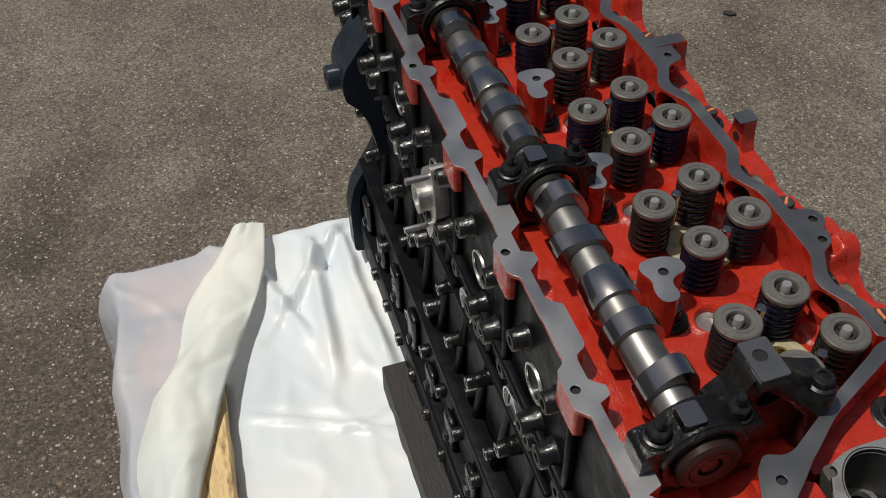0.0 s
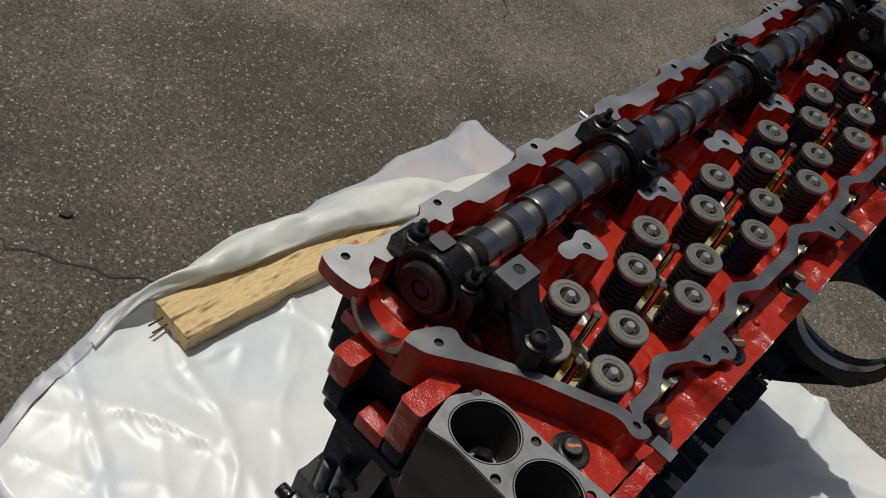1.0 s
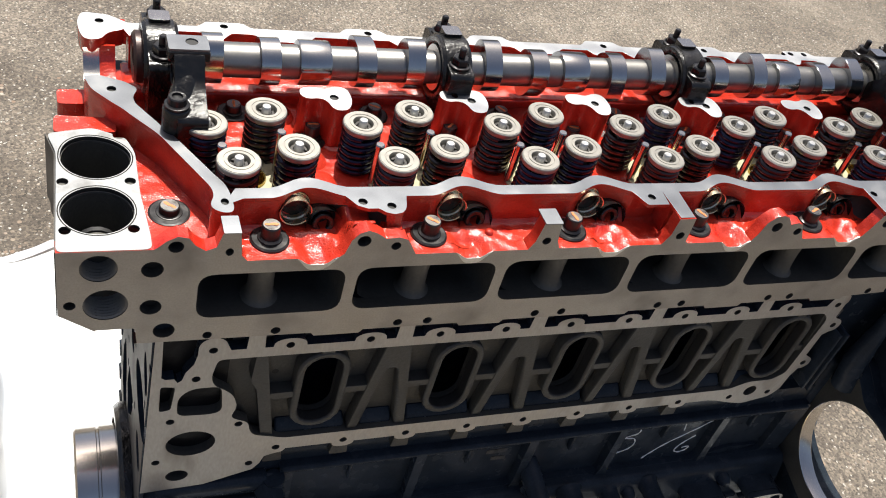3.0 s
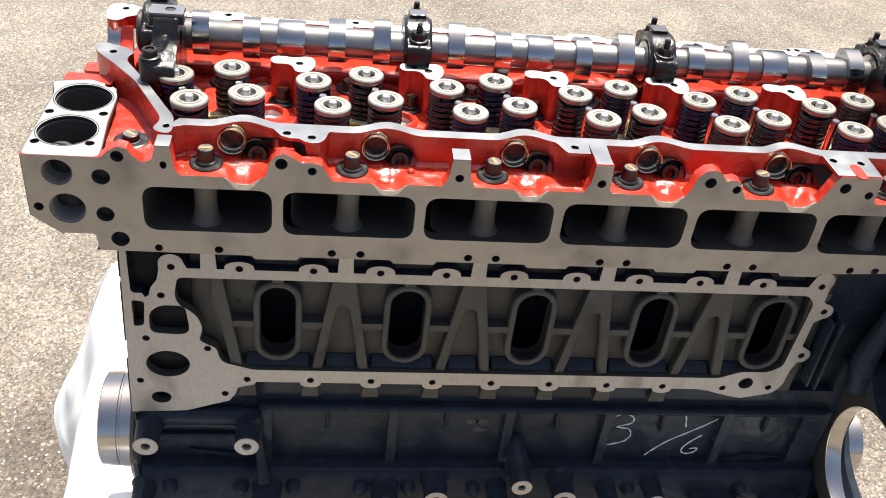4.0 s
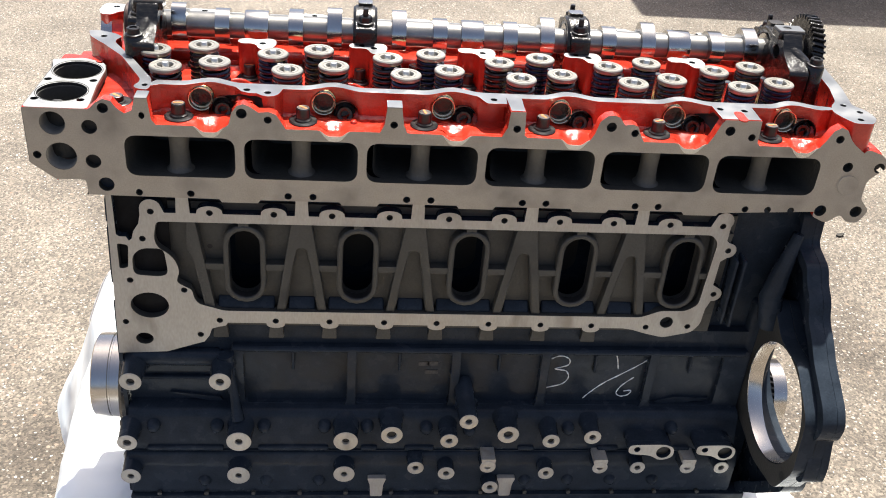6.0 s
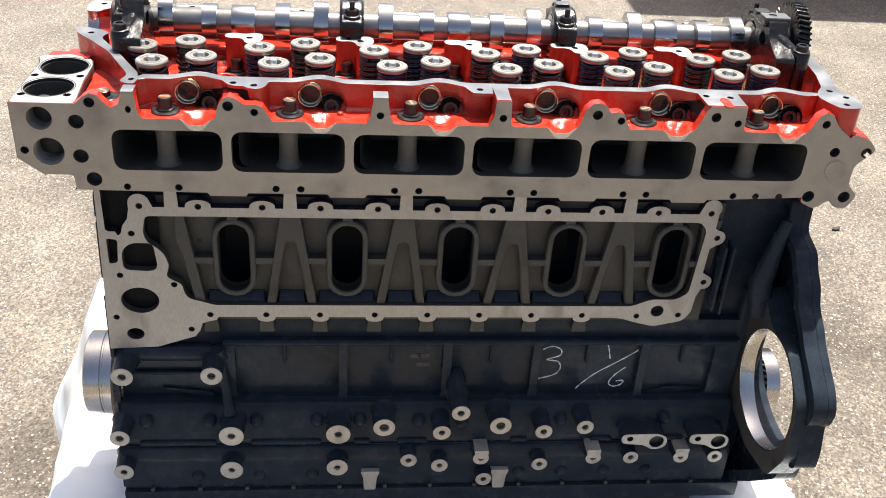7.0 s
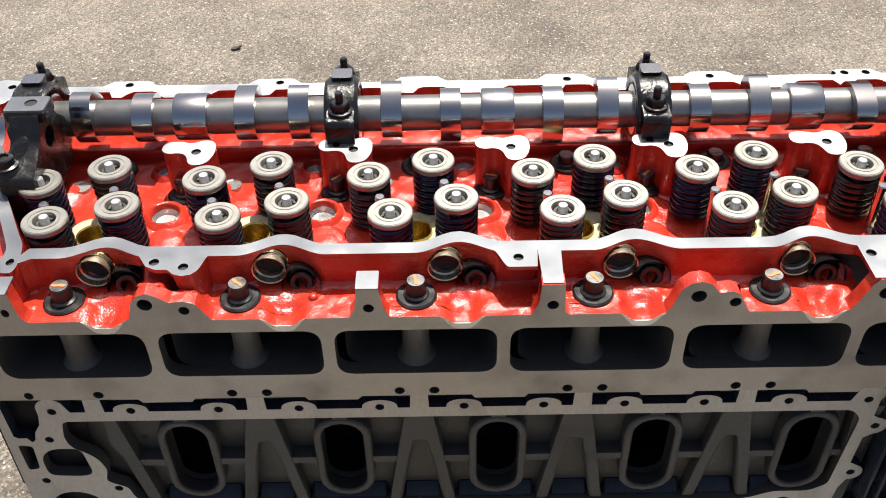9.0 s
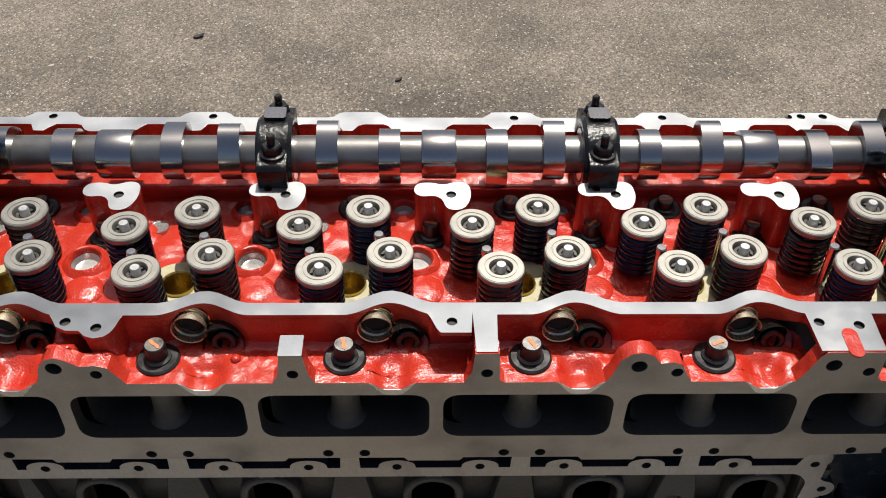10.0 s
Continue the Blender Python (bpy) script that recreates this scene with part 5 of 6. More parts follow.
for x, z in slots:
    rib([(x - 0.006, 0.927), (x + 0.006, 0.927), (x + 0.006, 0.918), (x - 0.006, 0.918)])
for k in range(-1, 5):
    # a rib like a capital A stands between two slots, tied to them by crossbars
    xm = 0.1355 + 0.1343 * k
    arch = [(xm + 0.0068 * math.cos(a), 0.8830 + 0.0068 * math.sin(a)) for a in np.linspace(math.pi, 0.0, 9)]
    if k == -1:
        rib([(0.004, 0.927), (xm + 0.0118, 0.927), (xm + 0.0305, 0.8005), (xm + 0.0190, 0.8005), (xm + 0.0075, 0.8750), (0.002, 0.8900)])
    elif k == 4:
        rib([(0.637, 0.927), (xm - 0.0118, 0.927), (xm - 0.0305, 0.8005), (0.6440, 0.8005)])
    else:
        bm = bmesh.new()
        plate(bm, [[(xm - 0.0118, 0.927), (xm + 0.0118, 0.927), (xm + 0.0305, 0.8005), (xm + 0.0190, 0.8005)] + arch[::-1] + [(xm - 0.0190, 0.8005), (xm - 0.0305, 0.8005)]], "y", 0.0076, 0.0220)
        part("rib", bm, CAST_DARK, block, "", 40, 0.003)
    if k < 4:
        rib([(xm + 0.0190, 0.8675), (xm + 0.0440, 0.8675), (xm + 0.0440, 0.8590), (xm + 0.0205, 0.8590)], 0.0086)
    if k > -1:
        rib([(xm - 0.0440, 0.8675), (xm - 0.0190, 0.8675), (xm - 0.0205, 0.8590), (xm - 0.0440, 0.8590)], 0.0086)
    for x0, x1 in ((xm - 0.0165, xm + 0.0165), (xm + 0.0325, xm + 0.1015)):
        x0, x1 = max(x0, 0.012), min(x1, 0.640)
        if x1 - x0 > 0.012:
            bm = bmesh.new()
            plate(bm, [[(0.0110, 0.8008), (0.0120, 0.8060), (0.0218, 0.8150), (0.0218, 0.8008)]], "x", x0, x1)
            part("rib_foot", bm, BLACK, block, "", 50, 0.002)
bm = bmesh.new()
lathe(bm, [(0.0, 0.0212), (0.0032, 0.0212)], "y", (0.027, 0, 0.884), 14)
part("bolt_hole", bm, HOLE_SHADE, block)

# crankcase side below the gasket face: sunk panels between upright ribs
bm = bmesh.new()
box(bm, -0.0838, 0.725, 0.0168, 0.0298, 0.520, 0.7722)
part("side_wall", bm, BLACK, block, "glossy black cast side wall")


def bar(name, x0, x1, y0, z0, z1, r=0.004, y1=0.0215, mat=BLACK):
    bm = bmesh.new()
    box(bm, x0, x1, y0, y1, z0, z1, r=min(r, (x1 - x0) * 0.45, (z1 - z0) * 0.45))
    return part(name, bm, mat, block, "", 60)


pockets = ((0.062, 0.194), (0.206, 0.329), (0.341, 0.447), (0.459, 0.592), (0.604, 0.694))
bm = bmesh.new()
plate(bm, [rounded([(0.047, 0.640), (0.727, 0.640), (0.727, 0.7455), (0.047, 0.7455)], 0.006)] + [rect(x0, 0.6530, x1, 0.7365, 0.008, 4) for x0, x1 in pockets], "y", 0.0080, 0.0172)
part("side_frame", bm, BLACK, block, "raised border round the sunk panels", 40, 0.0028)
bar("side_rib", 0.048, 0.722, 0.0045, 0.7380, 0.7450, 0.0030)
for x in (0.197, 0.332, 0.450, 0.595):
    bm = bmesh.new()
    plate(bm, [rounded([(x - 0.0035, 0.744), (x + 0.0080, 0.744), (x + 0.0075, 0.660), (x + 0.0125, 0.6455), (x - 0.0080, 0.6455), (x - 0.0030, 0.660)], 0.004, 4)], "y", 0.0048, 0.0175)
    part("side_rib", bm, BLACK, block, "upright rib between two panels", 40, 0.0026)
for x in (0.128, 0.265, 0.396, 0.525, 0.655):
    bar("side_rib", x - 0.0055, x - 0.0015, 0.0105, 0.705, 0.740, 0.0018)
    bm = bmesh.new()
    lathe(bm, [(0.0, 0.0100), (0.0011, 0.0102), (0.0013, 0.0112)], "y", (x - 0.0035, 0, 0.7335), 8)
    part("paint_drop", bm, BLACK, block, "", 60)
# upper front corner: raised bar between the two bolt bosses
bar("side_rib", -0.076, 0.036, 0.0010, 0.7150, 0.7370, 0.007)
bar("side_rib", -0.066, 0.028, 0.0105, 0.6880, 0.6930, 0.0022)
bm = bmesh.new()
tube(bm, [(0.0405, 0.0040, 0.735), (0.0440, 0.0030, 0.705), (0.0500, -0.0020, 0.675), (0.0560, -0.0180, 0.645)], [0.0110, 0.0075, 0.0060, 0.0080], 18)
part("swelling", bm, BLACK, block, "rounded web down to the lower boss", 70)
for x in low_x:
    bm = bmesh.new()
    plate(bm, [rounded([(x - 0.007, 0.783), (x + 0.007, 0.783), (x + 0.0095, 0.758), (x - 0.0095, 0.758)], 0.002)], "y", 0.0095, 0.022)
    part("gusset", bm, CAST_DARK, block, "grey gusset below the bolt hole", 50, 0.0015)
for pts in ([(-0.034, 0.6665), (0.030, 0.6585), (0.036, 0.6480), (0.010, 0.6530)], [(0.630, 0.647), (0.690, 0.6615), (0.640, 0.6635), (0.612, 0.655)]):
    bm = bmesh.new()
    plate(bm, [rounded(pts, 0.0025)], "y", 0.0125, 0.022)
    part("wall_boss", bm, BLACK, block, "pointed cast wedge", 50, 0.002)
# stepped-out row behind the bolt bosses
bm = bmesh.new()
plate(bm, [rounded([(0.0212, 0.6530), (-0.0030, 0.6515), (-0.0085, 0.6440), (-0.0185, 0.6030), (-0.0185, 0.5945), (0.0212, 0.5945)], 0.004, 4)], "x", -0.084, 0.728)
part("side_step", bm, BLACK, block, "", 60)
for x0, x1 in ((-0.062, 0.036), (0.080, 0.172), (0.214, 0.236), (0.272, 0.312), (0.425, 0.448), (0.535, 0.565), (0.625, 0.665)):
    bm = bmesh.new()
    box(bm, x0, x1, -0.0235, -0.015, 0.597, 0.6035, r=0.0025)
    part("side_rib", bm, BLACK, block, "", 60)
# lower ladder casting, a little wider than the crankcase
bm = bmesh.new()
plate(bm, [rounded([(0.030, 0.5185), (-0.022, 0.5185), (-0.027, 0.530), (-0.026, 0.575), (-0.021, 0.5925), (0.030, 0.5925)], 0.005)], "x", -0.086, 0.735)
part("ladder_frame", bm, BLACK, block, "black ladder frame below the crankcase", 60)
bm = bmesh.new()
box(bm, -0.088, 0.760, -0.030, 0.030, 0.4965, 0.5225, r=0.0020)
part("pan_rail", bm, BLACK, block)
bm = bmesh.new()
box(bm, -0.0855, 0.730, -0.0185, 0.0300, 0.5928, 0.5942, r=0.0005)
part("seam", bm, BLACK, block)


def boss(x, z, r, y=-0.035, hole=0.0045):
    root = 0.010 if z > 0.7 else -0.006
    bm = bmesh.new()
    lathe(bm, [(hole, y + 0.006), (hole, y + 0.0006), (hole + 0.0008, y), (r - 0.0006, y), (r, y + 0.0006)], "y", (x, 0, z), 26)
    face = part("boss_face", bm, GASKET_FACE, block, "bright milled bolt boss")
    bm = bmesh.new()
    lathe(bm, [(r, y + 0.0007), (r * 0.98, y + 0.008), (r * 1.03, y + 0.016), (r * 1.10, root - 0.006), (r * 1.30, root)], "y", (x, 0, z), 26)
    part("boss_stem", bm, BLACK, face, "", 60)
    bm = bmesh.new()
    lathe(bm, [(0.0, y + 0.004), (hole, y + 0.004)], "y", (x, 0, z), 16)
    part("boss_hole", bm, HOLE_SHADE, face)
    return face


for x, z, r, h in ((-0.071, 0.717, 0.0135, 0.005), (0.037, 0.718, 0.0135, 0.005), (-0.081, 0.627, 0.0125, 0.005), (0.058, 0.629, 0.0158, 0.0048), (0.194, 0.630, 0.0158, 0.0048),
                   (0.253, 0.641, 0.0142, 0.0062), (0.3285, 0.631, 0.0118, 0.0042), (0.3515, 0.664, 0.0122, 0.0045), (0.4055, 0.642, 0.0142, 0.0062), (0.464, 0.631, 0.0115, 0.0045), (0.519, 0.638, 0.0115, 0.0045)):
    boss(x, z, r, -0.030 if z > 0.7 else -0.041, h)
for x, z, r in ((-0.081, 0.571, 0.0125), (0.056, 0.572, 0.0148), (0.193, 0.574, 0.0140), (0.287, 0.585, 0.0110), (0.3285, 0.575, 0.0112), (0.3835, 0.587, 0.0108), (0.464, 0.575, 0.0108),
                (0.537, 0.585, 0.0105), (0.589, 0.585, 0.0105), (0.659, 0.585, 0.0105), (0.707, 0.585, 0.0105), (0.390, 0.549, 0.0110)):
    boss(x, z, r, -0.043, 0.004)
# oval drain flanges
for x0, x1, z in ((0.580, 0.617, 0.618), (0.674, 0.703, 0.617)):
    bm = bmesh.new()
    lobe_loop = rounded([(x0 - 0.010, z - 0.006), (x0 - 0.010, z + 0.010), (x1 + 0.004, z + 0.011), (x1 + 0.017, z + 0.004), (x1 + 0.016, z - 0.013), (x1 - 0.002, z - 0.018), (x1 - 0.014, z - 0.009)], 0.008, 4)
    plate(bm, [lobe_loop, circ(x0 + 0.002, z + 0.002, 0.0042, 14), circ(x1 + 0.002, z - 0.003, 0.0098, 22)], "y", -0.0445, -0.0365, 0, 1)
    fl = part("drain_flange", bm, [GASKET_FACE, BLACK], block, "bare milled oval flange", bevel=0.0005)
    bm = bmesh.new()
    plate(bm, [lobe_loop], "y", -0.0360, 0.022)
    part("flange_stem", bm, BLACK, fl, "", 40, 0.003)
    for hx, hz, hr in ((x1 + 0.002, z - 0.003, 0.0097), (x0 + 0.002, z + 0.002, 0.0041)):
        bm = bmesh.new()
        cyl(bm, hr, -0.0380, -0.0367, "y", (hx, 0, hz), 20)
        part("flange_hole", bm, HOLE_SHADE, fl)
# machined tabs at the bottom edge and dowel pockets
for x in (0.237, 0.413):
    bm = bmesh.new()
    plate(bm, [rounded([(x - 0.013, 0.557), (x + 0.013, 0.557), (x + 0.009, 0.545), (x + 0.008, 0.524), (x - 0.008, 0.524), (x - 0.009, 0.545)], 0.003)], "y", -0.0335, -0.018)
    part("sump_tab", bm, [GASKET_FACE], block, "bare milled tab", bevel=0.0006)
for x, z in ((0.384, 0.598), (0.537, 0.597), (0.660, 0.597)):
    bm = bmesh.new()
    plate(bm, [rounded([(x - 0.0085, z - 0.012), (x + 0.0085, z - 0.012), (x + 0.0095, z + 0.002), (x - 0.0095, z + 0.002)], 0.002)], "y", -0.0425, 0.01)
    part("boss_tab", bm, GASKET_FACE, block)
# dome-headed plugs
for x, z in ((-0.052, 0.645), (0.028, 0.645), (0.088, 0.645), (0.166, 0.645), (0.222, 0.645), (0.300, 0.643), (0.358, 0.640), (0.492, 0.643), (0.635, 0.644), (0.010, 0.548), (0.090, 0.548), (0.160, 0.548), (0.440, 0.548), (0.500, 0.548), (0.560, 0.548), (0.620, 0.548)):
    y, root = (-0.0210, 0.0) if z > 0.6 else (-0.0310, -0.015)
    z -= 0.013 if z > 0.6 else 0.0
    bm = bmesh.new()
    lathe(bm, [(0.0, y - 0.003), (0.005, y - 0.0015), (0.0085, y + 0.004), (0.0095, root)], "y", (x, 0, z), 18)
    part("dome_plug", bm, BLACK, block, "", 60)
for k in range(13):
    bm = bmesh.new()
    cyl(bm, 0.003, -0.0325, -0.028, "y", (-0.05 + 0.0615 * k, 0, 0.5285), 10)
    part("rail_bolt", bm, CAST_DARK, block)
# raised swelling running down the wall to a boss
bm = bmesh.new()
tube(bm, [(0.3470, 0.0190, 0.6860), (0.3480, 0.0080, 0.6800), (0.3490, -0.0040, 0.6750), (0.3508, -0.0200, 0.6690), (0.3515, -0.0380, 0.6650)], [0.0110, 0.0130, 0.0130, 0.0125, 0.0120], 20)
part("swelling", bm, BLACK, block, "", 70)

# faint smeared writing on the side wall
for x, z, w in ((0.2935, 0.7135, 0.007), (0.3050, 0.7140, 0.007), (0.3040, 0.7000, 0.009)):
    bm = bmesh.new()
    plate(bm, [rect(x - w, z - 0.0035, x + w, z + 0.0035, 0.002)], "y", 0.0163, 0.0172)
    part("faint_mark", bm, SMEAR, block, "faint grey smeared mark")

# white hand-painted fraction on the side wall
STROKES = {"three": [(0.462, 0.724), (0.474, 0.729), (0.486, 0.724), (0.486, 0.714), (0.469, 0.707), (0.484, 0.704), (0.489, 0.693), (0.482, 0.682), (0.463, 0.6755), (0.454, 0.6725)],
           "one": [(0.549, 0.732), (0.552, 0.722), (0.555, 0.708)],
           "slash": [(0.598, 0.734), (0.591, 0.722), (0.566, 0.703), (0.539, 0.684), (0.522, 0.667), (0.514, 0.657)],
           "six": [(0.579, 0.694), (0.565, 0.680), (0.559, 0.667), (0.566, 0.661), (0.576, 0.664), (0.579, 0.671), (0.569, 0.670)]}
for pts in STROKES.values():
    fine = []
    for k in range(len(pts) - 1):
        p0, p1, p2, p3 = (Vector(pts[max(0, min(len(pts) - 1, k + d))]) for d in (-1, 0, 1, 2))
        for f in np.linspace(0, 1, 6)[:-1]:
            fine.append(0.5 * ((2 * p1) + (p2 - p0) * f + (2 * p0 - 5 * p1 + 4 * p2 - p3) * f * f + (3 * p1 - p0 - 3 * p2 + p3) * f ** 3))
    fine.append(Vector(pts[-1]))
    bm = bmesh.new()
    tube(bm, [(p.x, 0.0166 if p.y > 0.655 else 0.0075, p.y) for p in fine], [0.0011 * (0.75 + 0.25 * math.sin(k * 1.7)) for k in range(len(fine))], 6)
    part("paint_mark", bm, CHALK, block, "white hand-painted number", 60)

# ---- front end of the block ----
PLANE["y"] = 0.0
bm = bmesh.new()
front = rounded([(-0.006, 0.5185), (-0.004, 0.585), (0.0190, 0.600), (0.0190, 0.955), (0.205, 0.955), (0.204, 0.880), (0.212, 0.815), (0.224, 0.745), (0.240, 0.705), (0.241, 0.655), (0.232, 0.620), (0.224, 0.575), (0.224, 0.5185)], 0.008)


def lens(cy, cz, ry, rz, turn, n=26):
    c, d = math.cos(turn), math.sin(turn)
    return [(cy + ry * math.cos(a) * c - rz * math.sin(a) * d, cz + ry * math.cos(a) * d + rz * math.sin(a) * c) for a in (2 * math.pi * k / n for k in range(n))]


fh = [lens(0.057, 0.830, 0.044, 0.025, 0.10), lens(0.040, 0.888, 0.020, 0.012, 0.9), lens(0.139, 0.826, 0.016, 0.012, 0.6), lens(0.047, 0.765, 0.020, 0.012, 0.6),
      rounded([(0.150, 0.772), (0.100, 0.768), (0.112, 0.735), (0.142, 0.700), (0.156, 0.735)], 0.008), rounded([(0.186, 0.866), (0.166, 0.842), (0.170, 0.812), (0.190, 0.806)], 0.006),
      rounded([(0.192, 0.768), (0.168, 0.742), (0.160, 0.690), (0.186, 0.650), (0.206, 0.668), (0.212, 0.700), (0.208, 0.735)], 0.010), rounded([(0.205, 0.640), (0.222, 0.640), (0.226, 0.600), (0.205, 0.590)], 0.006),
      lens(0.105, 0.900, 0.024, 0.014, 0.2), lens(0.022, 0.700, 0.010, 0.022, 0.0)]
fh += [circ(y, z, 0.0042, 12) for y, z in ((0.168, 0.790), (0.159, 0.764), (0.115, 0.842), (0.030, 0.858), (0.020, 0.920), (0.175, 0.905), (0.222, 0.690), (0.229, 0.665), (0.090, 0.780))]
plate(bm, [front] + fh, "x", -0.0905, -0.0855, 0, 1)
for v in bm.verts:
    # the face leans back a little towards the top
    v.co.x += 0.0055 * min(1.0, max(0.0, (v.co.z - 0.735) / 0.22))
part("front_face", bm, [FRONT, BLACK], block, "milled front face with casting pockets", bevel=0.001)
for y, z, r in ((0.214, 0.805, 0.009), (0.223, 0.772, 0.008), (0.231, 0.738, 0.010), (0.242, 0.690, 0.010), (0.241, 0.650, 0.010), (0.234, 0.610, 0.009)):
    bm = bmesh.new()
    lathe(bm, [(0.0, -0.0920), (r * 0.45, -0.0920), (r * 0.9, -0.0920), (r, -0.0905), (r, -0.060), (0.0, -0.060)], "x", (0, y, z), 18)
    part("front_lug", bm, BLACK, block, "", 45)
for x, y, z, r in ((-0.078, 0.226, 0.800, 0.012), (-0.070, 0.248, 0.770, 0.012), (-0.060, 0.238, 0.815, 0.010)):
    bm = bmesh.new()
    lathe(bm, [(0.0, z - 0.04), (r, z - 0.04), (r, z + 0.010), (r * 0.6, z + 0.011), (r * 0.55, z + 0.002), (0.0, z + 0.002)], "z", (x, y, 0), 16)
    part("front_socket", bm, BLACK, block, "", 45)

# far side: bosses, ribs and lower flange, its dimness put into darker blacks
bm = bmesh.new()
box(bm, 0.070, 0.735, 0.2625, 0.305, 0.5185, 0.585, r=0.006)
part("far_flange", bm, DIMMED_BLACK, block, "", 60)
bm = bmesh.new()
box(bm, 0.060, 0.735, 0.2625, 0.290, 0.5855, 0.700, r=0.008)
part("far_wall", bm, DIMMED_BLACK, block, "", 60)
for k in range(11):
    x = -0.055 + 0.0675 * k
    bm = bmesh.new()
    zz = 0.905 + 0.020 * (k % 2)
    lathe(bm, [(0.0, 0.286), (0.0045, 0.286), (0.0046, 0.290), (0.0100, 0.290), (0.0105, 0.289), (0.0110, 0.2625)], "y", (x, 0, zz), 18)
    part("far_boss", bm, OILY, block, "", 45)
    bm = bmesh.new()
    lathe(bm, [(0.0042, 0.2904), (0.0098, 0.2904)], "y", (x, 0, zz), 18)
    part("far_boss_face", bm, CAST_DARK, block)
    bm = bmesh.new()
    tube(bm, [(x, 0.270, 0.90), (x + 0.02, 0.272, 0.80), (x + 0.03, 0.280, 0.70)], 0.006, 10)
    part("far_rib", bm, DIMMED_BLACK, block, "", 60)
    bm = bmesh.new()
    lathe(bm, [(0.0, 0.308), (0.004, 0.308), (0.0041, 0.312), (0.0090, 0.312), (0.0095, 0.311), (0.0100, 0.300)], "y", (x + 0.02, 0, 0.555), 18)
    if k > 0:
        part("flange_boss", bm, OILY, block, "", 45)
    else:
        bm.free()
    bm = bmesh.new()
    lathe(bm, [(0.0, 0.297), (0.004, 0.297), (0.0041, 0.301), (0.0085, 0.301), (0.0090, 0.300), (0.0095, 0.285)], "y", (x - 0.01, 0, 0.640), 18)
    part("flange_boss", bm, OILY, block, "", 45)
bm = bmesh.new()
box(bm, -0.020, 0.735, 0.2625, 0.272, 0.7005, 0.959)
part("far_panel", bm, DIMMED_BLACK, block)
for k in range(6):
    bm = bmesh.new()
    lathe(bm, [(0.0, 0.2755), (0.0165, 0.2765), (0.0175, 0.2795), (0.0195, 0.2795), (0.0205, 0.272)], "y", (P * k + 0.010, 0, 0.865), 26)
    part("far_core_plug", bm, PLUG, block, "bright core plug", 40)
# mount casting on the far side near the rear
bm = bmesh.new()
plate(bm, [rounded([(0.272, 0.810), (0.272, 1.010), (0.286, 1.000), (0.302, 0.982), (0.322, 0.955), (0.328, 0.935), (0.326, 0.908), (0.308, 0.890), (0.298, 0.865), (0.288, 0.810)], 0.008)], "x", 0.610, 0.675)
part("far_mount", bm, BLACK, block, "black cast mounting ear", 45, 0.004)
bm = bmesh.new()
lathe(bm, [(0.0, 0.338), (0.0075, 0.338), (0.0080, 0.3425), (0.0150, 0.3425), (0.0165, 0.340), (0.0170, 0.272)], "y", (0.640, 0, 0.928), 24)
part("mount_boss", bm, BLACK, block, "", 45)
bm = bmesh.new()
lathe(bm, [(0.0, 0.318), (0.0130, 0.318), (0.0140, 0.316), (0.0145, 0.272)], "y", (0.655, 0, 0.892), 22)
part("mount_boss", bm, BLACK, block, "", 45)

# further bosses, ribs and pads on the far side
rnd = random.Random(7)
for k in range(17):
    x = 0.000 + 0.044 * k
    r, z, y = rnd.uniform(0.007, 0.013), rnd.choice((0.735, 0.775, 0.815)) + rnd.uniform(-0.01, 0.01), rnd.uniform(0.284, 0.300)
    bm = bmesh.new()
    lathe(bm, [(0.0, y - 0.004), (r * 0.4, y - 0.004), (r * 0.42, y), (r * 0.92, y), (r, y - 0.0012), (r * 1.08, y - 0.010), (r * 1.35, 0.270)], "y", (x, 0, z), 18)
    part("far_boss", bm, OILY, block, "", 45)
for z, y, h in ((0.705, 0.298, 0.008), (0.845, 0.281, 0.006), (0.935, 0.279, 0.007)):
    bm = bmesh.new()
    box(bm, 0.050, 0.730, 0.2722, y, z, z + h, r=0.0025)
    part("far_rib", bm, DIMMED_BLACK, block, "", 60)
for k in range(9):
    x = 0.035 + 0.082 * k
    bm = bmesh.new()
    box(bm, x, x + 0.030, 0.2902, 0.301, 0.590, 0.590 + rnd.uniform(0.030, 0.075), r=0.005)
    part("far_pad", bm, OILY, block, "", 60)
    bm = bmesh.new()
    lathe(bm, [(0.0, 0.3055), (0.0065, 0.3055), (0.0075, 0.3045), (0.0078, 0.3005)], "y", (x + 0.015, 0, 0.606), 6)
    part("flange_bolt", bm, BOLT, block, "", 40)

# aluminium outlet bolted on the far side
outlet = thing("coolant_outlet", (0.315, 0.285, 0.95), "small cast aluminium outlet with two studs, bolted beside the head", "pipe outlet")
bm = bmesh.new()
plate(bm, [rounded([(0.300, 1.012), (0.313, 1.040), (0.328, 1.028), (0.346, 1.010), (0.352, 0.982), (0.340, 0.936), (0.324, 0.930), (0.310, 0.958), (0.298, 0.982)], 0.010), circ(0.326, 0.990, 0.009, 18)], "y", 0.303, 0.2865)
part("flange", bm, ALU, outlet, "", 40, 0.002)
bm = bmesh.new()
lathe(bm, [(0.0125, 0.300), (0.0150, 0.303), (0.0145, 0.310), (0.0155, 0.312), (0.0155, 0.315), (0.0110, 0.315), (0.0105, 0.304), (0.0, 0.304)], "y", (0.326, 0, 0.990), 24)
part("spigot", bm, ALU, outlet, "", 40)
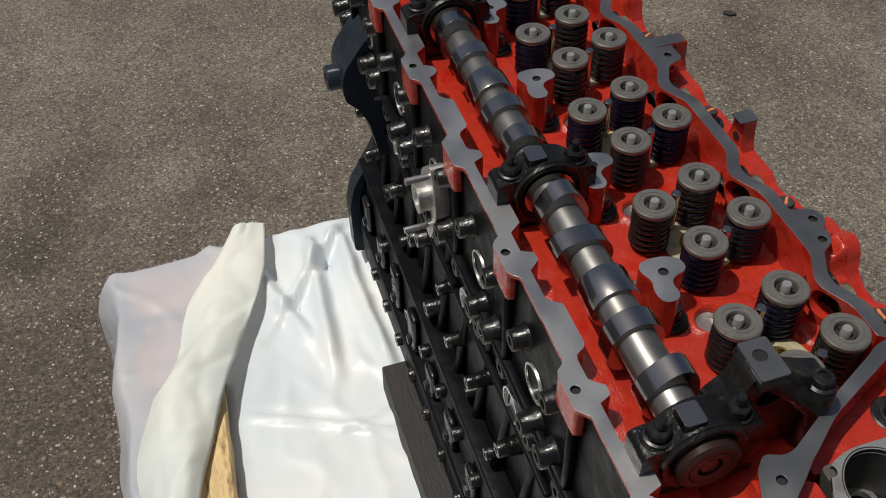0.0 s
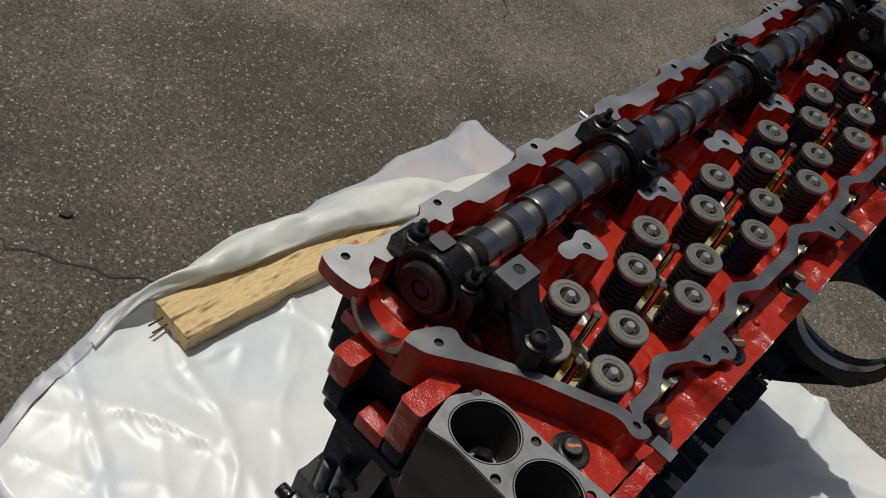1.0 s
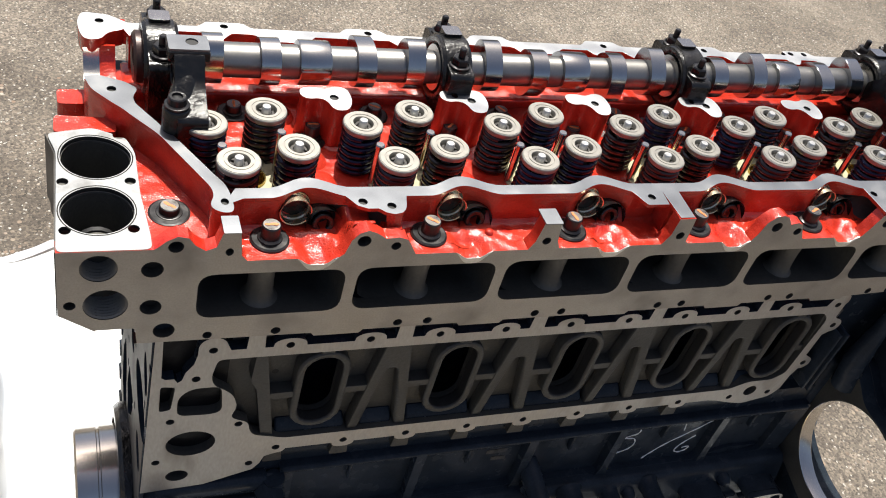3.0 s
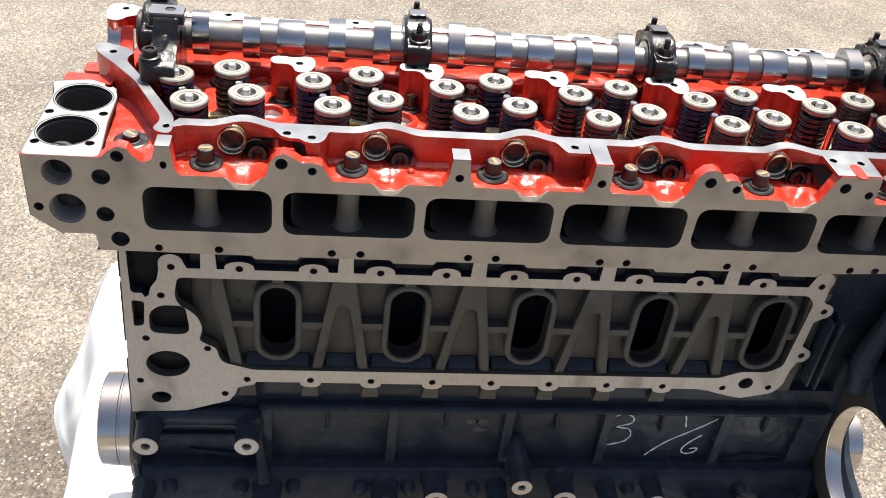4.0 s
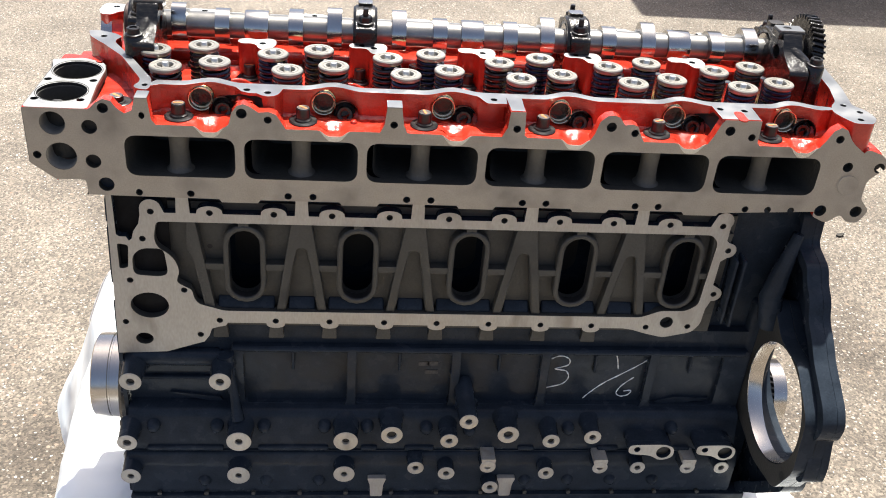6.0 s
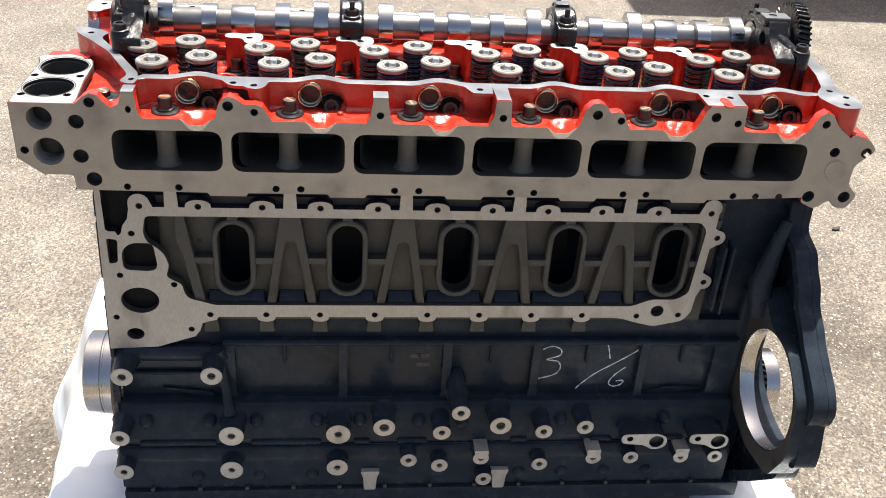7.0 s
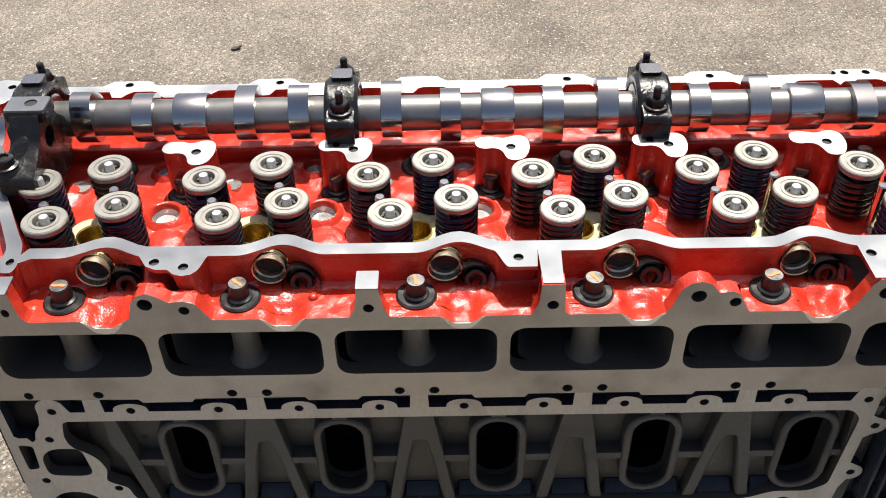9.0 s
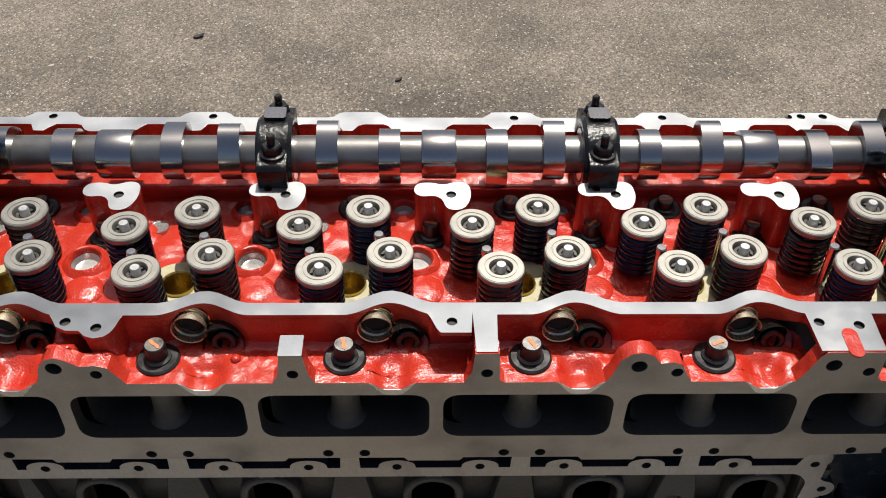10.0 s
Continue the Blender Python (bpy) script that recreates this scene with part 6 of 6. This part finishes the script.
for x, z in ((0.314, 1.026), (0.331, 0.945)):
    bm = bmesh.new()
    cyl(bm, 0.0036, 0.286, 0.328, "y", (x, 0, z), 12, 0.0006)
    part("stud", bm, PLUG, outlet)

# ---- rear housing ----
housing = thing("flywheel_housing", (0.77, 0.10, 0.52), "black cast flywheel housing with a round starter opening", "housing")
ho = rounded([(0.262, 0.955), (0.030, 0.955), (0.026, 0.912), (-0.012, 0.902), (-0.022, 0.885), (-0.040, 0.872), (-0.050, 0.850), (-0.075, 0.832), (-0.088, 0.818), (-0.138, 0.785), (-0.151, 0.766), (-0.146, 0.742), (-0.137, 0.737), (-0.147, 0.700), (-0.147, 0.672), (-0.119, 0.664), (-0.116, 0.628), (-0.060, 0.568), (-0.020, 0.530), (0.005, 0.502), (0.316, 0.502), (0.316, 0.600), (0.306, 0.640), (0.262, 0.715)], 0.010)
bm = bmesh.new()
opening = [(y + 0.45 * max(0.0, y + 0.057), z) for y, z in circ(-0.057, 0.727, 0.0770, 56)]
plate(bm, [ho, opening, rounded([(0.050, 0.64), (0.050, 0.60), (0.10, 0.56), (0.20, 0.56), (0.26, 0.64), (0.26, 0.76), (0.16, 0.80), (0.07, 0.74)], 0.03)], "x", 0.7660, 0.7760)
part("housing_plate", bm, BLACK, housing, "", 40, 0.002)
bm = bmesh.new()
rim_in = [((y - 0.08) * 0.93 + 0.08, (z - 0.74) * 0.93 + 0.74) for y, z in ho]
plate(bm, [ho, rim_in], "x", 0.7480, 0.7658)
part("housing_rim", bm, BLACK, housing, "wavy outer flange", 40, 0.002)
bm = bmesh.new()
lathe(bm, [(0.0772, 0.7330), (0.0764, 0.7336), (0.0762, 0.7515), (0.0768, 0.7530)], "x", (0, -0.057, 0.727), 72)
part("starter_ring", bm, [STEEL], housing, "bright machined wall of the starter opening", 40)
pad_edge = rounded([(0.046, 0.790), (0.020, 0.836), (0.006, 0.832), (-0.030, 0.806), (-0.085, 0.806), (-0.138, 0.765), (-0.146, 0.690), (-0.118, 0.636), (-0.050, 0.624), (0.030, 0.645), (0.050, 0.700)], 0.012)
for x0, x1, hole in ((0.7330, 0.7530, circ(-0.057, 0.727, 0.0774, 56)), (0.7532, 0.7658, opening)):
    bm = bmesh.new()
    plate(bm, [pad_edge, hole], "x", x0, x1, 0, 1)
    part("starter_pad", bm, [CAST_DARK, BLACK], housing, "", 40, 0.002)
for y, z in ((0.014, 0.818), (-0.128, 0.668)):
    bm = bmesh.new()
    lathe(bm, [(0.0, 0.7322), (0.0062, 0.7322)], "x", (0, y, z), 16)
    part("tapped_hole", bm, HOLE_SHADE, housing)
bm = bmesh.new()
tube(bm, [(0.735, 0.010, 0.800), (0.725, 0.012, 0.845), (0.742, 0.020, 0.930)], [0.016, 0.015, 0.007], 16)
part("oil_gallery", bm, BLACK, housing, "", 70)
bm = bmesh.new()
box(bm, 0.7200, 0.7655, 0.0280, 0.0600, 0.5250, 0.8200, r=0.006)
part("flange_web", bm, BLACK, housing, "", 60)
bm = bmesh.new()
box(bm, 0.667, 0.671, 0.008, 0.031, 0.800, 0.895, r=0.0015)
box(bm, 0.678, 0.682, 0.008, 0.031, 0.795, 0.895, r=0.0015)
part("web", bm, BLACK, housing, "", 60)
# gear train seen through the opening
gear = thing("timing_gear", (0.80, 0.094, 0.62), "steel timing gear inside the rear housing", "gear")
bm = bmesh.new()
rings = []
teeth = 34
for i, x in enumerate((0.778, 0.799)):
    ring = []
    for k in range(teeth):
        for f, r in ((0.0, 0.0425), (0.22, 0.0478), (0.50, 0.0478), (0.72, 0.0425)):
            a = 2 * math.pi * (k + f) / teeth + i * 0.12
            ring.append(bm.verts.new((x, 0.094 + r * math.cos(a), 0.620 + r * math.sin(a))))
    rings.append(ring)
nn = len(rings[0])
for k in range(nn):
    bm.faces.new((rings[0][k], rings[0][(k + 1) % nn], rings[1][(k + 1) % nn], rings[1][k]))
bm.faces.new(rings[0])
bm.faces.new(rings[1])
part("teeth", bm, BOLT, gear, "dark hardened teeth", 25)
bm = bmesh.new()
lathe(bm, [(0.0, 0.8205), (0.0450, 0.8205), (0.0468, 0.8190), (0.0468, 0.7995), (0.0, 0.7993)], "x", (0, 0.094, 0.620), 48)
part("hub", bm, STEEL, gear, "bright turned hub")

# ---- crankshaft nose ----
crank = thing("crankshaft", (-0.12, 0.115, 0.62), "bright turned crankshaft nose at the front of the block", "crankshaft")
bm = bmesh.new()
lathe(bm, [(0.0, -0.128), (0.024, -0.128), (0.025, -0.1445), (0.055, -0.1455), (0.0580, -0.1435), (0.0585, -0.1235), (0.0572, -0.1225), (0.0572, -0.1205), (0.0590, -0.1195), (0.0595, -0.0890), (0.0, -0.0880)], "x", (0, 0.115, 0.622), 64)
part("nose", bm, STEEL, crank, "", 35)
for k in range(6):
    a = 2 * math.pi * k / 6 + 0.35
    bm = bmesh.new()
    lathe(bm, [(0.0, -0.1458), (0.0058, -0.1458)], "x", (0, 0.115 + 0.041 * math.cos(a), 0.622 + 0.041 * math.sin(a)), 14)
    part("bolt_hole", bm, HOLE_SHADE, crank)
bm = bmesh.new()
lathe(bm, [(0.066, -0.1035), (0.078, -0.1035), (0.082, -0.099), (0.082, -0.0895)], "x", (0, 0.115, 0.622), 48)
part("oil_seal", bm, OILY, crank, "black oil seal")

# ---- support, sheet and timber ----
TOP = 0.460
GZ = 0.040                     # level of the yard
pallet = thing("pallet_stack", (0.34, 0.24, GZ), "stack of pinkish wooden pallets under the plastic sheet", "pallet")
for lay in range(3):
    z0 = GZ + 0.1395 * lay
    for j in range(3):
        bm = bmesh.new()
        y = -0.270 + 0.42 * j
        box(bm, -0.10, 0.84, y, y + 0.09, z0 + 0.022, z0 + 0.1175, r=0.003)
        part("bearer", bm, PALLET_WOOD, pallet)
    for j in range(7):
        bm = bmesh.new()
        x = -0.123 + 0.147 * j
        box(bm, x, x + 0.094, -0.280, 0.690 if j else 0.600, z0 + 0.118, z0 + 0.1388, r=0.002)
        part("deck_board", bm, PALLET_WOOD, pallet)
        if j % 3 == 0:
            bm = bmesh.new()
            box(bm, x, x + 0.094, -0.280, 0.690 if j else 0.600, z0 + 0.0005, z0 + 0.0215, r=0.002)
            part("bottom_board", bm, PALLET_WOOD, pallet)

sheet = thing("plastic_sheet", (0.34, 0.24, TOP), "white milky plastic sheet, wrinkled and folded over the support", "plastic sheet")


def crease(x, y):
    v = Vector((x * 3.1, y * 3.1, 0.3))
    n = noise.noise(v) * 0.5 + noise.noise(v * 2.3) * 0.3
    ridge = 0.0
    for ang, wave, off, amp in ((0.45, 6.0, 0.2, 1.0), (-0.6, 4.5, 0.7, 0.8), (1.35, 5.2, 0.1, 0.7)):
        s = (x * math.cos(ang) + y * math.sin(ang)) * wave + off + 0.8 * noise.noise(v * 1.1 + Vector((off * 9, 0, 0)))
        f = s - math.floor(s)
        ridge += amp * math.exp(-((f - 0.5) / 0.045) ** 2) * max(0.0, noise.noise(v * 0.9 + Vector((0, off * 7, 2.0))) + 0.15)
    # long pleats along their own lines
    for slope, off, lo, hi, amp in ((-0.05, 0.382, 0.50, 0.80, 0.024), (0.042, 0.334, 0.46, 0.80, 0.020), (-0.76, 0.307, 0.62, 0.82, 0.018), (0.30, 0.500, 0.56, 0.80, 0.014), (-0.02, 0.300, 0.62, 0.80, 0.008)):
        s = y - off - (x - 0.88) * slope + 0.010 * noise.noise(Vector((x * 4, off * 9, 0.0)))
        ridge += amp / 0.0095 * (math.exp(-(s / 0.013) ** 2) - 0.5 * math.exp(-((s + 0.02) / 0.010) ** 2)) * smooth(lo, lo + 0.12, x) * smooth(hi + 0.05, hi, x)
    # straight creases from the folded packing
    for ang, off, lo, hi in ((0.55, 0.10, -0.9, 0.9), (0.78, 0.24, -0.2, 0.9), (1.05, 0.30, -0.5, 0.5), (0.62, 0.38, -0.9, 0.9)):
        s = x * math.sin(ang) - y * math.cos(ang) + off + 0.004 * noise.noise(Vector((x * 3, y * 3, off * 20)))
        run = x * math.cos(ang) + y * math.sin(ang)
        ridge += 0.34 * math.exp(-(s / 0.006) ** 2) * (0.4 + max(0.0, noise.noise(v * 1.4 + Vector((0, 0, off * 9))))) * smooth(lo, lo + 0.1, run) * smooth(hi, hi - 0.1, run)
    s = x - 0.458 - 0.44 * (y - 0.433) + 0.006 * noise.noise(Vector((y * 6, 3.0, 0.0)))
    ridge += 0.9 * (math.exp(-(s / 0.006) ** 2) - 0.5 * math.exp(-((s - 0.012) / 0.007) ** 2)) * smooth(0.30, 0.36, y) * smooth(0.56, 0.50, y)
    sharp = sum(a * max(0.0, 1 - 2.6 * abs(noise.noise(v * s + Vector((s, 0, 4.1))))) ** 3 for s, a in ((1.5, 0.0050), (3.4, 0.0030)))
    crumple = 0.0
    for s, a in ((4.2, 0.014), (9.0, 0.008)):
        near = noise.voronoi(Vector((x * s * 0.7, y * s * 1.2, 0.5)) + Vector((0.5, 0.3, 0)) * noise.noise(v * 1.6))[0]
        crumple += a / 1.6 * min(0.55, near[1] - near[0])
    return 0.0065 * n + 0.0095 * ridge + sharp + crumple


def drape(u, v, x0, x1, y0, y1):
    """A point of the cloth: flat on top, over the edge it hangs."""
    x0 += 0.10 * smooth(0.62, 0.78, v) - 0.015 * smooth(0.05, 0.25, v) - 0.028 * smooth(0.36, 0.50, v)
    y1 = min(y1, 0.702 + 0.37 * u)
    ox, oy = max(x0 - u, 0) + max(u - x1, 0), max(y0 - v, 0) + max(v - y1, 0)
    over = math.hypot(ox, oy)
    x, y = min(max(u, x0), x1), min(max(v, y0), y1)
    sx = (1 if u > x1 else -1) if ox else 0
    sy = (1 if v > y1 else -1) if oy else 0
    wob = noise.noise(Vector((u * 7, v * 7, 1.7)))
    out = 0.018 * (1 - math.exp(-over / 0.02)) + over * (0.10 + 0.16 * smooth(0.15, 0.5, v) if u < x0 else 0.16) + over * (0.14 if u < x0 else 0.30) * wob
    if over > 0:
        n = math.hypot(ox, oy)
        x += sx * out * ox / n
        y += sy * out * oy / n
    z = TOP + 0.0015 - max(0.0, over - 0.010) * 0.93 + (crease(u, v) + 0.003 if over < 0.01 else crease(u, v) * 1.5)
    return Vector((x, y, max(z, GZ + 0.004)))


def fold_in(x):
    return float(np.interp(x, [-0.50, -0.25, -0.066, 0.0, 0.05, 0.12, 0.30, 0.41, 0.48, 0.567, 0.662, 0.769, 0.84, 0.92], [0.50, 0.594, 0.662, 0.680, 0.676, 0.658, 0.630, 0.605, 0.584, 0.548, 0.504, 0.464, 0.448, 0.435]))


def fold_out(x):
    return float(np.interp(x, [-0.50, -0.25, -0.066, 0.0, 0.05, 0.21, 0.37, 0.44, 0.567, 0.62, 0.736, 0.82, 0.87, 0.92], [0.51, 0.606, 0.674, 0.696, 0.704, 0.712, 0.706, 0.700, 0.672, 0.645, 0.592, 0.545, 0.520, 0.510]))


X0, X1, Y0, Y1 = -0.195, 0.858, -0.295, 0.672
bm = bmesh.new()
us, vs = np.linspace(X0 - 0.30, X1 + 0.20, 220), range(170)
grid = [[bm.verts.new(drape(u, v, X0, X1, Y0, Y1 + 0.04)) for v in np.linspace(Y0 - 0.30, (fold_in(u) * 0.4 + fold_out(u) * 0.6), 170)] for u in us]
for i in range(len(us) - 1):
    for j in range(len(vs) - 1):
        bm.faces.new((grid[i][j], grid[i + 1][j], grid[i + 1][j + 1], grid[i][j + 1]))
part("main_sheet", bm, SHEET, sheet, "", 180)
bm = bmesh.new()
grid = []
us, vs = np.linspace(X0 - 0.16, X1 + 0.03, 150), range(56)
for u in us:
    v0 = (fold_in(u) + fold_out(u)) / 2
    grid.append([bm.verts.new(drape(u, v, X0, X1 - 0.01, Y0, Y1 + 0.030) + Vector((0, 0.004 * math.sin(u * 31), 0.004))) for v in np.linspace(v0, Y1 + 0.26, 56)])
for i in range(len(us) - 1):
    for j in range(len(vs) - 1):
        bm.faces.new((grid[i][j], grid[i + 1][j], grid[i + 1][j + 1], grid[i][j + 1]))
part("outer_layer", bm, SHEET_THIN, sheet, "thin single layer, wood shows through", 180)


bm = bmesh.new()
grid = []
for x in np.linspace(-0.045, 0.872, 170):
    row = []
    a, b = fold_in(x), fold_out(x)
    hump = 0.004 + 0.056 * smooth(-0.04, 0.10, x) - 0.022 * smooth(0.50, 0.75, x)
    for q in np.linspace(-0.12, 1, 26):
        f = max(q, 0.0)
        y = a + (b - a) * f + (0.008 * math.sin(x * 23 + f * 3) * (0.4 + 0.6 * f))
        z = TOP + 0.007 + hump * (1 - (1 - min(1, f * 2.2)) ** 2 * 0.30) * (1 - max(0.0, (f - 0.45) / 0.55) ** 2 * 0.85)
        z += 0.012 * min(0.5, (lambda d: d[1] - d[0])(noise.voronoi(Vector((x * 9, f * 1.6, 0.4)))[0])) + 0.006 * noise.noise(Vector((x * 14, f * 3.0, 0.4))) + 0.004 * abs(noise.noise(Vector((x * 30, f * 4.0, 1.4))))
        if q < 0:
            y, z = a + 0.006, z - 0.006
        row.append(bm.verts.new((x, y, z)))
    grid.append(row)
for i in range(len(grid) - 1):
    for j in range(len(grid[0]) - 1):
        bm.faces.new((grid[i][j], grid[i + 1][j], grid[i + 1][j + 1], grid[i][j + 1]))
part("folded_edge", bm, SHEET_FOLD, sheet, "doubled edge of the sheet rolled over a board", 180)


def board(name, corners, z0, z1, mat, label, category, uneven=0.0015):
    """A plank with worn, slightly uneven edges."""
    (xa, ya), (xb, yb), wide = corners
    b = thing(name, ((xa + xb) / 2, (ya + yb) / 2, z0), label, category)
    bm = bmesh.new()
    d = Vector((xb - xa, yb - ya))
    n = Vector((-d.y, d.x)).normalized() * wide
    rows = []
    rnd = random.Random(name)
    for k in range(31):
        f = k / 30
        base = Vector((xa, ya)) + d * f
        j = [rnd.uniform(-uneven, uneven) for _ in range(6)]
        ring = []
        for s, z, c in ((0.0, z0, 0), (0.0, z1 - 0.003, 1), (0.035, z1, 2), (0.965, z1, 3), (1.0, z1 - 0.003, 4), (1.0, z0, 5)):
            p = base + n * s
            ring.append(bm.verts.new((p.x + j[c] * 0.3, p.y + j[c], z + (j[c] * 0.35 if z > z0 else 0))))
        rows.append(ring)
    for r0, r1 in zip(rows, rows[1:]):
        for k in range(6):
            bm.faces.new((r0[k], r0[(k + 1) % 6], r1[(k + 1) % 6], r1[k]))
    bm.faces.new(rows[0])
    bm.faces.new(rows[-1])
    part("plank", bm, mat, b, "", 30)
    return b


pine = board("pine_board", ((0.052, 0.594), (0.575, 0.564), 0.079), TOP + 0.006, TOP + 0.042, WOOD, "sawn yellow pine board with nails, on the sheet", "board")
for i, (dx, dz) in enumerate(((0.0, 0.0), (0.010, 0.006))):
    bm = bmesh.new()
    tube(bm, [(0.085, 0.642 + dx, TOP + 0.020 + dz), (0.030, 0.640 + dx, TOP + 0.020 + dz)], 0.0017, 8)
    part("nail", bm, RUST, pine, "rusty nail in the end")
board("loose_board", ((0.060, -0.268), (0.550, -0.265), 0.046), TOP + 0.006, TOP + 0.040, WOOD, "sawn yellow pine board on the sheet beside the engine", "board")
board("timber_bearer", ((0.030, 0.248), (0.492, 0.248), 0.092), TOP + 0.004, 0.5183, OLD_WOOD, "black timber bearer with red paint under the block", "timber")
board("timber_bearer", ((-0.060, -0.004), (0.700, -0.004), 0.098), TOP + 0.004, 0.4962, OLD_WOOD, "black stained timber bearer under the block", "timber")

# ---- ground ----
bm = bmesh.new()
vs4 = [bm.verts.new(p) for p in ((-60, -60, GZ), (60, -60, GZ), (60, 60, GZ), (-60, 60, GZ))]
bm.faces.new(vs4)
ground = part("ground", bm, GROUND)
tagged(ground, "worn brown-grey concrete yard with exposed pebbles", "ground", kind="structure")


def crack(points, wide):
    pts = [Vector((x, y, 0)) for x, y in points]
    fine = []
    rnd = random.Random(len(points) + int(points[0][0] * 100))
    for a, b in zip(pts, pts[1:]):
        n = max(2, int((b - a).length / 0.03))
        side = Vector((-(b - a).y, (b - a).x, 0)).normalized()
        fine += [a.lerp(b, k / n) + side * rnd.uniform(-0.012, 0.012) for k in range(n)]
    fine.append(pts[-1])
    bm = bmesh.new()
    last = None
    for k, p in enumerate(fine):
        d = (fine[min(k + 1, len(fine) - 1)] - fine[max(k - 1, 0)]).normalized()
        s = Vector((-d.y, d.x, 0)) * wide * rnd.uniform(0.3, 1.0)
        pair = (bm.verts.new(p + s + Vector((0, 0, GZ + 0.0015))), bm.verts.new(p - s + Vector((0, 0, GZ + 0.0015))))
        if last:
            bm.faces.new((last[0], pair[0], pair[1], last[1]))
        last = pair
    return part("crack", bm, CRACK, ground, "dark crack in the concrete")


crack([(0.0, 1.47), (0.061, 1.396), (0.144, 1.249), (0.148, 1.205), (0.271, 1.039), (0.40, 0.90)], 0.004)
crack([(1.85, 1.25), (1.93, 1.31), (2.05, 1.46), (2.03, 1.55), (2.61, 1.66), (2.96, 1.70), (3.33, 1.755), (3.61, 1.71), (4.08, 1.62), (5.1, 1.45)], 0.004)
crack([(3.5, 2.7), (3.89, 1.97), (4.04, 1.745), (4.06, 1.60), (4.6, 0.4)], 0.009)


def debris(name, x, y, size, label, turn):
    d = thing(name, (x, y, GZ), label, "leaf")
    bm = bmesh.new()
    pts = rounded([(-1.0, -0.1), (-0.3, -0.45), (0.5, -0.35), (1.0, 0.1), (0.4, 0.3), (-0.2, 0.5)], 0.2, 3)
    loop = [(x + size * (u * math.cos(turn) - v * math.sin(turn)), y + size * (u * math.sin(turn) + v * math.cos(turn))) for u, v in pts]
    plate(bm, [loop], "z", GZ + 0.006, GZ + 0.002)
    for v in bm.verts:
        v.co.z += 0.35 * abs(v.co.x - x) * (1 if v.co.x > x else 0.2)
    part("blade", bm, LEAF, d, "", 60)


debris("dry_leaf", 0.258, 1.991, 0.014, "small dark dry leaf curled on the concrete", 0.6)
debris("dry_leaf", -0.364, 2.234, 0.020, "grey dry leaf lying on the concrete", 0.4)
debris("dry_leaf", 0.288, 1.218, 0.016, "dark curled leaf on the concrete", 2.4)
debris("dry_leaf", 1.793, -1.053, 0.022, "brown curled leaf on the concrete", 1.0)
debris("dry_leaf", 1.745, 1.541, 0.018, "dark leaf on the concrete", 0.2)

# plain wall added out of sight to shade the far end of the yard
bm = bmesh.new()
box(bm, 1.95, 12.0, 4.75, 5.0, GZ, GZ + 3.0)
wall = part("shading_wall", bm, material("grey_render", (0.45, 0.43, 0.40), 0.8, 0, None, 60, 0.3))
tagged(wall, "plain grey unseen wall added to shade the far yard", "wall", kind="structure")
